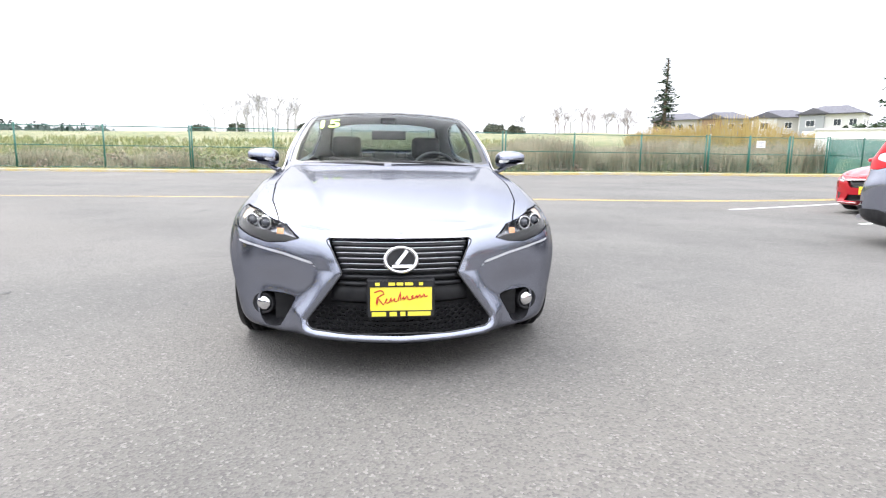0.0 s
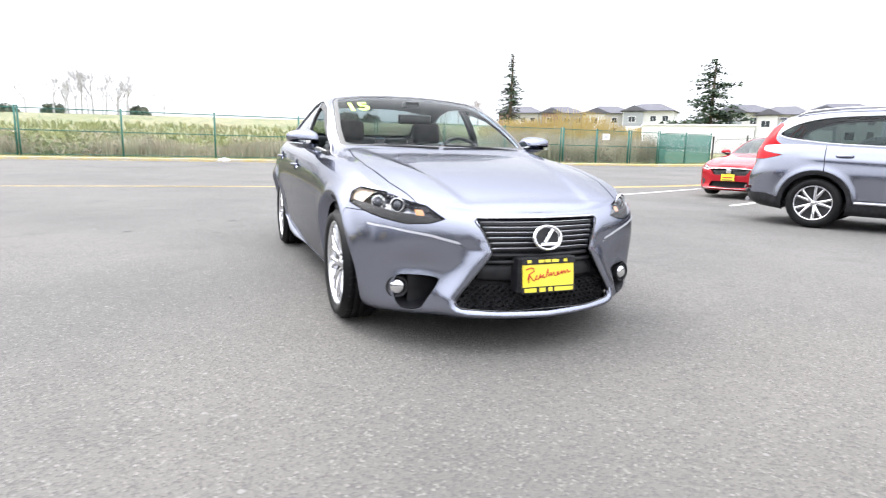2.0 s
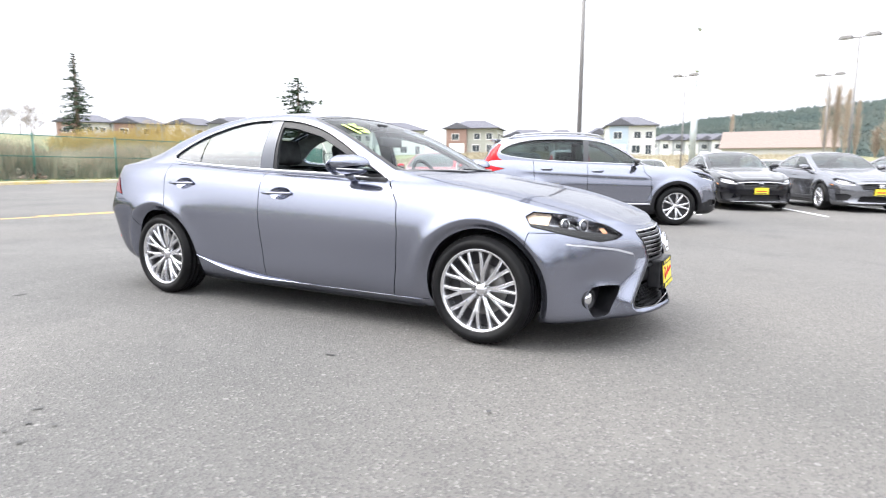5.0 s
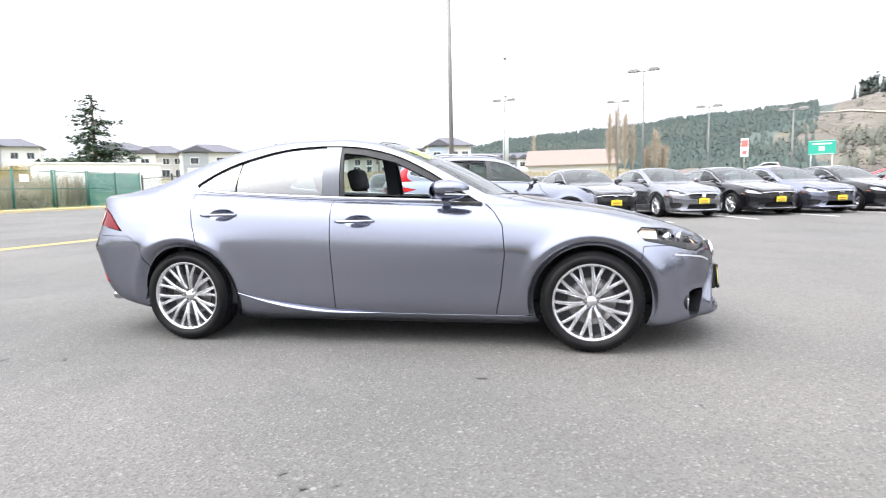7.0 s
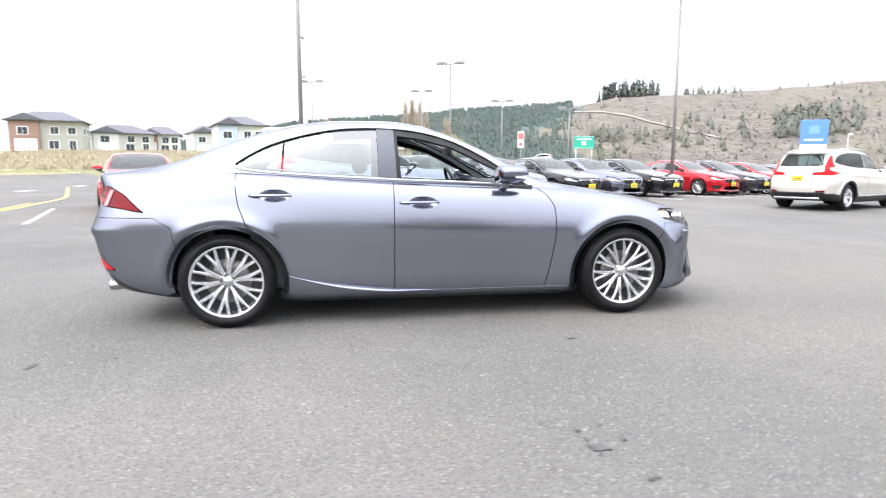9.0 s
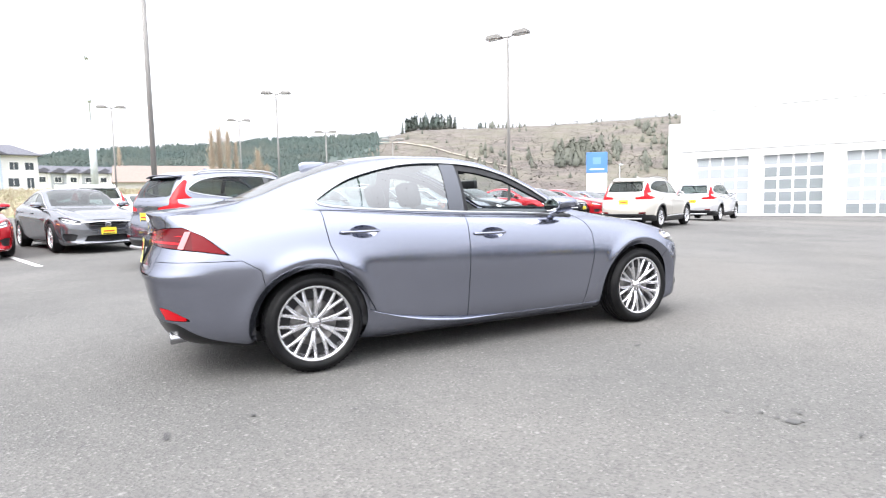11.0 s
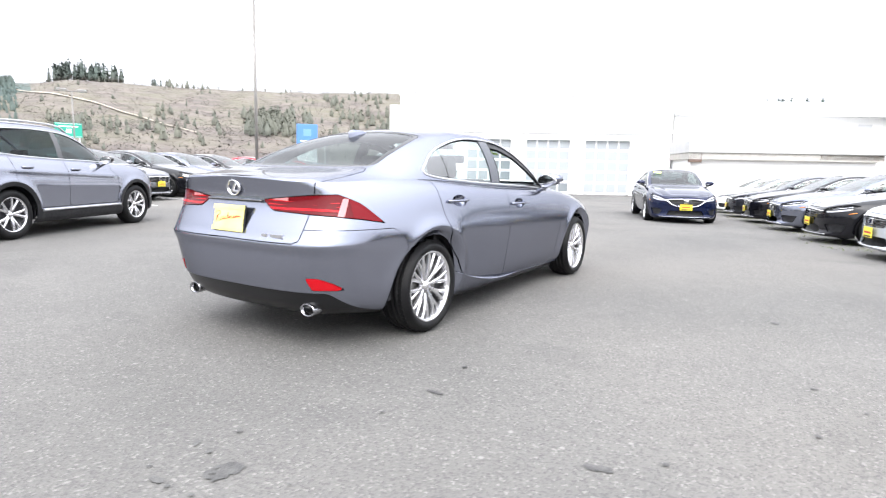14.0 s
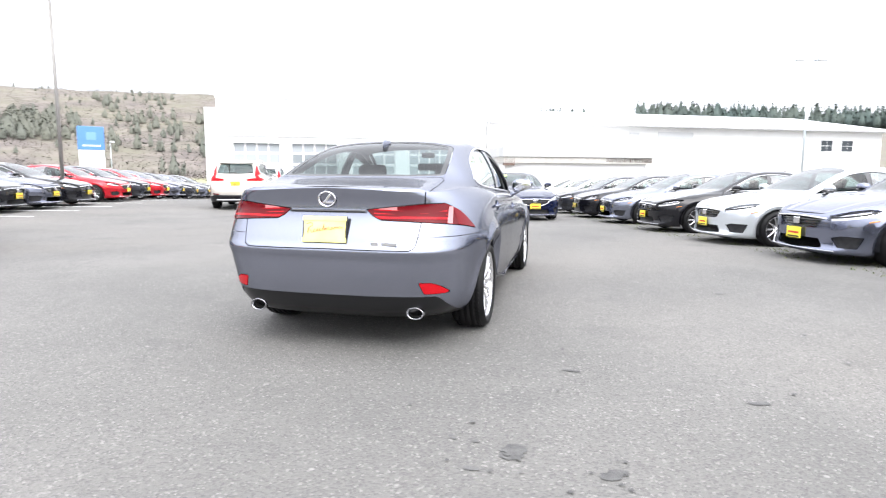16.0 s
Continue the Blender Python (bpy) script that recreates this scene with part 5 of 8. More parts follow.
# ---- car bodies ----
def body_charts(k, nu, nv, nt_):
    """Two half sheets (x >= 0): the skirt round the car and the top, from the numbers in k.
    q holds the running length round the outline and the height parameter."""
    outline, shoulder = np.array(k["outline"], float), np.array(k["shoulder"], float)
    n = len(outline)
    rows = []
    for frac, scale, front, rear, w in k["levels"]:
        o = np.zeros((n, 3))
        wf, wr = rise(-outline[:, 1], 1.2, 2.1), rise(outline[:, 1], 1.3, 2.15)
        o[:, 0] = outline[:, 0] * (scale + max(0.0, 1 - scale) * k.get("front_wide", 0.0) * wf)
        o[:, 1] = outline[:, 1] + front * wf + rear * wr
        bottom = k["bottom"] + k.get("tail_up", 0.0) * rise(outline[:, 1], 1.5, 2.2)
        w = w * (1 - k.get("square", 0.0) * (0.0 < w < 0.9) * rise(outline[:, 1], -1.5, -0.9) * (1 - rise(outline[:, 1], 1.1, 1.7)))[:, None]
        p = o * (1 - w) + shoulder * w
        p[:, 2] = bottom + (shoulder[:, 2] - bottom) * frac
        rows.append(p)
    net = np.stack(rows, 1)
    # closer samples at the corners
    us = np.linspace(0, 1, nu)
    bu, bv = basis(n, us), basis(len(rows), np.linspace(0, 1, nv))
    p = np.einsum("ai,ijk,bj->abk", bu, net, bv)
    p[0, :, 0] = p[-1, :, 0] = 0
    r_arch = k["arch"]
    for wy in k["axles"]:
        r = np.hypot(p[..., 1] - wy, p[..., 2] - k["hub_z"])
        side = rise(p[..., 0], 0.6, 0.8)
        p[..., 0] += k["flare"] * np.exp(-((r - r_arch - 0.055) / 0.05) ** 2) * side * rise(p[..., 2], 0.15, 0.45)
        p[..., 0] -= k.get("lip", 0.0) * (1 - rise(r, r_arch - 0.01, r_arch + 0.062)) * side
    for y0, y1, z0, z1, amount, width in k.get("creases", ()):
        zc = z0 + (z1 - z0) * (p[..., 1] - y0) / (y1 - y0)
        d = (p[..., 2] - zc) / width
        fade = rise(p[..., 1], y0 - 0.05, y0 + 0.35) * (1 - rise(p[..., 1], y1 - 0.35, y1 + 0.05))
        p[..., 0] += amount * np.exp(-d * d) * np.where(d > 0, 1.0, np.exp(-np.abs(d) * 0.6)) * fade * rise(p[..., 0], 0.6, 0.8)
    for y0, z0, dy, dz, amount in k.get("swells", ()):
        p[..., 0] += amount * np.exp(-((p[..., 1] - y0) / dy) ** 2 - ((p[..., 2] - z0) / dz) ** 2) * rise(p[..., 0], 0.6, 0.8)
    if "shape" in k:
        p = k["shape"](p)
    length = np.concatenate([[0], np.cumsum(np.linalg.norm(np.diff(p[:, nv // 2, :2], axis=0), axis=1))])
    q = np.zeros((nu, nv, 2))
    q[..., 0], q[..., 1] = length[:, None], np.linspace(0, 1, nv)[None]
    skirt = grid_sheet(p, q)
    # top: rows of constant y from the shoulder to the middle
    s = p[:, -1]
    y = s[:, 1]
    zt, zr, xr = curve1(k["top"], y), curve1(k["rail_z"], y), curve1(k["rail_x"], y)
    xr = np.minimum(xr, s[:, 0] * k.get("rail_cap", 0.86))
    zr = np.where(s[:, 0] < 0.5, zt - (zt - s[:, 2]) * 0.4, zr)
    zero = np.zeros_like(y)
    bulge = k["bulge"] * rise(zr - s[:, 2], 0.03, 0.25)
    c = [s, np.stack([s[:, 0] * 0.7 + xr * 0.3 + bulge, y, s[:, 2] * 0.7 + zr * 0.3], 1), np.stack([s[:, 0] * 0.3 + xr * 0.7 + bulge, y, s[:, 2] * 0.3 + zr * 0.7], 1), np.stack([xr, y, zr], 1), np.stack([xr * 0.93, y, zt - (zt - zr) * 0.62], 1),
         np.stack([xr * 0.62, y, zt - (zt - zr) * 0.22], 1), np.stack([xr * 0.3, y, zt], 1), np.stack([zero, y, zt], 1)]
    bt = basis(len(c), np.linspace(0, 1, nt_))
    pt = np.einsum("aik,bi->abk", np.stack(c, 1), bt)
    pt[:, -1, 0] = 0
    if "hood_crease" in k:
        (ya, xa), (yb, xb) = k["hood_crease"]
        xc = xa + (xb - xa) * (pt[..., 1] - ya) / (yb - ya)
        fade = rise(-pt[..., 1], -yb - 0.05, -yb + 0.15) * (1 - rise(-pt[..., 1], -ya - 0.12, -ya + 0.02))
        pt[..., 2] -= 0.011 * (1 - rise(pt[..., 0], xc - 0.035, xc + 0.035)) * fade
    qt = np.zeros((nu, nt_, 2))
    qt[..., 0], qt[..., 1] = length[:, None], np.linspace(0, 1, nt_)[None]
    top = grid_sheet(pt, qt)
    for sh in (skirt, top):
        mid = np.abs(sh.v[:, 0]) < 1e-5
        sh.n[mid, 0] = 0
    ring = p[:, nv // 2, :2]

    def along(x, yy):
        """Running length of the outline next to (x, y)."""
        return float(length[np.argmin((ring[:, 0] - x) ** 2 + (ring[:, 1] - yy) ** 2)])

    return skirt, top, along


grille_line = [(-0.05, 0.652), (0.15, 0.652), (0.335, 0.648), (0.315, 0.59), (0.276, 0.498), (0.285, 0.475), (0.36, 0.37), (0.440, 0.262), (0.436, 0.232), (0.39, 0.218), (0.2, 0.208), (-0.05, 0.206)]
grille_f = inside_of(grille_line)


def nose(p):
    """Forward-leaning ridges beside the grille and a shelf below it."""
    x, y, z = p[..., 0], p[..., 1], p[..., 2]
    out = -grille_f(x.ravel(), z.ravel()).reshape(x.shape)
    front = rise(-y, 1.75, 2.0)
    low = np.clip((0.54 - z) / 0.36, 0, 1)
    ridge = np.exp(-((out - 0.028) / 0.042) ** 2) * (0.15 + 0.85 * low) * rise(0.60 - z, -0.06, 0.06)
    shelf = np.exp(-((z - 0.165) / 0.045) ** 2) * (1 - rise(x, 0.55, 0.75))
    p[..., 1] -= front * (0.055 * ridge + 0.006 * shelf)
    # hollow between the ridge and the corner
    p[..., 1] += front * 0.022 * np.exp(-((x - 0.60) / 0.12) ** 2 - ((z - 0.42) / 0.07) ** 2)
    # ledge over the rear bumper
    p[..., 1] += rise(y, 1.9, 2.1) * 0.018 * np.exp(-((z - 0.655) / 0.035) ** 2)
    return p


SEDAN = dict(
    square=0.42, lip=0.042, rail_cap=0.925, front_wide=0.6, shape=nose, hood_crease=((-2.12, 0.34), (-0.92, 0.57)), swells=((1.45, 0.69, 0.45, 0.10, 0.018), (-1.40, 0.70, 0.40, 0.11, 0.006)),
    outline=[(0, -2.29), (0.22, -2.27), (0.46, -2.185), (0.67, -2.06), (0.845, -1.91), (0.893, -1.68), (0.898, -1.42), (0.895, -1.0), (0.90, -0.5), (0.903, 0), (0.903, 0.5), (0.903, 1.0), (0.905, 1.42), (0.89, 1.80), (0.82, 2.13), (0.68, 2.29), (0.42, 2.345), (0.2, 2.355), (0, 2.355)],
    shoulder=[(0, -2.165, 0.672), (0.22, -2.155, 0.672), (0.43, -2.10, 0.678), (0.60, -2.00, 0.715), (0.715, -1.86, 0.765), (0.755, -1.64, 0.815), (0.745, -1.40, 0.875), (0.75, -1.0, 0.925), (0.765, -0.5, 0.945), (0.775, 0, 0.968), (0.778, 0.5, 0.985), (0.776, 1.0, 1.02), (0.765, 1.42, 1.045), (0.74, 1.80, 1.035), (0.70, 2.10, 1.022), (0.60, 2.25, 1.015), (0.38, 2.305, 1.025), (0.2, 2.318, 1.035), (0, 2.32, 1.038)],
    # height share, width share, front and rear shift, pull to the shoulder
    levels=[(0.0, 0.84, 0.10, -0.17, 0.0), (0.035, 0.90, 0.02, -0.10, 0.0), (0.14, 0.946, 0.03, -0.055, 0.0), (0.30, 0.960, 0.035, -0.02, 0.0), (0.44, 0.980, 0.035, 0.0, 0.0), (0.58, 1.0, 0.03, 0.01, 0.0), (0.68, 1.004, 0.03, -0.024, 0.06), (0.80, 1.0, 0.02, -0.068, 0.16), (0.91, 0.995, 0.01, -0.09, 0.40), (0.965, 0.99, 0.0, -0.06, 0.72), (1.0, 1.0, 0, 0, 1.0)],
    bottom=0.155, tail_up=0.06, arch=0.362, axles=(-1.4, 1.4), hub_z=0.312, flare=0.017, bulge=0.035,
    top=((-2.3, 0.672), (-2.165, 0.674), (-2.08, 0.72), (-1.9, 0.79), (-1.6, 0.868), (-1.2, 0.935), (-0.95, 0.972), (-0.83, 1.0), (-0.58, 1.13), (-0.36, 1.245), (-0.14, 1.34), (0.07, 1.40), (0.33, 1.43), (0.63, 1.43), (0.9, 1.408), (1.15, 1.36), (1.47, 1.245), (1.7, 1.135), (1.8, 1.10), (2.0, 1.075), (2.2, 1.055), (2.32, 1.04)),
    rail_z=((-2.3, 0.665), (-2.1, 0.70), (-1.9, 0.765), (-1.6, 0.85), (-1.2, 0.915), (-0.95, 0.95), (-0.8, 0.975), (-0.58, 1.08), (-0.36, 1.19), (-0.14, 1.285), (0.07, 1.345), (0.33, 1.375), (0.63, 1.375), (0.9, 1.35), (1.15, 1.30), (1.47, 1.21), (1.7, 1.125), (1.9, 1.075), (2.1, 1.045), (2.32, 1.03)),
    rail_x=((-2.3, 0.42), (-1.9, 0.56), (-1.2, 0.63), (-0.9, 0.70), (-0.6, 0.70), (0.0, 0.64), (0.5, 0.60), (1.0, 0.585), (1.5, 0.60), (1.9, 0.61), (2.32, 0.55)),
)


disc_metal = vary(mat("brake_disc_iron", (0.2, 0.2, 0.2), 0.4, 0.8), (0.16, 0.16, 0.16), (0.26, 0.25, 0.24), 40)


def wheel(parent, x, y, z, side, radius, rim_r, width, spokes, detail=True, face=None, pocket=None, split=0.0):
    """Wheel with tyre, rim, spokes and hub; side is +1 or -1, the outward x."""
    face, pocket = face or rim_metal, pocket or rim_shade
    w = empty("wheel", None)
    w.parent = parent
    w.location = (x, y, z)
    if side < 0:
        w.rotation_euler = (0, 0, math.pi)
    R, r, h = radius, rim_r, width / 2
    prof = [(-h + 0.012, r + 0.004), (-h - 0.004, r + 0.022), (-h - 0.008, (R + r) / 2 + 0.01), (-h + 0.006, R - 0.025), (-h + 0.022, R - 0.006)]
    if detail:
        for i in range(4):
            c = -h + 0.05 + i * (width - 0.1) / 3
            prof += [(c - 0.007, R), (c - 0.005, R - 0.009), (c + 0.005, R - 0.009), (c + 0.007, R)]
    else:
        prof += [(-h + 0.05, R), (h - 0.05, R)]
    prof += [(h - 0.022, R - 0.006), (h - 0.006, R - 0.025), (h + 0.008, (R + r) / 2 + 0.01), (h + 0.004, r + 0.022), (h - 0.012, r + 0.004)]
    part("tyre", lathe(prof, 64 if detail else 28), rubber, w)
    if detail:
        bm = bmesh.new()
        for i in range(56):
            a = math.tau * i / 56
            for sx in (-1, 1):
                box_into(bm, sx * (h - 0.046) - 0.022, sx * (h - 0.046) + 0.022, -0.006, 0.006, R - 0.014, R - 0.0015, m=Matrix.Rotation(a + (0.03 if sx > 0 else 0), 4, "X"))
        tagged(part("tread", bm, rubber, w), kind="stuff")
    d = h - 0.018
    part("rim", lathe([(d + 0.012, r + 0.006), (d + 0.014, r - 0.002), (d, r - 0.010), (d - 0.03, r - 0.016), (-h + 0.03, r - 0.022), (-h + 0.012, r + 0.004)], 56 if detail else 26), face, w, "bright alloy rim")
    # flat dark disc added behind the spokes as the shade inside the wheel
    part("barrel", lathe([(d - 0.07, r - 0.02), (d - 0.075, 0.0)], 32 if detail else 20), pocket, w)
    if detail:
        part("brake_disc", lathe([(d - 0.066, 0.15), (d - 0.06, 0.15), (d - 0.06, 0.08), (d - 0.058, 0.0)], 40), disc_metal, w)
    bm = None
    for a0, half, wide0, wide1, fork in spokes:
        bm = bmesh.new() if detail or bm is None else bm
        for sgn in ((-1, 1) if fork else (0,)):
            pts = []
            for t in np.linspace(0, 1, 7):
                rr = 0.04 + (r - 0.012 - 0.04) * t
                ang = a0 + sgn * (half[0] + (half[1] - half[0]) * (max(0.0, (t - split) / (1 - split)) ** 0.8 if split else t ** 0.6))
                pts.append((d - 0.028 + 0.024 * t ** 1.6 + 0.012 * math.sin(math.pi * t), rr, ang, wide0 + (wide1 - wide0) * t))
            prev = None
            for px, rr, ang, ww in pts:
                rad, tan = Vector((0, math.cos(ang), math.sin(ang))), Vector((0, -math.sin(ang), math.cos(ang)))
                c = rad * rr + Vector((px, 0, 0))
                ring = [bm.verts.new(c + tan * ww * s + Vector((dx, 0, 0))) for s, dx in ((-0.62, -0.028), (-0.5, -0.006), (-0.2, 0.002), (0.2, 0.002), (0.5, -0.006), (0.62, -0.028))]
                if prev:
                    for i in range(6):
                        j = (i + 1) % 6
                        bm.faces.new((prev[i], prev[j], ring[j], ring[i]))
                prev = ring
        if detail:
            bmesh.ops.recalc_face_normals(bm, faces=bm.faces)
            part("spoke", bm, face, w)
    if not detail:
        bmesh.ops.recalc_face_normals(bm, faces=bm.faces)
        part("spoke_star", bm, face, w)
    part("hub_cap", lathe([(d - 0.05, 0.056), (d - 0.034, 0.052), (d - 0.026, 0.033), (d - 0.014, 0.030), (d - 0.011, 0.0)], 28), face, w)
    if detail:
        for i in range(5):
            a = math.tau * (i + 0.5) / 5
            part("lug_nut", tube((d - 0.03, 0.047 * math.cos(a), 0.047 * math.sin(a)), (d - 0.012, 0.047 * math.cos(a), 0.047 * math.sin(a)), 0.008, 0.007, 6), disc_metal, w)
    return w


def half_pair(parent, name, sheet, material, depth=0.02, label=""):
    """The left and the right copy of a side panel."""
    out = []
    for sh in (sheet, sheet.mirrored()):
        out.append(part(name, sh.rimmed(depth).mesh(name, material), None, parent, label))
    return out


def whole(parent, name, sheet, material, depth=0.02, label=""):
    return part(name, sheet.both().rimmed(depth).mesh(name, material), None, parent, label)


def dealer_plate(parent, m, label="yellow dealer plate with red script and dark lettering bars", face=None, fancy=True):
    edge_mat, note_mat = black_plastic if face is None else face, yellow_plate if face is None else face
    face = face or yellow_plate
    pl = part("licence_plate", box(-0.152, 0.152, -0.006, 0.0, -0.076, 0.076, bevel=0.003, m=m), face, parent, label)
    if fancy:
        part("plate_frame", box(-0.162, 0.162, 0.0, 0.008, -0.094, 0.088, bevel=0.003, m=m), black_plastic, pl)
        bm = bmesh.new()
        box_into(bm, -0.16, 0.16, -0.010, -0.004, 0.056, 0.086, m=m)
        part("frame_band", bm, edge_mat, pl)
        part("frame_band", box(-0.16, 0.16, -0.010, -0.004, -0.092, -0.060, m=m), edge_mat, pl)
        for x0, x1 in ((-0.128, -0.105), (-0.062, -0.03), (-0.022, 0.01), (0.018, 0.058), (0.088, 0.108)):
            part("text_bar", box(x0, x1, -0.012, -0.010, 0.064, 0.079, m=m), note_mat, pl)
        line = spline([(-0.132, 0.030), (-0.10, 0.040), (-0.085, 0.022), (-0.118, 0.004), (-0.120, -0.035), (-0.112, 0.0), (-0.088, -0.03), (-0.070, 0.0), (-0.078, -0.020), (-0.058, -0.018), (-0.050, 0.006), (-0.048, -0.016), (-0.030, 0.002), (-0.034, -0.014), (-0.016, -0.010), (-0.004, 0.032), (-0.002, -0.010), (0.014, 0.010), (0.012, -0.008), (0.030, 0.012), (0.034, -0.006), (0.052, -0.004), (0.060, 0.014), (0.050, 0.006), (0.064, -0.002), (0.078, 0.016), (0.078, 0.0), (0.092, 0.018), (0.098, 0.002), (0.112, 0.020), (0.118, 0.006), (0.130, 0.012)], 2)
        part("script_bar", sweep([m @ Vector((u, -0.0075, w)) for u, w in line], 0.0032 if note_mat is yellow_plate else 0.002, 5), red_ink, pl)
        for x0, x1 in ((-0.145, -0.075), (-0.058, -0.022), (-0.005, 0.02), (0.032, 0.145)):
            part("text_bar", box(x0, x1, -0.012, -0.010, -0.087, -0.066, m=m), note_mat, pl)
    else:
        bm = bmesh.new()
        box_into(bm, -0.11, 0.11, -0.009, -0.0062, -0.015, 0.012, m=m)
        part("script_bar", bm, red_ink, pl)
        bm = bmesh.new()
        box_into(bm, -0.12, 0.12, -0.009, -0.0062, -0.066, -0.046, m=m)
        part("text_bar", bm, black_ink, pl)
    return pl


def seat(parent, x, y, z, s=1.0):
    """Front seat facing -y."""
    st = empty("seat")
    st.parent = parent
    st.location = (x, y, z)
    part("cushion", pad(-0.25 * s, 0.25 * s, -0.27, 0.27, 0, 0.17, 0.06), cabin_black, st)
    part("backrest", pad(-0.25 * s, 0.25 * s, -0.07, 0.08, 0, 0.60, 0.065, m=Matrix.Translation((0, 0.24, 0.10)) @ Matrix.Rotation(radians(-20), 4, "X")), cabin_black, st)
    part("headrest", pad(-0.13 * s, 0.13 * s, -0.05, 0.06, 0, 0.19, 0.05, m=Matrix.Translation((0, 0.43, 0.70)) @ Matrix.Rotation(radians(-14), 4, "X")), cabin_black, st)
    return st


def mirror_housing(parent, side, x, y, z, paint, scale=1.0, deep=1.0):
    """Door mirror: shell, glass, foot and indicator."""
    mr = empty("door_mirror")
    mr.parent = parent
    mr.location = (side * x, y, z)
    bm = bmesh.new()
    bmesh.ops.create_uvsphere(bm, u_segments=28, v_segments=18, radius=1)
    for v in bm.verts:
        sx, sy, sz = (math.copysign(abs(c) ** 0.72, c) for c in v.co)
        o = (1 + sx * side) / 2
        k = 0.72 + 0.32 * (1 - o)
        v.co = (sx * 0.112 * scale, sy * (0.085 if sy < 0 else 0.045) * scale * k * deep, (sz * 0.070 * (1.0 - 0.45 * o * o) + 0.022 * o) * scale)
    for f in bm.faces:
        f.smooth = True
    low = bm.copy()
    for b, sign in ((bm, 1), (low, -1)):
        bmesh.ops.bisect_plane(b, geom=b.verts[:] + b.edges[:] + b.faces[:], plane_co=(0, 0, -0.012), plane_no=(0, 0.12, sign), clear_inner=True)
    part("shell", bm, paint, mr)
    part("lower_shell", low, black_plastic if paint is not grey_paint else paint, mr, "" if paint is grey_paint else "black lower half of the mirror")
    bm = bmesh.new()
    bmesh.ops.create_uvsphere(bm, u_segments=16, v_segments=8, radius=1)
    for v in bm.verts:
        v.co = (v.co.x * 0.098 * scale, 0.040 * scale * deep + v.co.y * 0.004, v.co.z * 0.060 * scale * (1.0 - 0.3 * max(0, v.co.x * side)))
    part("mirror_glass", bm, chrome, mr)
    part("foot", sweep([(-side * 0.03, 0, -0.05), (-side * 0.09, 0.01, -0.085), (-side * 0.17, 0.0, -0.10)], [0.028, 0.03, 0.034], 8, flat=0.6), black_plastic if paint is not grey_paint else paint, mr)
    part("indicator", sweep([(side * 0.02, -0.081 * scale * deep, -0.024), (side * 0.080 * scale, -0.056 * scale * deep, -0.02), (side * 0.112 * scale, -0.012 * deep, -0.016)], [0.003, 0.004, 0.003], 6), clear_white, mr)
    return mr


# ---- the grey sedan in the middle ----
hero = empty("sedan_car", pose(0, 0, 0))
skirt, top, along = body_charts(SEDAN, 300, 64, 56)
AXLE, HUB = 1.4, 0.312


def at_z(pts):
    """(x, y, z) corners to (running length, z)."""
    return [(along(x, y), z) for x, y, z in pts]


def uz(f):
    return lambda s: f(s.q[:, 0], s.v[:, 2])


def xz(f):
    return lambda s: f(s.v[:, 0], s.v[:, 2])


def yz(f):
    return lambda s: f(s.v[:, 1], s.v[:, 2])


def xy(f):
    return lambda s: f(s.v[:, 0], s.v[:, 1])


front_skin = skirt.clip(lambda s: -1.3 - s.v[:, 1])
rear_skin = skirt.clip(lambda s: s.v[:, 1] - 1.7)
side_skin = skirt.clip(lambda s: s.v[:, 0] - 0.6)
rest = skirt
# wheel arches
for wy in (-AXLE, AXLE):
    rest = rest.clip(lambda s: np.where(s.v[:, 0] > 0.4, np.hypot(s.v[:, 1] - wy, s.v[:, 2] - HUB) - 0.362, 1.0))

# grille opening
front_only = lambda f: (lambda s: np.where(s.v[:, 1] < -1.6, f(s), -1.0))
grille_in, rest = rest.cut_out(front_only(xz(grille_f)), 0.002)
# headlights, light strips and fog pockets
lamp_f = inside_of(at_z([(0.79, -1.665, 0.752), (0.765, -1.76, 0.775), (0.70, -1.93, 0.752), (0.60, -2.05, 0.705), (0.50, -2.11, 0.645), (0.56, -2.08, 0.625), (0.66, -2.02, 0.617), (0.75, -1.93, 0.640), (0.80, -1.80, 0.672), (0.815, -1.72, 0.70)]))
lamp_in, rest = rest.cut_out(uz(lamp_f), 0.005)
strip_f = inside_of(at_z([(0.80, -1.86, 0.606), (0.70, -2.0, 0.586), (0.56, -2.10, 0.560), (0.44, -2.17, 0.528), (0.372, -2.19, 0.495), (0.43, -2.17, 0.540), (0.55, -2.10, 0.572), (0.70, -2.0, 0.597), (0.79, -1.87, 0.615)]))
strip_in, rest = rest.cut_out(uz(strip_f), 0.001)
fog_f = inside_of(at_z([(0.728, -2.03, 0.345), (0.70, -2.06, 0.366), (0.60, -2.13, 0.368), (0.55, -2.155, 0.362), (0.538, -2.16, 0.352), (0.565, -2.145, 0.305), (0.612, -2.12, 0.232), (0.64, -2.10, 0.208), (0.68, -2.08, 0.198), (0.72, -2.04, 0.205), (0.735, -2.025, 0.26)]), 3)
fog_in, rest = rest.cut_out(uz(fog_f), 0.003)
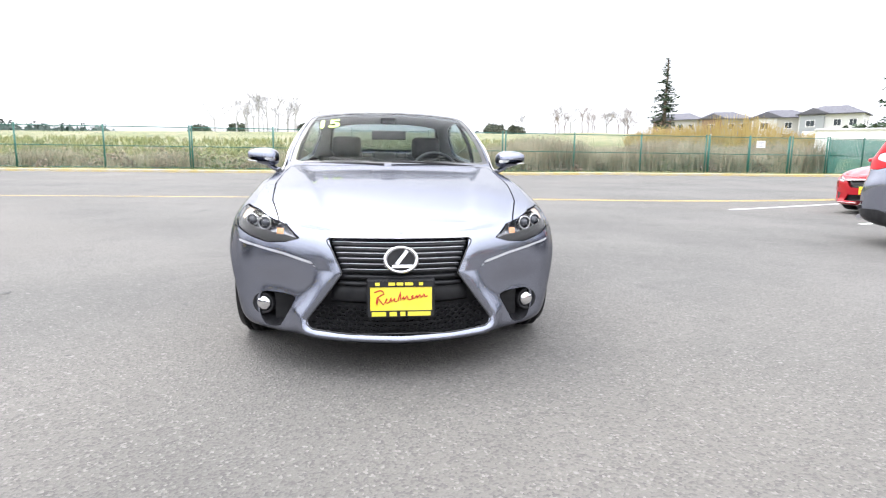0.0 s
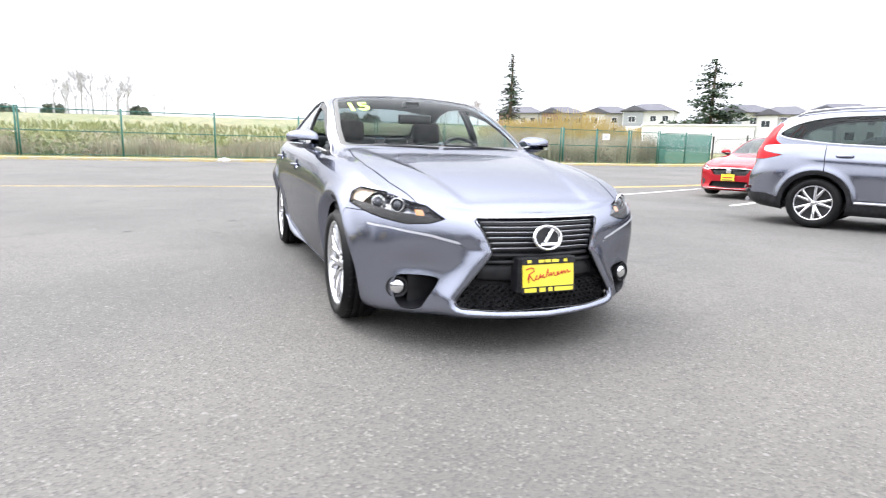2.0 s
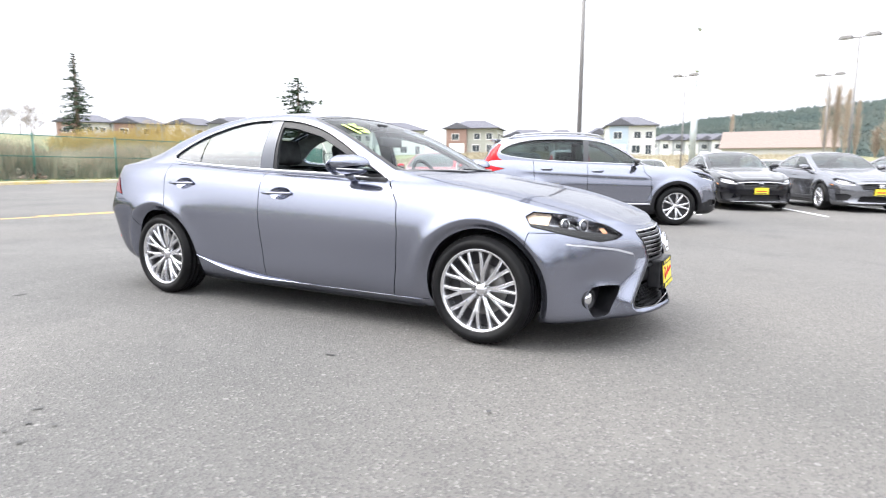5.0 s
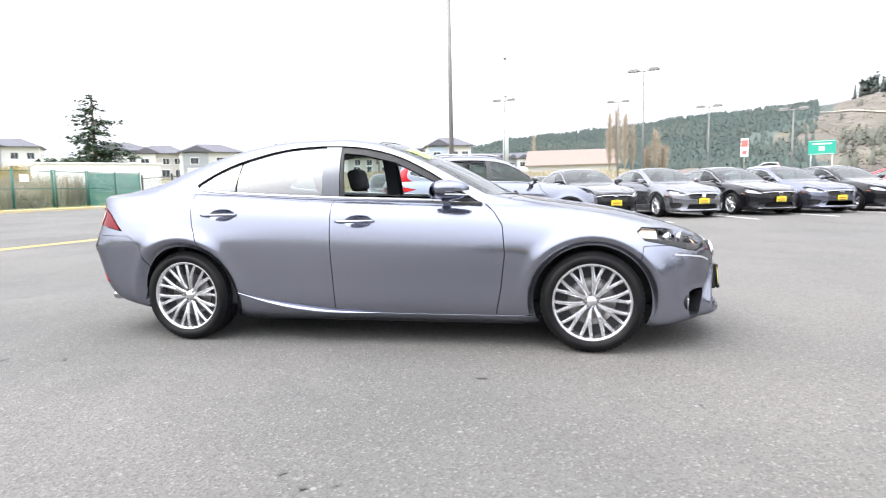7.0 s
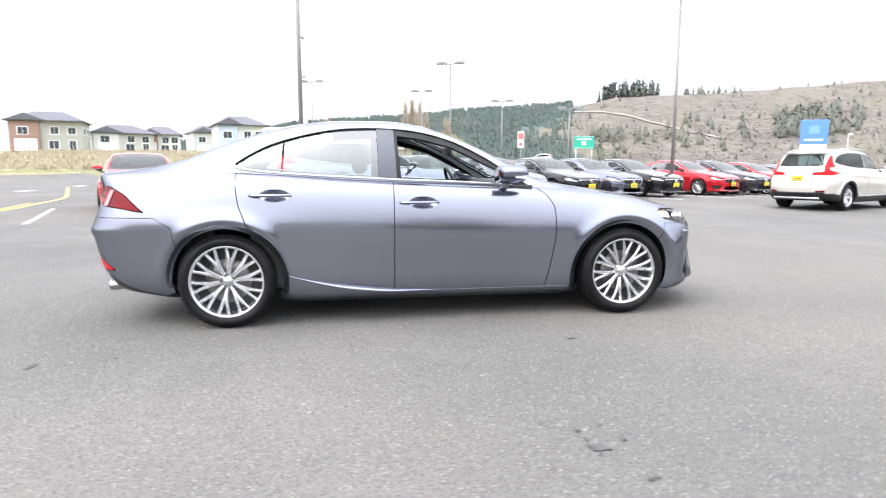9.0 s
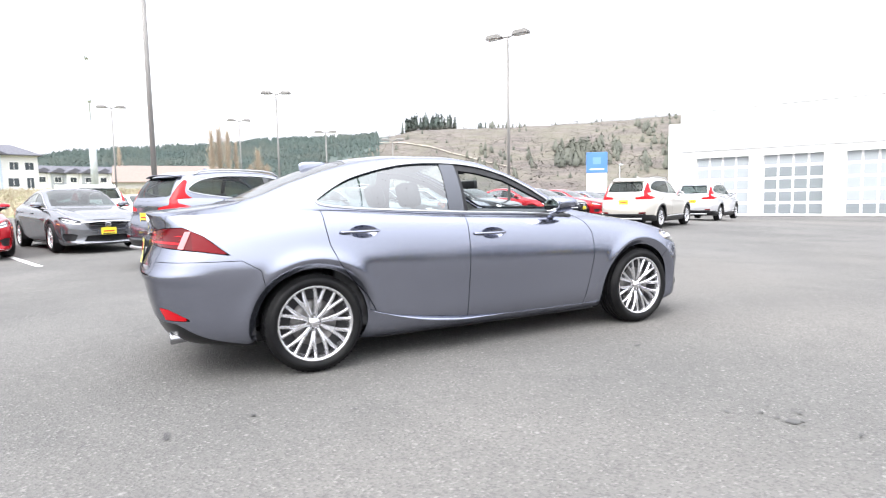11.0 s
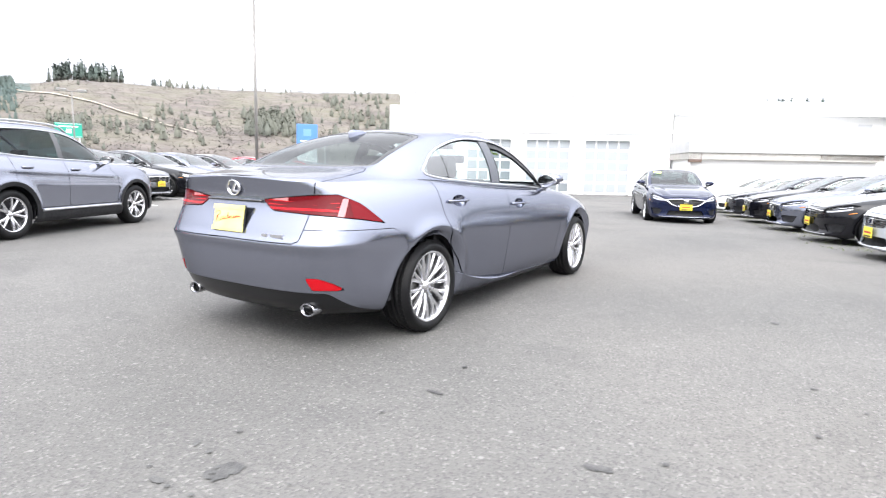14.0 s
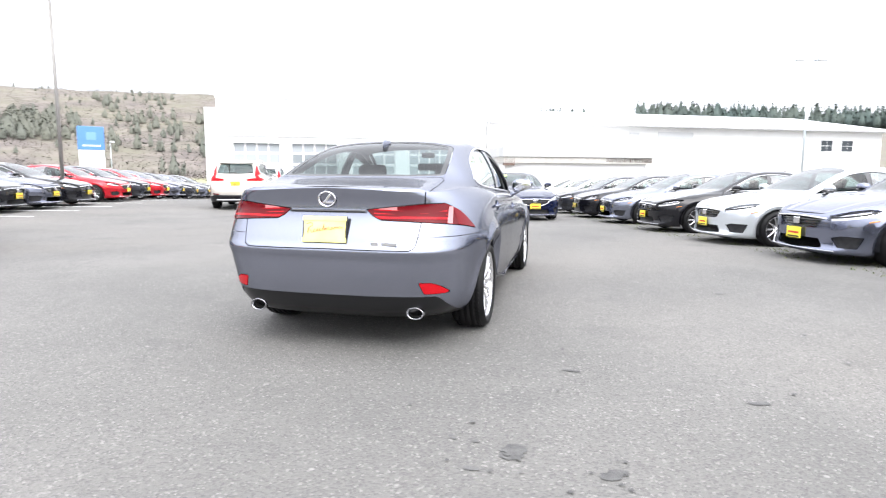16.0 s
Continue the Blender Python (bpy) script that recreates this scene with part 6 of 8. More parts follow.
# tail lamps and reflectors
tail_f = inside_of(at_z([(0.86, 1.915, 0.782), (0.845, 1.985, 0.826), (0.80, 2.09, 0.900), (0.72, 2.18, 0.950), (0.60, 2.25, 0.945), (0.40, 2.30, 0.926), (0.262, 2.30, 0.910), (0.295, 2.30, 0.872), (0.335, 2.30, 0.846), (0.52, 2.28, 0.838), (0.70, 2.20, 0.824), (0.79, 2.09, 0.808)]))
tail_in, rest = rest.cut_out(uz(tail_f), 0.005)
refl_f = inside_of(at_z([(0.585, 2.27, 0.466), (0.65, 2.23, 0.464), (0.70, 2.20, 0.44), (0.742, 2.15, 0.402), (0.742, 2.15, 0.393), (0.612, 2.26, 0.393)]))
refl_in, rest = rest.cut_out(uz(refl_f), 0.004)
# sills, doors, bumpers, boot lid
sill_y = ((-1.2, 0.222), (-0.3, 0.222), (0.25, 0.228), (0.55, 0.256), (0.8, 0.30), (0.98, 0.35), (1.1, 0.40), (1.2, 0.46))
sill_f = lambda s: np.where(np.abs(s.v[:, 1]) < 1.25, curve1(sill_y, s.v[:, 1]) - s.v[:, 2], -1.0)
sill_in, rest = rest.cut_out(sill_f, 0.003)
diff_f = lambda s: np.where((s.v[:, 1] > 1.5), 0.374 - 0.30 * rise(np.abs(s.v[:, 0]), 0.66, 0.87) - s.v[:, 2], -1.0)
diff_in, rest = rest.cut_out(diff_f, 0.003)
fdoor_f = inside_of([(-0.70, 1.05), (-0.71, 0.955), (-0.80, 0.885), (-0.855, 0.80), (-0.868, 0.62), (-0.84, 0.40), (-0.79, 0.15), (0.284, 0.15), (0.284, 1.05)])
fdoor_in, rest = rest.cut_out(yz(fdoor_f), 0.006)
rdoor_f = inside_of([(0.284, 1.1), (0.284, 0.15), (0.98, 0.15), (0.995, 0.36), (1.05, 0.47), (1.15, 0.58), (1.25, 0.70), (1.30, 0.82), (1.318, 0.93), (1.33, 1.1)])
rdoor_in, rest = rest.cut_out(yz(rdoor_f), 0.006)
cups = [(0.085, 0.835), (1.07, 0.888)]
cup_f = lambda y0, z0: (lambda s: 1 - np.sqrt(((s.v[:, 1] - y0) / 0.098) ** 2 + ((s.v[:, 2] - z0) / 0.042) ** 2))
_, fdoor_in = fdoor_in.cut_out(cup_f(*cups[0]), 0.0)
_, rdoor_in = rdoor_in.cut_out(cup_f(*cups[1]), 0.0)
boot_f = inside_of([(-0.1, 0.672), (0.30, 0.668), (0.53, 0.668), (0.565, 0.685), (0.575, 0.74), (0.585, 0.82), (0.60, 0.90), (0.615, 1.2), (-0.1, 1.2)])
boot_in, rest = rest.cut_out(lambda s: np.where(s.v[:, 1] > 1.9, boot_f(s.v[:, 0], s.v[:, 2]), -1.0), 0.006)
fb_f = lambda s: np.minimum(-1.70 - s.v[:, 1] + 0.18 * (0.68 - s.v[:, 2]), 0.667 + 0.06 * rise(-s.v[:, 1], 1.9, 2.1) - s.v[:, 2])
fb_in, rest = rest.cut_out(fb_f, 0.004)
rb_f = lambda s: np.minimum(s.v[:, 1] - 1.70 - 0.2 * (s.v[:, 2] - 0.55), 0.748 - 0.62 * (1.83 - s.v[:, 1]) * (s.v[:, 1] < 1.83) - s.v[:, 2])
rb_in, rest = rest.cut_out(rb_f, 0.004)
quarter = rest.clip(lambda s: s.v[:, 1] - 0.3)
fender = rest.clip(lambda s: 0.3 - s.v[:, 1])

whole(hero, "front_bumper", fb_in, grey_paint, 0.03)
whole(hero, "rear_bumper", rb_in, grey_paint, 0.03)
half_pair(hero, "fender", fender, grey_paint, 0.03)
half_pair(hero, "quarter_panel", quarter, grey_paint, 0.03)
front_doors = half_pair(hero, "front_door", fdoor_in, grey_paint, 0.03)
rear_doors = half_pair(hero, "rear_door", rdoor_in, grey_paint, 0.03)
half_pair(hero, "side_sill", sill_in.moved(-0.004), grey_paint, 0.04, "tucked grey side sill")
for sgn in (1, -1):
    yy = np.linspace(-1.04, 1.03, 40)
    edge = [p[0] for p in side_skin.at([1, 2], [(y, float(curve1(sill_y, [y])[0]) - 0.004) for y in yy])]
    part("sill_blade", sweep([(p + np.array([0.004, 0, 0])) * np.array([sgn, 1, 1]) for p in edge], [0.003 + 0.034 * float(rise(y, -0.1, 0.5) * (1 - rise(y, 0.55, 1.05))) for y in yy], 8, flat=0.42, up=(0.35 * sgn, 0, 1.0)), grey_paint, hero, "flared grey blade along the sill")
whole(hero, "rear_diffuser", diff_in.moved(-0.006), valance_black, 0.03, "black lower rear valance")

# ---- top: hood, roof, glass, boot deck ----
t_rest = top
hood_f = inside_of([(-0.1, -2.6), (0.46, -2.6), (0.58, -2.02), (0.655, -1.75), (0.69, -1.4), (0.69, -1.1), (0.672, -0.88), (0.4, -0.915), (-0.1, -0.935)])
hood_in, t_rest = t_rest.cut_out(xy(hood_f), 0.007)
wind_f = inside_of([(-0.1, -0.865), (0.35, -0.85), (0.64, -0.80), (0.698, -0.74), (0.688, -0.55), (0.652, -0.30), (0.612, -0.04), (0.575, 0.02), (0.35, 0.045), (-0.1, 0.055)])
wind_in, t_rest = t_rest.cut_out(xy(wind_f), 0.004)
back_f = inside_of([(-0.1, 1.03), (0.35, 1.035), (0.50, 1.06), (0.535, 1.12), (0.575, 1.40), (0.60, 1.68), (0.58, 1.735), (0.35, 1.76), (-0.1, 1.765)])
back_in, t_rest = t_rest.cut_out(lambda s: np.where(s.v[:, 1] > 0.8, back_f(s.v[:, 0], s.v[:, 1]), -1.0), 0.004)
deck_f = inside_of([(-0.1, 1.80), (0.40, 1.795), (0.60, 1.77), (0.625, 1.82), (0.625, 2.0), (0.63, 2.6), (-0.1, 2.6)])
deck_in, t_rest = t_rest.cut_out(lambda s: np.where(s.v[:, 1] > 1.5, deck_f(s.v[:, 0], s.v[:, 1]), -1.0), 0.006)
dlo_pts = [(-0.74, 0.922), (-0.62, 0.998), (-0.47, 1.092), (-0.33, 1.175), (-0.13, 1.268), (0.11, 1.330), (0.36, 1.352), (0.60, 1.348), (0.81, 1.318), (1.04, 1.258), (1.18, 1.200), (1.32, 1.115), (1.338, 1.088), (1.28, 1.062), (1.0, 1.032), (0.3, 0.992), (-0.37, 0.962)]
dlo_f = inside_of(dlo_pts)
side_zone = lambda f: (lambda s: np.where(s.q[:, 1] < 0.62, f(s.v[:, 1], s.v[:, 2]), -1.0))
dlo_in, t_rest = t_rest.cut_out(side_zone(dlo_f), 0.002)
hood = whole(hero, "hood", hood_in, grey_paint, 0.025)
whole(hero, "boot_lid", deck_in.joined(boot_in), grey_paint, 0.025)
whole(hero, "roof", t_rest, grey_paint, 0.03)
wind = whole(hero, "windshield", wind_in.moved(-0.004), screen_glass, 0.006)
whole(hero, "rear_window", back_in.moved(-0.004), rear_glass, 0.006)
# side glazing: front pane is lowered on the right-hand side (x < 0)
pil_f = inside_of([(0.382, 0.9), (0.388, 1.4), (0.272, 1.4), (0.250, 0.9)])
pillar_in, panes = dlo_in.cut_out(yz(pil_f), 0.002)
rear_pane = panes.clip(lambda s: s.v[:, 1] - 0.33)
front_pane = panes.clip(lambda s: 0.33 - s.v[:, 1])
quarter_glass = rear_pane.clip(lambda s: s.v[:, 1] - 1.035 + 0.05 * (s.v[:, 2] - 1.1))
rear_pane = rear_pane.clip(lambda s: 1.022 - 0.05 * (s.v[:, 2] - 1.1) - s.v[:, 1])
half_pair(hero, "pillar_cover", pillar_in.moved(-0.004), pillar_black, 0.01, "satin dark grey door pillar cover")
half_pair(hero, "rear_side_window", rear_pane.moved(-0.012), tint_glass, 0.004)
half_pair(hero, "quarter_window", quarter_glass.moved(-0.012), tint_glass, 0.004)
inner = front_pane.clip(yz(inside_of([(-0.66, 0.975), (-0.45, 1.065), (-0.13, 1.222), (0.10, 1.28), (0.25, 1.298), (0.222, 0.98), (-0.37, 0.968)])))
_, frame_band = front_pane.cut_out(yz(inside_of([(-0.66, 0.975), (-0.45, 1.065), (-0.13, 1.222), (0.10, 1.28), (0.25, 1.298), (0.222, 0.98), (-0.37, 0.968)])), 0.0)
half_pair(hero, "window_seal", frame_band.moved(-0.008), black_plastic, 0.02, "black rubber window seal")
part("front_side_window", inner.moved(-0.012).rimmed(0.004).mesh("front_side_window", glass), None, hero)
tri_pane = inner.clip(lambda s: -0.50 - s.v[:, 1])
part("corner_window", tri_pane.mirrored().moved(-0.012).rimmed(0.004).mesh("corner_window", glass), None, hero)
# dark gasket round the fixed glass
for name, sh, f in (("windshield_border", wind_in, wind_f), ("rear_window_border", back_in, back_f)):
    band = sh.clip(lambda s, f=f: 0.035 - f(s.v[:, 0], s.v[:, 1]))
    whole(hero, name, band.moved(-0.002), valance_black, 0.003, "black ceramic edge of the glass")
# chrome line round the side windows
for sgn in (1, -1):
    line = spline(dlo_pts + [dlo_pts[0]], 5)
    pts = top.clip(lambda s: s.v[:, 0] - 0.45).at([1, 2], line)
    up = [p[1] * np.array([sgn, 1, 1]) for p in pts]
    part("window_trim", sweep([(p[0] + p[1] * 0.001) * np.array([sgn, 1, 1]) for p in pts], 0.009, 6, True, 0.5, up), satin, hero, "bright window surround")

# ---- under-skin: dark shell, wheel houses, floor ----
liner = skirt.clip(lambda s: s.v[:, 2] - 0.2)
for wy in (-AXLE, AXLE):
    liner = liner.clip(lambda s: np.where(s.v[:, 0] > 0.4, np.hypot(s.v[:, 1] - wy, s.v[:, 2] - HUB) - 0.39, 1.0))
liner = liner.clip(lambda s: -np.minimum(-1.45 - s.v[:, 1], 0.79 - s.v[:, 2]))
liner = liner.clip(lambda s: -np.minimum(s.v[:, 1] - 1.75, 1.0 - s.v[:, 2]))
whole(hero, "inner_shell", liner.moved(-0.045), black_plastic, 0.0)
t_in = top.clip(lambda s: np.minimum.reduce([-hood_f(s.v[:, 0], s.v[:, 1]), -wind_f(s.v[:, 0], s.v[:, 1]), -np.where(s.v[:, 1] > 0.8, back_f(s.v[:, 0], s.v[:, 1]), -1.0), -np.where(s.q[:, 1] < 0.62, dlo_f(s.v[:, 1], s.v[:, 2]), -1.0)]) - 0.004)
whole(hero, "headliner", t_in.moved(-0.03), cabin_grey, 0.0, "grey cabin lining")
whole(hero, "engine_cover", hood_in.moved(-0.04), black_plastic, 0.0)
part("floor_pan", box(-0.60, 0.60, -1.85, 1.85, 0.19, 0.26), black_plastic, hero)
part("underbody_tray", box(-0.76, 0.76, -0.98, 0.98, 0.150, 0.185, bevel=0.01), black_plastic, hero)
part("underbody_tray", box(-0.58, 0.58, -2.02, -1.0, 0.165, 0.188, bevel=0.01), black_plastic, hero)
for w, y0, z1 in ((0.62, -1.98, 0.62), (0.72, -0.86, 0.93), (0.70, 1.50, 1.04)):
    part("bulkhead", box(-w, w, y0, y0 + 0.06, 0.2, z1), black_plastic, hero)
for wy in (-AXLE, AXLE):
    for sgn in (-1, 1):
        bm = bmesh.new()
        prev = None
        for i in range(19):
            a = math.pi * (-0.03 + 1.06 * i / 18)
            ring = [bm.verts.new((sgn * x, wy + r * math.cos(a), HUB + r * math.sin(a))) for x, r in ((0.80, 0.362), (0.795, 0.385), (0.58, 0.385), (0.56, 0.1))]
            if prev:
                for k in range(3):
                    bm.faces.new((prev[k], prev[k + 1], ring[k + 1], ring[k]))
            prev = ring
        part("wheel_liner", bm, black_plastic, hero)
spk = [(math.tau * i / 10 + 0.157, (0.012, 0.148), 0.025, 0.021, True) for i in range(10)]
for wy in (-AXLE, AXLE):
    for sgn in (-1, 1):
        wheel(hero, sgn * 0.760, wy, 0.3175, sgn, 0.3175, 0.236, 0.225, spk, split=0.22)

# ---- front details ----
def front_pt(x, z, out=0.0):
    (p, n), = front_skin.at([0, 2], [(abs(x), z)])
    q = p + n / np.linalg.norm(n) * out
    return np.array([math.copysign(q[0], x) if x else 0.0, q[1], q[2]])


part("grille_back", grille_in.both().moved(-0.075).mesh("grille_back", black_plastic), None, hero)
upper_w = lambda z: 0.268 + (z - 0.49) * 0.36
for i, z in enumerate(np.linspace(0.502, 0.632, 6)):
    w = upper_w(z)
    part("grille_bar", sweep([front_pt(x, z, -0.018) for x in np.linspace(-w, w, 25)], 0.0095, 6, flat=0.75), black_plastic, hero, "black grille slat")
    part("slat_edge", sweep([front_pt(x, z + 0.009, -0.011) for x in np.linspace(-w, w, 25)], 0.0024, 5), satin, hero, "thin silver slat edge")
for i, z in enumerate((0.474, 0.440)):
    w = 0.272 + (0.47 - z) * 0.62
    part("grille_bar", sweep([front_pt(x, z, -0.02) for x in np.linspace(-w, w, 25)], 0.012, 6, flat=0.9), black_plastic, hero)
part("grille_panel", sweep([front_pt(x, 0.385, -0.045) for x in np.linspace(-0.325, 0.325, 21)], 0.048, 8, flat=0.35, up=(0, 1, 0)), black_plastic, hero, "smooth black panel behind the plate")
bm = bmesh.new()
cell = 0.025
for r in range(-1, 9):
    for c in range(-16, 17):
        cx, cz = (c + 0.5 * (r % 2)) * cell * 1.5, 0.222 + r * cell * 0.62
        if grille_f(np.array([abs(cx)]), np.array([cz]))[0] < 0.012 or cz > 0.325:
            continue
        o = front_pt(cx, cz, -0.03)
        rings = []
        for rad, dy in ((0.018, 0.0), (0.0145, 0.0), (0.0145, 0.02)):
            rings.append([bm.verts.new((o[0] + rad * math.cos(math.tau * k / 6) * 0.98, o[1] + dy, o[2] + rad * 0.72 * math.sin(math.tau * k / 6))) for k in range(6)])
        for k in range(6):
            j = (k + 1) % 6
            bm.faces.new((rings[0][k], rings[0][j], rings[1][j], rings[1][k]))
            bm.faces.new((rings[1][k], rings[1][j], rings[2][j], rings[2][k]))
part("grille_mesh", bm, black_plastic, hero, "honeycomb lower grille")
half = [p for p in spline(grille_line[1:-1], 4)]
edge = [front_pt(p[0], p[1], 0.002) for p in half]
edge = edge + [e * np.array([-1, 1, 1]) for e in edge[::-1]]
part("grille_surround", sweep(edge, 0.0035, 8, True, 0.8, (0, -1, 0)), gloss_black, hero, "thin dark spindle grille surround")
part("grille_top_bar", sweep([front_pt(x, 0.653, 0.001) for x in np.linspace(-0.335, 0.335, 25)], 0.006, 8, flat=0.8), chrome, hero, "chrome bar along the top of the grille")
eo = front_pt(0, 0.56, 0.012)
bm = lathe([(0.0, 0.070), (0.008, 0.076), (0.012, 0.084), (0.008, 0.092), (0.0, 0.094)], 40, "Z")
bmesh.ops.transform(bm, matrix=Matrix.Translation(eo) @ Matrix.Rotation(radians(78), 4, "X") @ Matrix.Diagonal((0.88, 0.68, 1, 1)), verts=bm.verts)
emblem = part("emblem", bm, chrome, hero, "oval chrome emblem")
bm = bmesh.new()
em = Matrix.Translation(eo + np.array([0, -0.004, 0])) @ Matrix.Rotation(radians(-12), 4, "X")
box_into(bm, -0.012, 0.006, -0.006, 0.004, -0.03, 0.052, bevel=0.002, m=em @ Matrix.Rotation(radians(38), 4, "Y"))
box_into(bm, -0.042, 0.058, -0.006, 0.004, -0.038, -0.022, bevel=0.002, m=em)
part("emblem_stroke", bm, chrome, emblem)
part("emblem_back", lathe([(-0.004, 0.0), (-0.004, 0.072)], 30, "Z"), black_plastic, emblem).matrix_local = Matrix.Translation(eo) @ Matrix.Rotation(radians(78), 4, "X") @ Matrix.Diagonal((0.88, 0.68, 1, 1))
fp = front_pt(0, 0.40)
dealer_plate(hero, Matrix.Translation((0.0, fp[1] - 0.028, 0.385)) @ Matrix.Rotation(radians(-6), 4, "X") @ Matrix.Scale(0.94, 4))
part("plate_bracket", box(-0.16, 0.16, fp[1] - 0.018, fp[1] + 0.06, 0.295, 0.47, bevel=0.01), black_plastic, hero)

lamp_dark = vary(mat("chromed_lamp_housing", (0.2, 0.2, 0.21), 0.22, 0.9), (0.10, 0.10, 0.11), (0.38, 0.38, 0.40), 25)
projector_glass = mat("projector_glass", (0.06, 0.065, 0.08), 0.06, 0.2, Coat_Weight=1.0)
strip_white = mat("clear_strip_lens", (0.6, 0.6, 0.63), 0.25, 0.3)
pale_amber = mat("pale_amber_lens", (0.78, 0.6, 0.45), 0.2)
# lamps
for sgn, mir in ((1, False), (-1, True)):
    pick = (lambda s: s.mirrored()) if mir else (lambda s: s)
    hl = part("headlight", pick(lamp_in).moved(-0.002).mesh("headlight", lens_glass), None, hero, "clear headlight lens over twin projectors")
    low_line = lambda s: s.v[:, 2] - 0.668 - 0.30 * (np.abs(s.v[:, 0]) - 0.66) - 0.03 * rise(-s.v[:, 1], 1.95, 2.1)
    part("reflector", pick(lamp_in.clip(low_line).moved(-0.05)).mesh("reflector", lamp_dark), None, hl, "chrome inner reflector")
    part("bezel", pick(lamp_in.clip(lambda s: -low_line(s)).moved(-0.018)).rimmed(0.04).mesh("bezel", black_ink), None, hl, "black lamp bezel")
    part("housing_wall", pick(lamp_in.moved(-0.004).rimmed(0.05).clip(lambda s: 1e-6 - s.q[:, 0])).mesh("housing_wall", lamp_dark), None, hl)
    for x, y, z, r in ((0.748, -1.865, 0.708, 0.029), (0.672, -1.945, 0.700, 0.031)):
        d = Vector((sgn * 0.35, -0.94, 0.05)).normalized()
        bm = lathe([(-0.03, r * 0.8), (0.0, r * 1.16), (0.006, r * 1.12), (0.004, r * 0.98)], 28, "Z")
        m4 = Matrix.Translation((sgn * (x - 0.008), y + 0.006, z)) @ d.to_track_quat("Z", "Y").to_matrix().to_4x4()
        bmesh.ops.transform(bm, matrix=m4, verts=bm.verts)
        ring = part("projector_ring", bm, chrome, hl)
        bm = bmesh.new()
        bmesh.ops.create_uvsphere(bm, u_segments=18, v_segments=10, radius=r * 0.85)
        for f in bm.faces:
            f.smooth = True
        bmesh.ops.transform(bm, matrix=m4 @ Matrix.Translation((0, 0, -0.012)), verts=bm.verts)
        part("projector_lens", bm, projector_glass, ring)
    inner_tip = lamp_in.clip(lambda s: 0.602 - np.abs(s.v[:, 0])).clip(lambda s: s.v[:, 2] - 0.664).clip(lambda s: np.abs(s.v[:, 0]) - 0.566).clip(lambda s: 0.694 - s.v[:, 2])
    part("turn_signal", pick(inner_tip).moved(-0.016).mesh("turn_signal", amber), None, hl)
    back_tip = lamp_in.clip(lambda s: s.v[:, 1] + 1.79).clip(lambda s: s.v[:, 2] - 0.715)
    part("side_marker", pick(back_tip).moved(-0.02).mesh("side_marker", pale_amber), None, hl)
    st = part("light_strip", pick(strip_in.moved(0.002)).rimmed(0.01).mesh("light_strip", strip_white), None, hero, "slim white running-light strip")
    fg = part("fog_pocket", pick(fog_in.moved(-0.15)).mesh("fog_pocket", black_ink), None, hero, "black fog-lamp pocket")
    wall = fog_in.rimmed(0.15).clip(lambda s: 1e-6 - s.q[:, 0])
    part("pocket_wall", pick(wall).mesh("pocket_wall", black_plastic), None, fg)
    fm = Matrix.Translation((sgn * 0.678, -1.99, 0.300)) @ Vector((sgn * 0.30, -0.95, 0)).to_track_quat("Z", "Y").to_matrix().to_4x4()
    bm = lathe([(-0.05, 0.056), (0.0, 0.056), (0.004, 0.052), (-0.006, 0.042)], 28, "Z")
    bmesh.ops.transform(bm, matrix=fm, verts=bm.verts)
    fl = part("fog_lamp", bm, black_plastic, fg)
    bm = bmesh.new()
    bmesh.ops.create_uvsphere(bm, u_segments=20, v_segments=10, radius=0.040)
    for v in bm.verts:
        v.co.z *= 0.45
    for f in bm.faces:
        f.smooth = True
    bmesh.ops.transform(bm, matrix=fm @ Matrix.Translation((0, 0, -0.008)), verts=bm.verts)
    part("fog_lens", bm, chrome, fl)
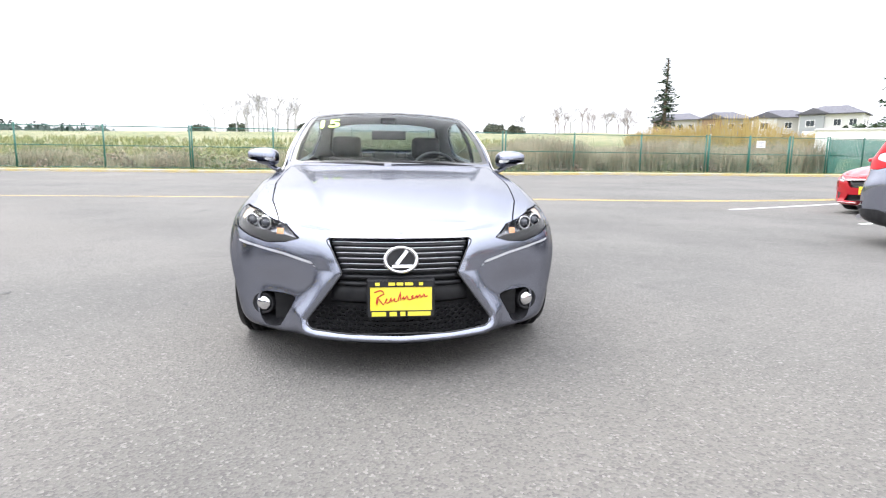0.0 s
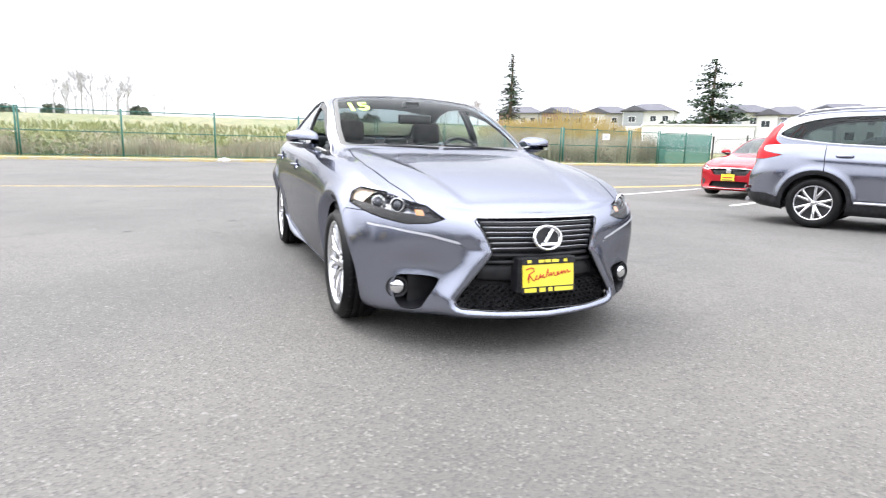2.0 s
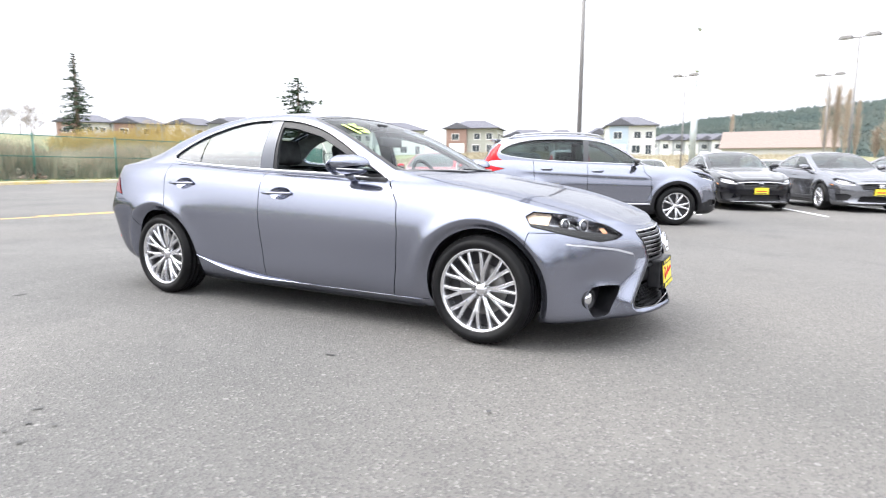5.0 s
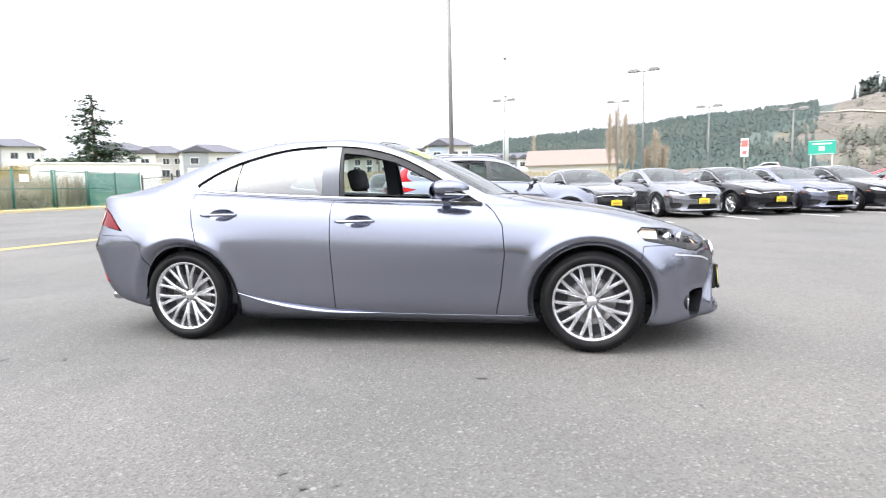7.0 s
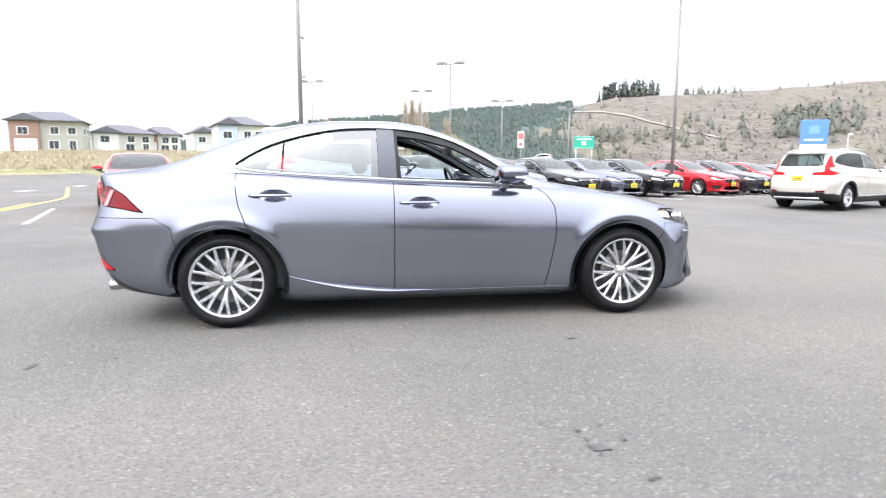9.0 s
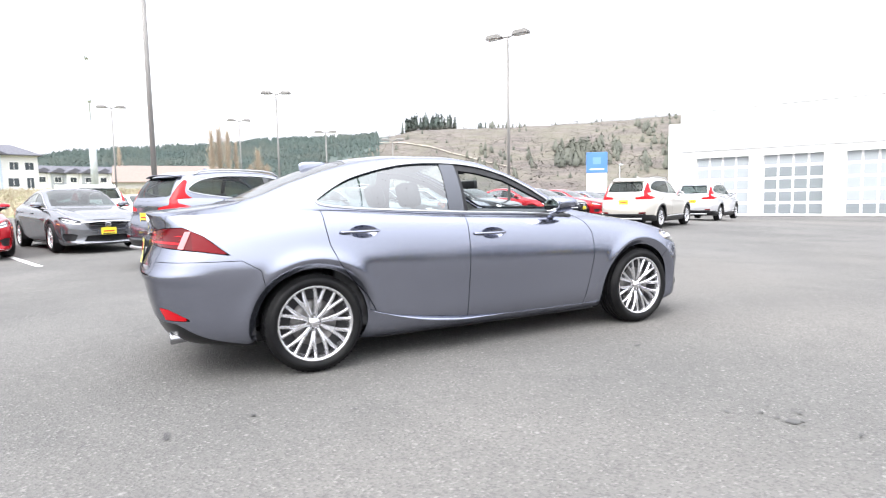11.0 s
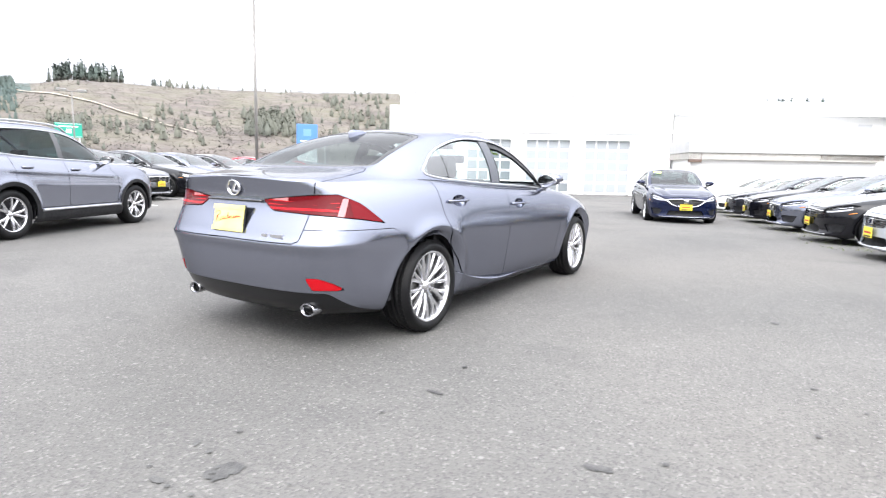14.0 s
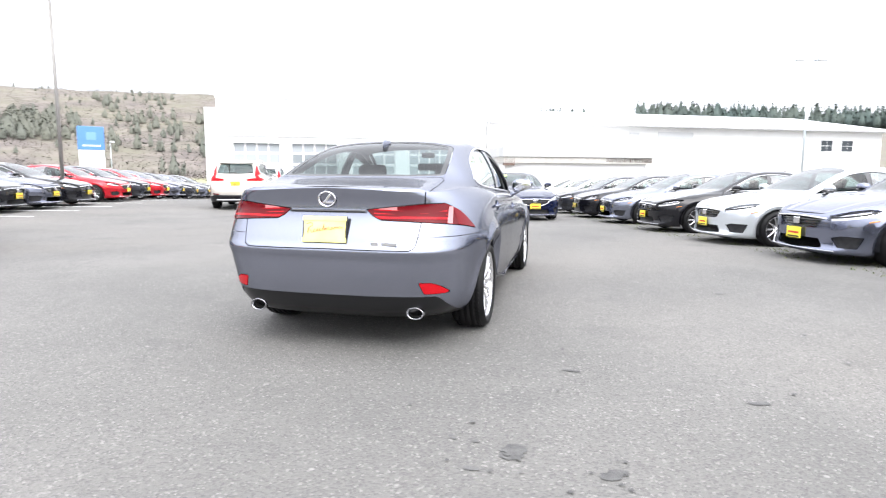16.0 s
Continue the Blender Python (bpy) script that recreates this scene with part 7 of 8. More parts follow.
# ---- rear details ----
tip_steel = mat("polished_exhaust_steel", (0.42, 0.42, 0.44), 0.16, 1.0)
pink_lens = mat("pale_pink_lens", (0.52, 0.20, 0.21), 0.12, 0.0, Coat_Weight=0.6)
for sgn, mir in ((1, False), (-1, True)):
    pick = (lambda s: s.mirrored()) if mir else (lambda s: s)
    tl = part("tail_light", pick(tail_in).moved(0.004).rimmed(0.03).mesh("tail_light", red_lens), None, hero, "red L-shaped tail lamp")
    z_line = lambda s: s.v[:, 2]
    for zz, hw in ((0.850, 0.007), (0.874, 0.004), (0.895, 0.004)):
        band = tail_in.clip(lambda s: hw - np.abs(s.v[:, 2] - zz - 0.012 * rise(s.v[:, 1], 2.0, 2.3))).clip(lambda s: s.v[:, 1] - 2.14).clip(lambda s: s.v[:, 0] - 0.30)
        part("light_bar", pick(band).moved(0.0065).mesh("light_bar", red_bright), None, tl)
    flank = tail_in.clip(lambda s: 2.09 - s.v[:, 1]).clip(lambda s: s.v[:, 2] - 0.785).clip(lambda s: 0.905 - s.v[:, 2] - 0.5 * (2.0 - s.v[:, 1]))
    part("flank_lens", pick(flank).moved(0.0062).mesh("flank_lens", flank_red), None, tl)
    inner_w = tail_in.clip(lambda s: 0.011 - np.abs(s.v[:, 2] - 0.918)).clip(lambda s: 0.44 - s.v[:, 0]).clip(lambda s: s.v[:, 0] - 0.33)
    part("reversing_lamp", pick(inner_w).moved(0.006).mesh("reversing_lamp", pink_lens), None, tl)
    side_w = tail_in.clip(lambda s: 0.015 - np.abs(s.v[:, 1] - 2.13 + 0.45 * (s.v[:, 2] - 0.87))).clip(lambda s: s.v[:, 0] - 0.6).clip(lambda s: 0.925 - s.v[:, 2])
    part("side_lamp", pick(side_w).moved(0.009).mesh("side_lamp", pink_lens), None, tl)
    part("rear_reflector", pick(refl_in).moved(0.003).rimmed(0.02).mesh("rear_reflector", red_bright), None, hero, "red corner reflector")
    bm = lathe([(-0.12, 0.042), (0.0, 0.050), (0.007, 0.048), (0.004, 0.041), (-0.02, 0.038)], 28, "Z")
    bmesh.ops.transform(bm, matrix=Matrix.Translation((sgn * 0.540, 2.225, 0.264)) @ Matrix.Rotation(radians(-92), 4, "X") @ Matrix.Diagonal((1.16, 0.8, 1, 1)), verts=bm.verts)
    xt = part("exhaust_tip", bm, tip_steel, hero, "oval chrome exhaust tip")
    bm = lathe([(-0.09, 0.0), (-0.09, 0.036), (-0.02, 0.038)], 24, "Z")
    bmesh.ops.transform(bm, matrix=Matrix.Translation((sgn * 0.540, 2.225, 0.264)) @ Matrix.Rotation(radians(-92), 4, "X") @ Matrix.Diagonal((1.16, 0.8, 1, 1)), verts=bm.verts)
    part("bore", bm, black_ink, xt)


def rear_pt(x, z, out=0.0):
    (p, n), = rear_skin.at([0, 2], [(abs(x), z)])
    q = p + n / np.linalg.norm(n) * out
    return np.array([math.copysign(q[0], x) if x else 0.0, q[1], q[2]])


rp = rear_pt(0, 0.79)
tilt = radians(9)
dealer_plate(hero, Matrix.Translation((0, rp[1] + 0.020, 0.79)) @ Matrix.Rotation(math.pi, 4, "Z") @ Matrix.Rotation(-tilt, 4, "X") @ Matrix.Scale(0.9, 4), "pale yellow dealer plate with red script bars", pale_plate)
part("boot_trim", sweep([rear_pt(x, 0.897, 0.008) for x in np.linspace(-0.25, 0.25, 15)], 0.013, 8, flat=0.7), gloss_black, hero, "dark trim strip over the plate")
ro = rear_pt(0, 0.972, 0.006)
m4 = Matrix.Translation(ro) @ Matrix.Rotation(radians(-96), 4, "X") @ Matrix.Diagonal((0.66, 0.54, 1, 1))
bm = lathe([(0.0, 0.070), (0.008, 0.076), (0.012, 0.084), (0.008, 0.092), (0.0, 0.094)], 40, "Z")
bmesh.ops.transform(bm, matrix=m4, verts=bm.verts)
emb2 = part("emblem", bm, chrome, hero, "oval chrome emblem on the boot lid")
bm = bmesh.new()
box_into(bm, -0.01, 0.006, -0.003, 0.006, -0.024, 0.036, bevel=0.002, m=Matrix.Translation(ro) @ Matrix.Rotation(radians(-38), 4, "Y"))
box_into(bm, -0.042, 0.03, -0.003, 0.006, -0.028, -0.016, bevel=0.002, m=Matrix.Translation(ro))
part("emblem_stroke", bm, chrome, emb2)
bm = bmesh.new()
for x0, x1 in ((0.30, 0.345), (0.365, 0.46)):
    o = [rear_pt(-x, 0.705, 0.003) for x in (x0, x1)]
    box_into(bm, -x1, -x0, min(o[0][1], o[1][1]) - 0.004, max(o[0][1], o[1][1]) + 0.001, 0.696, 0.713)
part("badge_bars", bm, satin, hero, "small chrome badge bars")
bm = sweep([rear_pt(x, 0.30, -0.05) for x in np.linspace(-0.5, 0.5, 9)], 0.03, 8)
part("valance_rib", bm, black_plastic, hero)
# roof fin
bm = bmesh.new()
prev = None
for t in np.linspace(0, 1, 9):
    y = 1.06 + 0.20 * t
    zt = float(curve1(SEDAN["top"], [y])[0])
    h = 0.062 * (0.1 + 0.9 * t ** 0.8) * (1 if t < 0.9 else 0.8)
    w = 0.008 * (0.35 + math.sin(math.pi * t) * 0.65)
    ring = [bm.verts.new((w * c * (1 - 0.75 * k), y, zt - 0.012 + h * k + 0.008)) for c, k in ((-1, 0), (-0.8, 0.5), (-0.3, 1), (0.3, 1), (0.8, 0.5), (1, 0))]
    if prev:
        for i in range(5):
            bm.faces.new((prev[i], prev[i + 1], ring[i + 1], ring[i]))
    prev = ring
bmesh.ops.recalc_face_normals(bm, faces=bm.faces)
part("roof_fin", bm, grey_paint, hero, smooth=True)

# ---- sides: handles, mirrors ----
for sgn, doors in ((1, (front_doors[0], rear_doors[0])), (-1, (front_doors[1], rear_doors[1]))):
    for door, (y, z) in zip(doors, ((0.105, 0.835), (1.09, 0.888))):
        (p, n), = side_skin.at([1, 2], [(y, z)])
        y0, z0 = y - 0.02, z
        bowl = side_skin.clip(lambda s: 0.12 - np.hypot(s.v[:, 1] - y0, s.v[:, 2] - z0))
        cols, rows_ = 32, 7
        rim = [q[0] for q in bowl.at([1, 2], [(y0 + 0.098 * math.cos(math.tau * k / cols), z0 + 0.042 * math.sin(math.tau * k / cols)) for k in range(cols)])]
        mid = bowl.at([1, 2], [(y0, z0)])[0][0]
        bm = bmesh.new()
        rings = []
        for g in range(rows_):
            w = g / (rows_ - 1)
            rings.append([bm.verts.new(((sgn * (q[0] * (1 - w) + mid[0] * w - 0.042 * math.sin(w * math.pi / 2) - 0.0005)), q[1] * (1 - w) + mid[1] * w, q[2] * (1 - w) + mid[2] * w)) for q in rim])
        for r0, r1 in zip(rings, rings[1:]):
            for k in range(cols):
                bm.faces.new((r0[k], r0[(k + 1) % cols], r1[(k + 1) % cols], r1[k])).smooth = True
        bmesh.ops.recalc_face_normals(bm, faces=bm.faces)
        part("handle_cup", bm, grey_paint, door, "hollow behind the pull handle")
        bar = [(sgn * (p[0] + dx), y + dy, z + 0.002) for dy, dx in ((0.135, 0.002), (0.115, 0.018), (0.06, 0.027), (0.0, 0.030), (-0.06, 0.028), (-0.105, 0.016), (-0.12, 0.002))]
        part("handle", sweep(spline(bar, 4), 0.0125, 8, flat=0.8), grey_paint, door, "body-coloured pull handle")
    mirror_housing(hero, sgn, 0.915, -0.50, 1.020, grey_paint, 0.97, 2.0)

# ---- cabin ----
for sgn in (-1, 1):
    seat(hero, sgn * 0.36, 0.06, 0.33)
part("rear_bench", pad(-0.62, 0.62, 0.95, 1.25, 0.30, 0.52, 0.07), cabin_black, hero)
part("rear_backrest", pad(-0.60, 0.60, -0.08, 0.09, 0, 0.56, 0.07, m=Matrix.Translation((0, 1.26, 0.45)) @ Matrix.Rotation(radians(-24), 4, "X")), cabin_black, hero)
for x in (-0.36, 0, 0.36):
    part("rear_headrest", pad(x - 0.13, x + 0.13, 1.42, 1.53, 0.93, 1.09, 0.045), cabin_black, hero)
part("parcel_shelf", pad(-0.60, 0.60, 1.42, 1.72, 0.98, 1.03, 0.02), cabin_black, hero)
part("dashboard", sweep([(x, -0.62 - 0.10 * (1 - (x / 0.7) ** 2), 0.90) for x in np.linspace(-0.68, 0.68, 17)], 0.16, 12, flat=0.5), cabin_black, hero)
part("centre_console", pad(-0.12, 0.12, -0.55, 0.45, 0.24, 0.60, 0.04), cabin_black, hero)
for sgn in (-1, 1):
    part("door_card", pad(sgn * 0.76 - 0.03, sgn * 0.76 + 0.03, -0.72, 1.25, 0.25, 0.95, 0.02), cabin_black, hero)
sw = empty("steering_wheel")
sw.parent = hero
sw.matrix_local = pose(0.36, -0.34, 0.90, 66, 0, 0)
ringp = [(0.185 * math.cos(a), 0.185 * math.sin(a), 0) for a in np.linspace(0, math.tau, 33)[:-1]]
part("steering_rim", sweep(ringp, 0.015, 8, True), cabin_black, sw)
part("spoke_bar", pad(-0.17, 0.17, -0.03, 0.03, -0.02, 0.01, 0.008), cabin_black, sw)
part("airbag", pad(-0.08, 0.08, -0.075, 0.065, -0.02, 0.03, 0.02), cabin_black, sw)
rm = part("rear_view_mirror", pad(-0.135, 0.135, -0.02, 0.02, -0.036, 0.036, 0.015), black_plastic, hero)
rm.location = (0, -0.22, 1.205)
part("sensor_pod", pad(-0.06, 0.06, -0.05, 0.05, -0.03, 0.02, 0.015), black_plastic, hero).location = (0, -0.11, 1.325)
# wipers and cowl
part("cowl", sweep([(x, -0.885 + 0.07 * (x / 0.62) ** 2, 0.972 - 0.03 * (x / 0.62) ** 2) for x in np.linspace(-0.62, 0.62, 21)], 0.035, 8, flat=0.25), black_plastic, hero)
for a, b in (((-0.05, -0.895, 0.985), (-0.60, -0.80, 0.985)), ((0.58, -0.85, 0.975), (0.0, -0.865, 1.003))):
    part("wiper", sweep([np.array(a) * (1 - t) + np.array(b) * t + np.array([0, 0, 0.006 * math.sin(math.pi * t)]) for t in np.linspace(0, 1, 9)], 0.007, 6), black_plastic, hero)
# year figures on the windshield
cu = bpy.data.curves.new("year_sticker", "FONT")
cu.body, cu.size, cu.extrude, cu.align_x = "15", 0.185, 0.001, "CENTER"
cu.offset = 0.006
tmp = bpy.data.objects.new("tmp", cu)
scene.collection.objects.link(tmp)
bpy.context.view_layer.update()
sme = bpy.data.meshes.new_from_object(tmp.evaluated_get(bpy.context.evaluated_depsgraph_get()))
bpy.data.objects.remove(tmp)
sme.materials.clear()
sme.materials.append(lime_sticker)
stk = part("year_sticker", sme, None, hero, "lime green figures stuck on the glass")
sheet = wind_in.clip(lambda q: q.v[:, 1] + 0.45)
for v in sme.vertices:
    x, y = -0.465 + v.co.x, -0.315 + v.co.y * 1.15
    (p, n), = sheet.at([0, 1], [(abs(x), y)])
    v.co = (x, y, p[2] + 0.004 + v.co.z)
tagged(hero, "grey metallic sport sedan with its front window lowered", "car")


# ---- the other cars of the lot ----
def lot_paint_mat():
    m = mat("lot_car_paint", (0.5, 0.5, 0.5), 0.12, 0.45, Coat_Weight=0.6, Coat_Roughness=0.03, Specular_IOR_Level=0.3, Specular_Tint=(0.45, 0.45, 0.47, 1))
    nt, b = nodes_of(m)
    info = nt.nodes.new("ShaderNodeObjectInfo")
    nt.links.new(info.outputs["Color"], b.inputs["Base Color"])
    nt.links.new(info.outputs["Alpha"], b.inputs["Metallic"])
    return m


lot_paint = lot_paint_mat()
amber_bright = mat("amber_marker", (0.75, 0.22, 0.02), 0.2, 0.0, Coat_Weight=1.0)
lot_glass = glass_mat("lot_car_glass", (0.26, 0.33, 0.325), 0.0, 0.07, 4.5)


def warped(base, sy, sz, axle, **more):
    k = dict(base)
    k["outline"] = [(x, y * sy) for x, y in base["outline"]]
    k["shoulder"] = [(x, y * sy, z * sz) for x, y, z in base["shoulder"]]
    for key in ("top", "rail_z"):
        k[key] = [(y * sy, z * sz) for y, z in base[key]]
    k["rail_x"] = [(y * sy, x) for y, x in base["rail_x"]]
    k["axles"] = (-axle, axle)
    k["sy"], k["sz"] = sy, sz
    k.update(more)
    return k


SUV = dict(
    outline=[(0, -2.25), (0.22, -2.25), (0.47, -2.21), (0.69, -2.10), (0.82, -1.94), (0.885, -1.66), (0.912, -1.35), (0.912, -0.95), (0.915, -0.5), (0.918, 0), (0.918, 0.5), (0.918, 1.0), (0.92, 1.38), (0.91, 1.78), (0.85, 2.10), (0.71, 2.25), (0.44, 2.31), (0.2, 2.325), (0, 2.325)],
    shoulder=[(0, -2.12, 0.885), (0.22, -2.12, 0.885), (0.45, -2.09, 0.89), (0.63, -2.0, 0.92), (0.73, -1.85, 0.96), (0.775, -1.62, 1.005), (0.78, -1.35, 1.04), (0.785, -0.95, 1.065), (0.80, -0.5, 1.08), (0.808, 0, 1.095), (0.81, 0.5, 1.11), (0.805, 1.0, 1.135), (0.795, 1.4, 1.16), (0.775, 1.78, 1.175), (0.735, 2.02, 1.165), (0.65, 2.15, 1.14), (0.42, 2.205, 1.13), (0.2, 2.22, 1.13), (0, 2.222, 1.13)],
    levels=[(0.0, 0.92, 0.12, -0.17, 0.0), (0.04, 0.97, 0.05, -0.06, 0.0), (0.14, 0.98, 0.03, -0.01, 0.0), (0.30, 0.982, 0.02, 0.0, 0.0), (0.44, 0.988, 0.01, 0.0, 0.0), (0.58, 1.0, 0.01, -0.02, 0.0), (0.68, 1.0, 0.02, -0.06, 0.06), (0.80, 0.995, 0.02, -0.07, 0.16), (0.91, 0.985, 0.01, -0.05, 0.40), (0.965, 0.98, 0.0, -0.03, 0.72), (1.0, 1.0, 0, 0, 1.0)],
    bottom=0.215, tail_up=0.06, arch=0.405, axles=(-1.33, 1.33), hub_z=0.35, flare=0.02, bulge=0.03,
    creases=((-1.0, 1.6, 0.86, 0.98, 0.014, 0.05),),
    top=((-2.3, 0.885), (-2.12, 0.89), (-2.0, 0.94), (-1.7, 1.01), (-1.3, 1.06), (-0.98, 1.095), (-0.8, 1.16), (-0.5, 1.37), (-0.25, 1.52), (0.0, 1.61), (0.3, 1.66), (0.8, 1.68), (1.3, 1.665), (1.7, 1.62), (1.93, 1.56), (2.04, 1.42), (2.14, 1.24), (2.222, 1.135)),
    rail_z=((-2.3, 0.88), (-1.7, 0.985), (-1.2, 1.04), (-0.9, 1.075), (-0.7, 1.15), (-0.4, 1.355), (-0.15, 1.5), (0.1, 1.585), (0.4, 1.62), (1.0, 1.625), (1.5, 1.595), (1.82, 1.53), (2.0, 1.39), (2.1, 1.25), (2.222, 1.13)),
    rail_x=((-2.3, 0.42), (-1.9, 0.56), (-1.2, 0.66), (-0.9, 0.71), (-0.5, 0.68), (0.0, 0.635), (0.5, 0.62), (1.2, 0.62), (1.8, 0.615), (2.222, 0.58)),
)


def lot_car(name, k, kind, label, spokes, tyre_r, rim_r, dense=1.0):
    """A parked car: panels, glass, lamps, grille, wheels, plate. kind: sedan or suv."""
    suv = kind == "suv"
    sy, sz = k.get("sy", 1.0), k.get("sz", 1.0)
    th = empty(name)
    skirt, top, along = body_charts(k, int(150 * dense), int(34 * dense), int(30 * dense))
    A, hz = k["axles"][1], k["hub_z"]
    P = lambda pts: [(along(x, y * sy), z * sz) for x, y, z in pts]
    rest = skirt
    for wy in k["axles"]:
        rest = rest.clip(lambda s: np.where(s.v[:, 0] > 0.4, np.hypot(s.v[:, 1] - wy, s.v[:, 2] - hz) - k["arch"], 1.0))
    front = lambda f: (lambda s: np.where(s.v[:, 1] < -1.5, f(s.v[:, 0], s.v[:, 2]), -1.0))
    uzf = lambda pts: (lambda s, f=inside_of(P(pts)): f(s.q[:, 0], s.v[:, 2]))
    if suv:
        g_f = inside_of([(-0.05, 0.845), (0.50, 0.845), (0.47, 0.74), (0.36, 0.645), (-0.05, 0.63)])
        i_f = inside_of([(-0.05, 0.46), (0.52, 0.46), (0.58, 0.34), (-0.05, 0.31)])
        lamp = [(0.83, -1.62, 0.985), (0.76, -1.80, 0.955), (0.66, -1.98, 0.90), (0.50, -2.12, 0.845), (0.60, -2.08, 0.80), (0.74, -1.96, 0.82), (0.83, -1.78, 0.88)]
        tail = [(0.90, 1.80, 1.015), (0.87, 2.0, 1.05), (0.80, 2.10, 1.085), (0.745, 2.13, 1.3), (0.66, 2.2, 1.3), (0.66, 2.22, 1.06), (0.40, 2.3, 1.02), (0.36, 2.3, 0.96), (0.66, 2.24, 0.955), (0.85, 2.08, 0.955)]
        fog = [(0.82, -1.93, 0.47), (0.66, -2.11, 0.48), (0.62, -2.13, 0.38), (0.80, -1.97, 0.36)]
    else:
        g_f = inside_of([(-0.05, 0.655 * sz), (0.46, 0.645 * sz), (0.42, 0.58 * sz), (0.36, 0.50 * sz), (-0.05, 0.49 * sz)])
        i_f = inside_of([(-0.05, 0.36 * sz), (0.40, 0.36 * sz), (0.47, 0.24 * sz), (-0.05, 0.215 * sz)])
        lamp = [(0.80, -1.70, 0.755), (0.765, -1.78, 0.768), (0.68, -1.95, 0.735), (0.52, -2.10, 0.672), (0.50, -2.12, 0.60), (0.66, -2.02, 0.625), (0.78, -1.86, 0.665)]
        tail = [(0.865, 1.83, 0.79), (0.845, 1.95, 0.90), (0.80, 2.08, 0.945), (0.60, 2.25, 0.955), (0.34, 2.30, 0.93), (0.34, 2.30, 0.86), (0.60, 2.26, 0.82), (0.79, 2.09, 0.79)]
        fog = [(0.82, -1.90, 0.40), (0.66, -2.09, 0.41), (0.56, -2.15, 0.38), (0.64, -2.11, 0.26), (0.80, -1.95, 0.25)]
    g_in, rest = rest.cut_out(front(g_f), 0.002)
    i_in, rest = rest.cut_out(front(i_f), 0.002)
    l_in, rest = rest.cut_out(uzf(lamp), 0.005)
    t_in, rest = rest.cut_out(uzf(tail), 0.005)
    f_in, rest = rest.cut_out(uzf(fog), 0.003)
    clad = None
    if suv:
        def clad_f(s):
            r = np.minimum.reduce([np.hypot(s.v[:, 1] - wy, s.v[:, 2] - hz) for wy in k["axles"]])
            low = 0.40 + 0.06 * rise(np.abs(s.v[:, 1]), 1.7, 2.0) - s.v[:, 2]
            return np.maximum(low, np.where(s.v[:, 0] > 0.5, k["arch"] + 0.055 - r, -1.0))
        clad, rest = rest.cut_out(clad_f, 0.003)
    z_low = 0.42 if suv else 0.235
    d1 = inside_of([(-0.72 * sy, 1.3), (-0.74 * sy, 0.96 * sz), (-0.86 * sy, 0.86 * sz), (-0.87 * sy, 0.5), (-0.80 * sy, z_low), (0.28 * sy, z_low), (0.28 * sy, 1.3)])
    d2 = inside_of([(0.28 * sy, 1.3), (0.28 * sy, z_low), (0.92 * sy, z_low), (0.99 * sy, 0.42 * sz), (1.14 * sy, 0.62 * sz), (1.24 * sy, 0.8 * sz), (1.27 * sy, 1.3)])
    d1_in, rest = rest.cut_out(lambda s: d1(s.v[:, 1], s.v[:, 2]), 0.009)
    d2_in, rest = rest.cut_out(lambda s: d2(s.v[:, 1], s.v[:, 2]), 0.009)
    whole(th, "body", rest, lot_paint, 0.03)
    doors1, doors2 = half_pair(th, "front_door", d1_in, lot_paint, 0.03), half_pair(th, "rear_door", d2_in, lot_paint, 0.03)
    tr = top
    if suv:
        w_pts = [(-0.1, -0.93), (0.35, -0.91), (0.64, -0.85), (0.69, -0.78), (0.665, -0.5), (0.62, -0.2), (0.585, -0.03), (-0.1, 0.03)]
        d_pts = [(-0.78, 1.085), (-0.6, 1.205), (-0.4, 1.335), (-0.18, 1.445), (0.1, 1.525), (0.5, 1.56), (1.0, 1.56), (1.35, 1.535), (1.65, 1.465), (1.84, 1.36), (1.87, 1.30), (1.70, 1.245), (1.2, 1.18), (0.5, 1.14), (-0.3, 1.115)]
        b_f = lambda s: np.where(s.v[:, 1] > 1.85, inside_of([(-0.1, 1.53), (0.44, 1.52), (0.52, 1.48), (0.585, 1.22), (0.5, 1.20), (-0.1, 1.19)])(s.v[:, 0], s.v[:, 2]), -1.0)
        hood_pts = [(-0.1, -2.6), (0.50, -2.6), (0.60, -1.95), (0.69, -1.6), (0.715, -1.2), (0.70, -0.96), (-0.1, -1.02)]
    else:
        w_pts = [(x, y * sy) for x, y in ((-0.1, -0.865), (0.35, -0.85), (0.62, -0.80), (0.672, -0.74), (0.618, -0.30), (0.578, -0.04), (0.35, 0.045), (-0.1, 0.055))]
        d_pts = [(y * sy, z * sz) for y, z in ((-0.72, 0.93), (-0.47, 1.075), (-0.13, 1.245), (0.11, 1.305), (0.36, 1.327), (0.60, 1.322), (0.81, 1.293), (1.04, 1.238), (1.32, 1.105), (1.40, 1.075), (1.0, 1.032), (0.3, 0.992), (-0.37, 0.962))]
        bb = inside_of([(x, y * sy) for x, y in ((-0.1, 1.03), (0.35, 1.035), (0.50, 1.06), (0.575, 1.40), (0.60, 1.68), (0.35, 1.76), (-0.1, 1.765))])
        b_f = lambda s: np.where(s.v[:, 1] > 0.8, bb(s.v[:, 0], s.v[:, 1]), -1.0)
        hood_pts = [(x, y * sy) for x, y in ((-0.1, -2.6), (0.46, -2.6), (0.58, -2.02), (0.655, -1.75), (0.69, -1.4), (0.672, -0.88), (-0.1, -0.935))]
    h_in, tr = tr.cut_out(lambda s, f=inside_of(hood_pts): f(s.v[:, 0], s.v[:, 1]), 0.009)
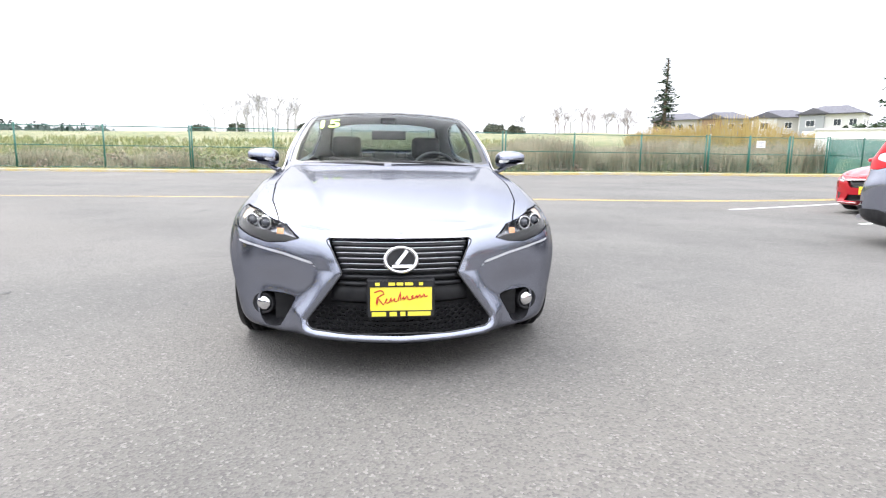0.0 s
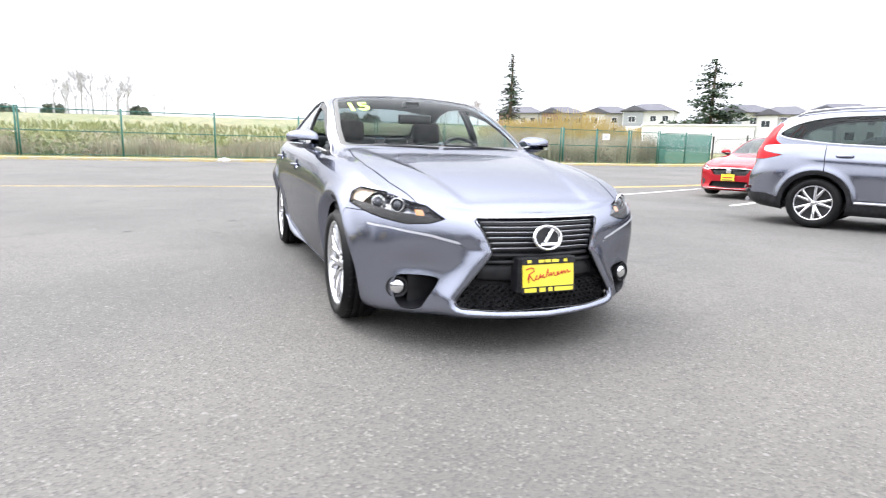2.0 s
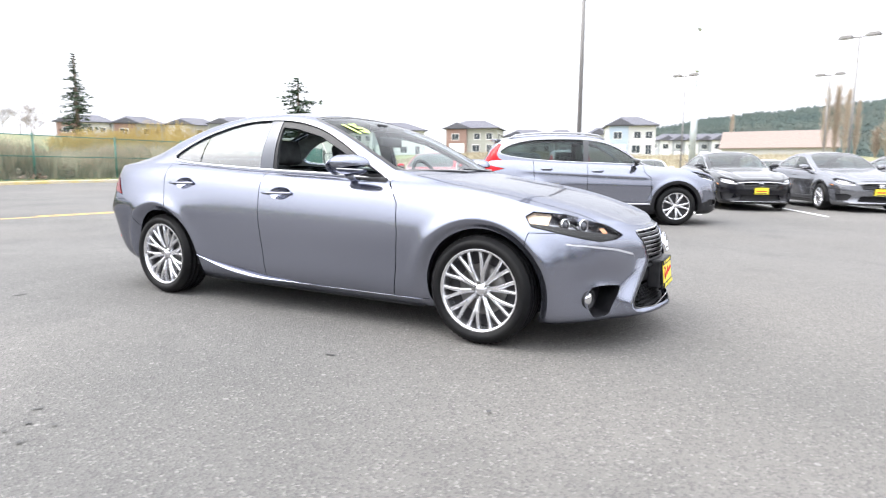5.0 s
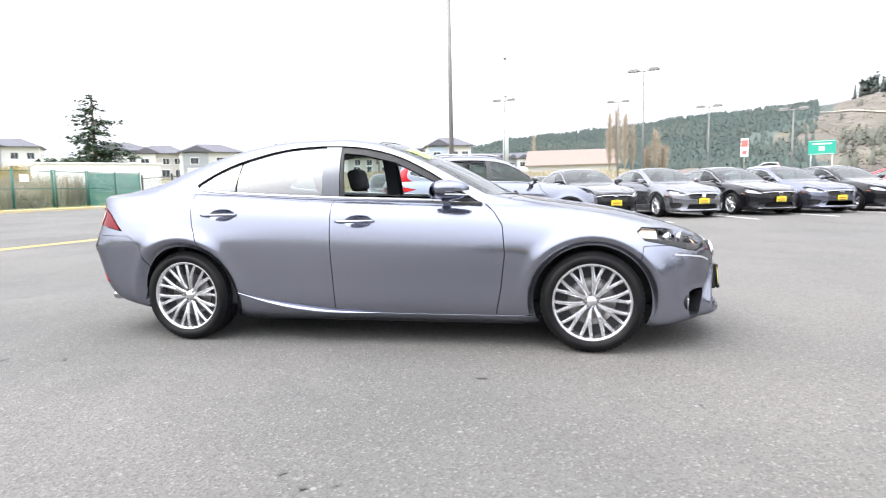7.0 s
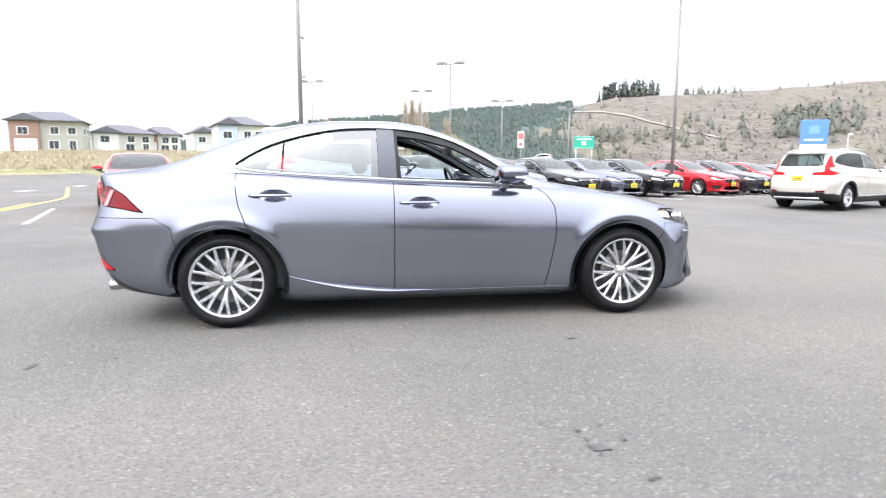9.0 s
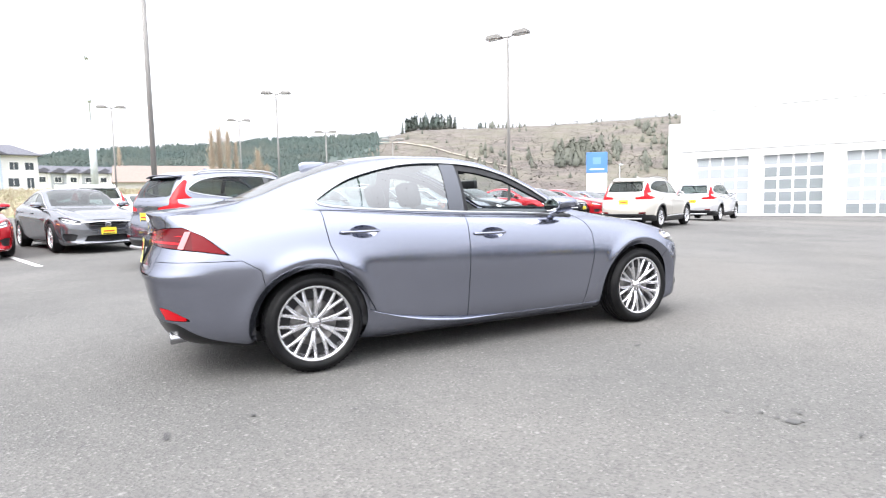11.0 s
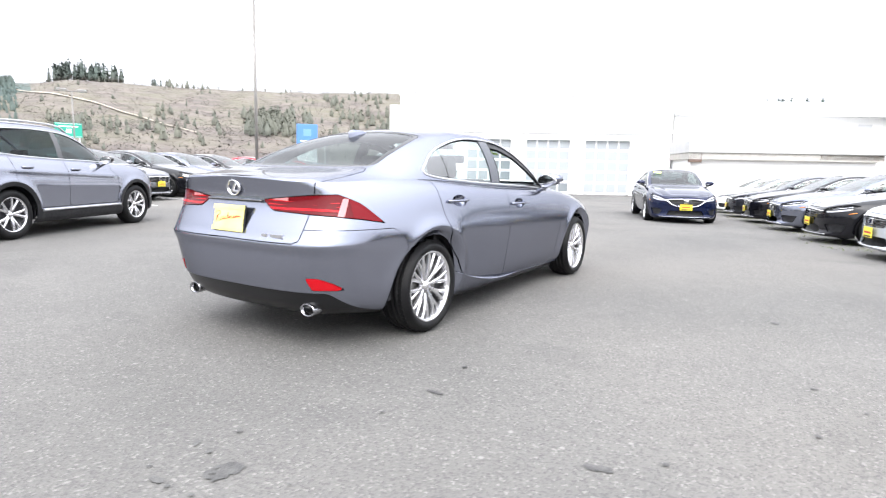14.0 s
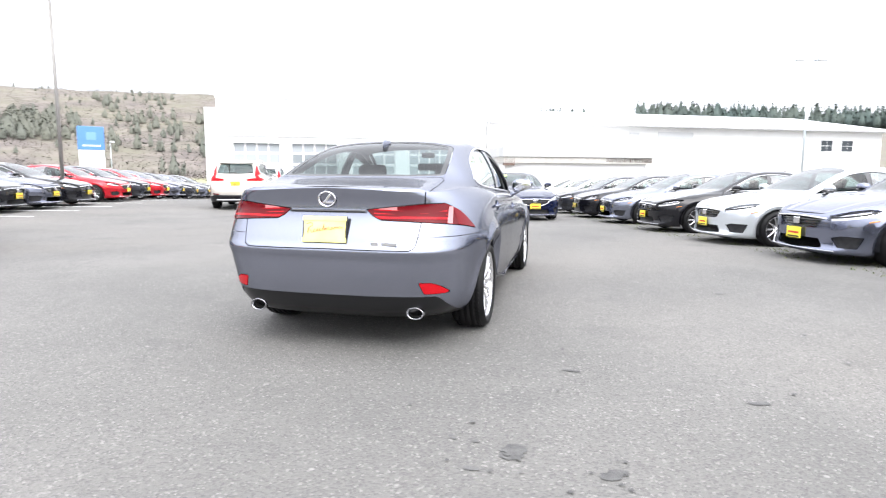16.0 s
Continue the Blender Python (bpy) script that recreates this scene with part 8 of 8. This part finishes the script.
    w_in, tr = tr.cut_out(lambda s, f=inside_of(w_pts): f(s.v[:, 0], s.v[:, 1]), 0.003)
    b_in, tr = tr.cut_out(b_f, 0.003)
    df = inside_of(d_pts)
    s_in, tr = tr.cut_out(lambda s: np.where(s.q[:, 1] < 0.62, df(s.v[:, 1], s.v[:, 2]), -1.0), 0.002)
    whole(th, "hood", h_in, lot_paint, 0.02)
    whole(th, "roof", tr, lot_paint, 0.03)
    whole(th, "windshield", w_in.moved(-0.005), lot_glass, 0.0)
    whole(th, "rear_window", b_in.moved(-0.005), rear_glass if suv else lot_glass, 0.0)
    py = 0.30 * sy
    pil = lambda s: 0.05 - np.abs(s.v[:, 1] - py)
    pil_in, panes = s_in.cut_out(pil, 0.002)
    half_pair(th, "pillar_cover", pil_in.moved(-0.004), gloss_black, 0.0)
    half_pair(th, "front_side_window", panes.clip(lambda s: py - s.v[:, 1]).moved(-0.01), lot_glass, 0.0)
    half_pair(th, "rear_side_window", panes.clip(lambda s: s.v[:, 1] - py).moved(-0.01), tint_glass if not suv else rear_glass, 0.0)
    side_top = top.clip(lambda s: s.v[:, 0] - 0.45)
    for sgn in (1, -1):
        line = spline(d_pts + [d_pts[0]], 3)
        pts = side_top.at([1, 2], line)
        up = [p[1] * np.array([sgn, 1, 1]) for p in pts]
        part("window_trim", sweep([(p[0]) * np.array([sgn, 1, 1]) for p in pts], 0.011, 5, True, 0.5, up), satin, th)
    # inside and underneath
    liner = skirt.clip(lambda s: s.v[:, 2] - (0.3 if suv else 0.2))
    for wy in k["axles"]:
        liner = liner.clip(lambda s: np.where(s.v[:, 0] > 0.4, np.hypot(s.v[:, 1] - wy, s.v[:, 2] - hz) - k["arch"] - 0.03, 1.0))
    whole(th, "inner_shell", liner.moved(-0.05), black_plastic, 0.0)
    hh = 0.30 * (1.25 if suv else 1.0)
    part("cabin_floor", box(-0.72, 0.72, -1.9, 1.95, hh - 0.1, hh), black_plastic, th)
    for sgn in (-1, 1):
        seat(th, sgn * 0.36, 0.12, hh)
    part("rear_bench", pad(-0.6, 0.6, 1.15, 1.35, hh, hh + 0.72, 0.06), cabin_black, th)
    part("dashboard", sweep([(x, -0.66 - 0.08 * (1 - (x / 0.7) ** 2), 0.90 * sz + (0.12 if suv else 0)) for x in np.linspace(-0.68, 0.68, 9)], 0.14, 8, flat=0.5), cabin_black, th)
    # front
    fs = skirt.clip(lambda s: -1.3 - s.v[:, 1])

    def fp(x, z, out=0.0):
        (p, n), = fs.at([0, 2], [(abs(x), z)])
        q = p + n / np.linalg.norm(n) * out
        return np.array([math.copysign(q[0], x) if x else 0.0, q[1], q[2]])

    part("grille", g_in.both().moved(-0.04).mesh("grille", gloss_black), None, th)
    part("lower_intake", i_in.both().moved(-0.05).mesh("lower_intake", black_plastic), None, th)
    zg = (0.835 if suv else 0.648 * sz)
    part("grille_chrome", sweep([fp(x, zg - 0.02 * (x / 0.5) ** 2, 0.006) for x in np.linspace(-0.50, 0.50, 21)], 0.02, 6, flat=0.6), chrome, th, "chrome bar over the grille")
    for i in range(3):
        z = zg - 0.045 - i * 0.04
        part("grille_bar", sweep([fp(x, z, -0.02) for x in np.linspace(-0.36, 0.36, 13)], 0.009, 5), black_plastic, th)
    part("emblem", box(-0.06, 0.06, *sorted((fp(0, zg - 0.07)[1] - 0.02, fp(0, zg - 0.07)[1] + 0.01)), zg - 0.115, zg - 0.02, bevel=0.012), chrome, th, "plain chrome emblem")
    zp = 0.60 if suv else k.get("plate_z", 0.455)
    dealer_plate(th, Matrix.Translation((0, fp(0, zp)[1] - 0.03, zp)), fancy=False)
    part("lip_trim", sweep([fp(x, (0.30 if suv else 0.205), 0.004) for x in np.linspace(-0.62, 0.62, 19)], 0.007 if not suv else 0.014, 6), satin, th)
    for sgn, mir in ((1, False), (-1, True)):
        pick = (lambda s: s.mirrored()) if mir else (lambda s: s)
        hl = part("headlight", pick(l_in).mesh("headlight", lens_glass), None, th)
        part("housing", pick(l_in.moved(-0.035)).mesh("housing", chrome), None, hl)
        mid = l_in.clip(lambda s: 0.007 - np.abs(s.q[:, 1] - (l_in.q[:, 1].mean())) * 0.35)
        part("lamp_bar", pick(mid.moved(-0.02)).mesh("lamp_bar", black_plastic), None, hl)
        if not suv:
            mk = skirt.clip(lambda s: s.v[:, 0] - 0.5).at([1, 2], [(y * sy, z * sz) for y, z in ((-1.86, 0.60), (-1.80, 0.615), (-1.74, 0.622))])
            part("side_marker", sweep([(p[0] + p[1] * 0.002) * np.array([sgn, 1, 1]) for p in mk], [0.008, 0.014, 0.009], 6, flat=0.7), amber_bright, th, "amber side marker")
        part("fog_pocket", pick(f_in.moved(-0.03)).mesh("fog_pocket", black_plastic), None, th)
        part("tail_light", pick(t_in.moved(0.004)).rimmed(0.02).mesh("tail_light", red_bright), None, th)
        if suv:
            col = top.clip(lambda s: np.where(s.v[:, 1] > 1.75, inside_of([(0.59, 1.06), (0.80, 1.08), (0.735, 1.24), (0.66, 1.45), (0.62, 1.49), (0.61, 1.30)])(s.v[:, 0], s.v[:, 2]), -1.0))
            part("tail_light_column", pick(col.moved(0.005)).rimmed(0.02).mesh("tail_light_column", red_bright), None, th, "upright red lamp beside the rear window")
        if clad is not None:
            part("cladding", pick(clad.moved(0.012)).rimmed(0.02).mesh("cladding", black_plastic), None, th, "black plastic arch and sill cladding")
            ss = skirt.clip(lambda s: s.v[:, 0] - 0.6)
            line = [p[0] + np.array([0.022, 0, 0]) for p in ss.at([1, 2], [(y, 0.385) for y in np.linspace(-0.85, 0.85, 15)])]
            part("sill_trim", sweep([p * np.array([sgn, 1, 1]) for p in line], 0.02, 6, flat=1.0), satin, th, "silver sill strip")
            rl = [side_top.at([0, 1], [(0.60, y)])[0][0] + np.array([0, 0, h]) for y, h in zip(np.linspace(-0.05, 1.7, 15), [0.005] + [0.045] * 13 + [0.005])]
            part("roof_rail", sweep([p * np.array([sgn, 1, 1]) for p in rl], 0.016, 6), satin, th, "silver roof rail")
            part("rear_reflector", sweep([(sgn * 0.52, 2.33, 0.52), (sgn * 0.72, 2.24, 0.53)], 0.025, 6), red_lens, th)
        for dr, y in ((doors1[0 if sgn > 0 else 1], 0.10), (doors2[0 if sgn > 0 else 1], 1.02)):
            z = (0.98 if suv else 0.85 * sz) + 0.03 * (y > 0.5)
            (p, n), = skirt.clip(lambda s: s.v[:, 0] - 0.6).at([1, 2], [(y * sy, z)])
            part("handle", sweep([(sgn * (p[0] + dx), y * sy + dy, z) for dy, dx in ((0.10, 0), (0.07, 0.025), (-0.07, 0.025), (-0.10, 0))], 0.014, 6), lot_paint if not suv else lot_paint, dr)
        mh = mirror_housing(th, sgn, 0.93, -0.56 * sy, (1.13 if suv else 1.02 * sz), lot_paint if not suv else gloss_black, 1.05)
        for wy in (-A, A):
            wheel(th, sgn * 0.785, wy, tyre_r, sgn, tyre_r, rim_r, 0.225, spokes, detail=False)
            bm = bmesh.new()
            prev = None
            for i in range(13):
                a = math.pi * (-0.08 + 1.16 * i / 12)
                ring = [bm.verts.new((sgn * x, wy + r * math.cos(a), hz + r * math.sin(a))) for x, r in ((0.88, k["arch"] - 0.004), (0.60, k["arch"] + 0.01), (0.58, 0.1))]
                if prev:
                    for j in range(2):
                        bm.faces.new((prev[j], prev[j + 1], ring[j + 1], ring[j]))
                prev = ring
            part("wheel_liner", bm, black_plastic, th)
    if suv:
        dealer_plate(th, Matrix.Translation((0, 2.285, 0.86)) @ Matrix.Rotation(math.pi, 4, "Z"), fancy=False)
        part("roof_spoiler", sweep([(x, 2.0 - 0.10 * (x / 0.55) ** 2, 1.575 - 0.03 * (x / 0.55) ** 2) for x in np.linspace(-0.55, 0.55, 13)], 0.05, 8, flat=0.3), lot_paint, th)
        part("rear_bumper_trim", sweep([(x, 2.345 - 0.14 * (abs(x) / 0.7) ** 2.5, 0.47) for x in np.linspace(-0.7, 0.7, 17)], 0.05, 8, flat=0.6), black_plastic, th)
        part("rear_skid_plate", sweep([(x, 2.33 - 0.10 * (abs(x) / 0.7) ** 2.5, 0.335) for x in np.linspace(-0.6, 0.6, 13)], 0.03, 8), satin, th)
    bm = bmesh.new()
    zt = float(curve1(k["top"], [1.1 * sy])[0])
    vs = [bm.verts.new(p) for p in ((-0.02, 1.0 * sy, zt), (0.02, 1.0 * sy, zt), (0.012, 1.16 * sy, zt - 0.02), (-0.012, 1.16 * sy, zt - 0.02), (0, 1.15 * sy, zt + 0.05), (0, 1.08 * sy, zt + 0.05))]
    for f in ((0, 1, 5), (1, 2, 4, 5), (2, 3, 4), (3, 0, 5, 4)):
        bm.faces.new([vs[i] for i in f])
    part("roof_fin", bm, lot_paint, th)
    return tagged(th, label, "car")


def recolour(th, rgb):
    for o in (th, *th.children_recursive):
        if o.type == "MESH" and o.data.materials and o.data.materials[0] is lot_paint:
            o.color = rgb if len(rgb) == 4 else (*rgb, 0.5)
    return th


def heading(hx, hy):
    return math.degrees(math.atan2(hx, -hy))


def put(th, local, world, hx, hy):
    """Moves a car so that its local (x, y) comes to the world's (x, y), facing (hx, hy)."""
    a = math.atan2(hx, -hy)
    x = world[0] - (math.cos(a) * local[0] - math.sin(a) * local[1])
    y = world[1] - (math.sin(a) * local[0] + math.cos(a) * local[1])
    m = pose(x, y, float(ground_z(x, y)), 0, 0, math.degrees(a))
    return m


BLACK, DARK, STEEL, SILVER, WHITE, RED, NAVY, LUNAR, PEARL = (0.006, 0.006, 0.008, 0.0), (0.035, 0.037, 0.045, 0.5), (0.185, 0.195, 0.245, 0.85), (0.55, 0.56, 0.57, 0.6), (0.80, 0.80, 0.79, 0.0), (0.46, 0.015, 0.025, 0.4), (0.007, 0.012, 0.042, 0.4), (0.235, 0.24, 0.26, 0.8), (0.60, 0.57, 0.52, 0.4)
five = [(math.tau * i / 5, (0.09, 0.24), 0.036, 0.034, True) for i in range(5)]
ten = [(math.tau * i / 10, (0, 0), 0.034, 0.022, False) for i in range(10)]

# two grey and pearl crossovers in the aisle
crv = lot_car("suv_car", SUV, "suv", "grey metallic crossover with black cladding and silver roof rails", five, 0.352, 0.238, 1.3)
crv.matrix_world = put(crv, (-0.90, 1.33), (6.36, 1.05), 0.43, -0.903)
recolour(crv, (0.26, 0.272, 0.325, 0.85))
crv2 = tagged(copy_thing(crv, put(crv, (-0.90, 1.33), (9.2, -12.8), 0.39, -0.92)), "pearl white crossover seen from behind in the aisle", "car")
recolour(crv2, PEARL)
crv3 = tagged(copy_thing(crv, put(crv, (0, 0), (13.6, -20.6), 0.39, -0.92)), "silver crossover parked beyond the pearl one", "car")
recolour(crv3, (0.6, 0.6, 0.62, 0.45))
crv4 = tagged(copy_thing(crv, put(crv, (0, 0), (18.6, 4.2), 0.93, 0.36)), "white crossover in the second row", "car")
recolour(crv4, WHITE)

x, y = polar(-17.5, 100)
van = tagged(copy_thing(crv, put(crv, (0, 0), (x, y), 0.1, 1.0)), "white crossover standing on the bank beyond the lot", "car")
van.location.z += 1.45
recolour(van, WHITE)


def plain_nose(p):
    """A blunt nose with a small chin, and a ledge over the rear bumper."""
    x, y, z = p[..., 0], p[..., 1], p[..., 2]
    p[..., 1] -= rise(-y, 1.75, 2.0) * 0.03 * np.exp(-((z - 0.19) / 0.05) ** 2) * (1 - rise(x, 0.6, 0.8))
    p[..., 1] += rise(y, 1.9, 2.1) * 0.018 * np.exp(-((z - 0.655) / 0.035) ** 2)
    return p


LOT = dict(SEDAN, shape=plain_nose, lip=0.02)
LOT["outline"] = [(0, -2.285), (0.22, -2.285), (0.47, -2.24), (0.68, -2.14), (0.82, -1.98), (0.875, -1.70)] + SEDAN["outline"][6:]
LOT["shoulder"] = [(0, -2.165, 0.70), (0.22, -2.163, 0.70), (0.43, -2.14, 0.705), (0.59, -2.07, 0.73), (0.70, -1.93, 0.77), (0.745, -1.68, 0.82)] + SEDAN["shoulder"][6:]
ACC = warped(LOT, 1.045, 1.015, 1.415, arch=0.365, creases=((-1.0, 1.5, 0.72, 0.80, 0.015, 0.04),))
acc = lot_car("sedan_car", ACC, "sedan", "red sedan with a yellow dealer plate at the row's end", ten, 0.325, 0.232)
acc.matrix_world = put(acc, (0, -2.38), (9.4, 5.35), -0.95, -0.31)
recolour(acc, RED)
acc["group"] = "cars of the far row"
RO, RD, RN = Vector((12.6, -4.75)), Vector((0.36, -0.933)), Vector((-0.933, -0.36))
row = ((-2.25, BLACK, "black sedan"), (0.33, LUNAR, "silver-grey sedan"), (2.72, BLACK, "black sedan"), (4.7, STEEL, "grey sedan"), (6.9, BLACK, "black sedan"), (10.3, RED, "red sedan"), (12.5, DARK, "dark grey sedan"),
       (15.0, RED, "red sedan"), (17.5, STEEL, "grey sedan"), (20.0, DARK, "dark grey sedan"), (22.6, STEEL, "grey sedan"), (25.2, BLACK, "black sedan"))
for s, c, lab in row:
    f = RO + RD * s
    o = copy_thing(acc, put(acc, (0, -2.38), f, RN.x, RN.y))
    recolour(tagged(o, lab + " in the far row with a yellow dealer plate", "car", "cars of the far row"), c)
o = copy_thing(acc, put(acc, (0, -2.38), (10.35, 3.0), -0.94, -0.34))
recolour(tagged(o, "silver sedan beside the red one in the far row", "car", "cars of the far row"), LUNAR)
for i, (s, c, lab) in enumerate(((-2.0, WHITE, "white sedan"), (0.8, STEEL, "grey sedan"), (3.5, WHITE, "white sedan"), (6.2, LUNAR, "silver sedan"), (9.0, BLACK, "black sedan"), (11.8, WHITE, "white sedan"), (14.6, STEEL, "grey sedan"), (17.4, LUNAR, "silver sedan"))):
    f = RO + RD * s - RN * 12.0
    o = copy_thing(acc, put(acc, (0, -2.38), f, RN.x, RN.y))
    recolour(tagged(o, lab + " in the row behind", "car", "cars of the second row"), c)
for i, (az, r, c) in enumerate(((-4.5, 62, WHITE), (-7, 60, STEEL), (-9.5, 62, BLACK), (-12, 60, WHITE), (-15, 60, LUNAR), (-18, 58, STEEL), (-21, 58, WHITE), (-24, 56, DARK), (-27, 55, LUNAR), (4, 60, WHITE), (0, 60, DARK))):
    x, y = polar(az, r)
    o = copy_thing(acc, put(acc, (0, 0), (x, y), -0.9, -0.43))
    recolour(tagged(o, ("white", "grey", "black", "white", "silver", "grey", "white", "dark grey", "silver", "white", "dark grey")[i] + " sedan far across the lot", "car", "cars far across the lot"), c)

CIV = warped(LOT, 0.985, 0.985, 1.36, plate_z=0.405, arch=0.355, creases=((-1.0, 1.5, 0.66, 0.80, 0.016, 0.04),))
civ = lot_car("sedan_car", CIV, "sedan", "blue-grey compact sedan with a yellow dealer plate on the kerbside row", ten, 0.318, 0.222, 1.25)
CO, CD, CN = Vector((-4.42, -3.42)), Vector((0.28, -0.96)), Vector((0.96, 0.28))
civ["group"] = "cars of the kerbside row"
for i, (s, c, lab) in enumerate(((0.0, (0.20, 0.215, 0.28, 0.85), ""), (2.6, (0.58, 0.61, 0.64, 0.45), "light silver compact sedan"), (5.45, BLACK, "black compact sedan"), (8.4, (0.22, 0.235, 0.29, 0.85), "grey compact sedan"), (11.3, BLACK, "black compact sedan"), (14.2, DARK, "dark compact sedan"), (17.2, WHITE, "white compact sedan"), (20.2, WHITE, "white compact sedan"), (-2.9, DARK, "dark compact sedan"))):
    f = CO + CD * s
    m = put(civ, (0, -2.25), f, CN.x, CN.y)
    if not lab:
        civ.matrix_world = m
        recolour(civ, c)
    else:
        recolour(tagged(copy_thing(civ, m), lab + " in the kerbside row", "car", "cars of the kerbside row"), c)
maz = copy_thing(acc, put(acc, (0, -2.38), (-0.2, -11.4), -0.36, 0.933))
maz["group"] = ""
recolour(tagged(maz, "navy blue sedan driven up in the aisle", "car"), NAVY)
del maz["group"]
face = body_charts(ACC, 120, 30, 10)[0].clip(lambda s: -1.3 - s.v[:, 1])
wing = []
for x, z in spline([(-0.60, 0.665), (-0.44, 0.60), (-0.36, 0.53), (-0.22, 0.485), (0, 0.475), (0.22, 0.485), (0.36, 0.53), (0.44, 0.60), (0.60, 0.665)], 4):
    (p, n), = face.at([0, 2], [(abs(x), z)])
    wing.append((x, p[1] - 0.012, z))
part("chrome_wing", sweep(wing, 0.014, 6, flat=0.8), chrome, maz, "chrome wing under the grille")
part("year_sticker", box(-0.11, 0.11, -0.001, 0.001, -0.05, 0.05, m=Matrix.Translation((-0.44, -0.24, 1.345)) @ Matrix.Rotation(radians(-64), 4, "X") @ Matrix.Rotation(radians(8), 4, "Y")), lime_sticker, maz, "lime sticker on the glass")

# stall lines
for s in (-3.9, -1.3, 1.2, 3.6, 5.9, 8.6, 11.3, 13.8, 16.3, 18.8):
    f = RO + RD * s
    a, b = f + RN * 1.1, f - RN * 4.2
    paint("stall_line", [tuple(a), tuple(b)], 0.11, white_paint, "white parking stall line")
a = Vector((9.3, 5.75)) + Vector((-0.31, 0.95)) * -1.3
paint("stall_line", [(a.x - 1.6, a.y - 0.5), (a.x + 3.4, a.y + 1.2)], 0.11, white_paint, "white parking stall line")
paint("stall_line", [(7.6, 6.9), (11.5, 8.2)], 0.11, white_paint, "white parking stall line")
weed_green = vary(mat("weed_green", (0.1, 0.14, 0.045), 0.9), (0.09, 0.13, 0.04), (0.19, 0.2, 0.08), 2)
# grass strip under the kerbside row
blades("verge_weeds", 3200, lambda r: tuple(CO + CD * r.uniform(-3, 20) + CN * r.triangular(-2.2, 0.2, -0.4)), lambda r, x, y: r.uniform(0.02, 0.06), 0.02, weed_green, "thin weeds along the kerbside row", 9, 0.5, 2)
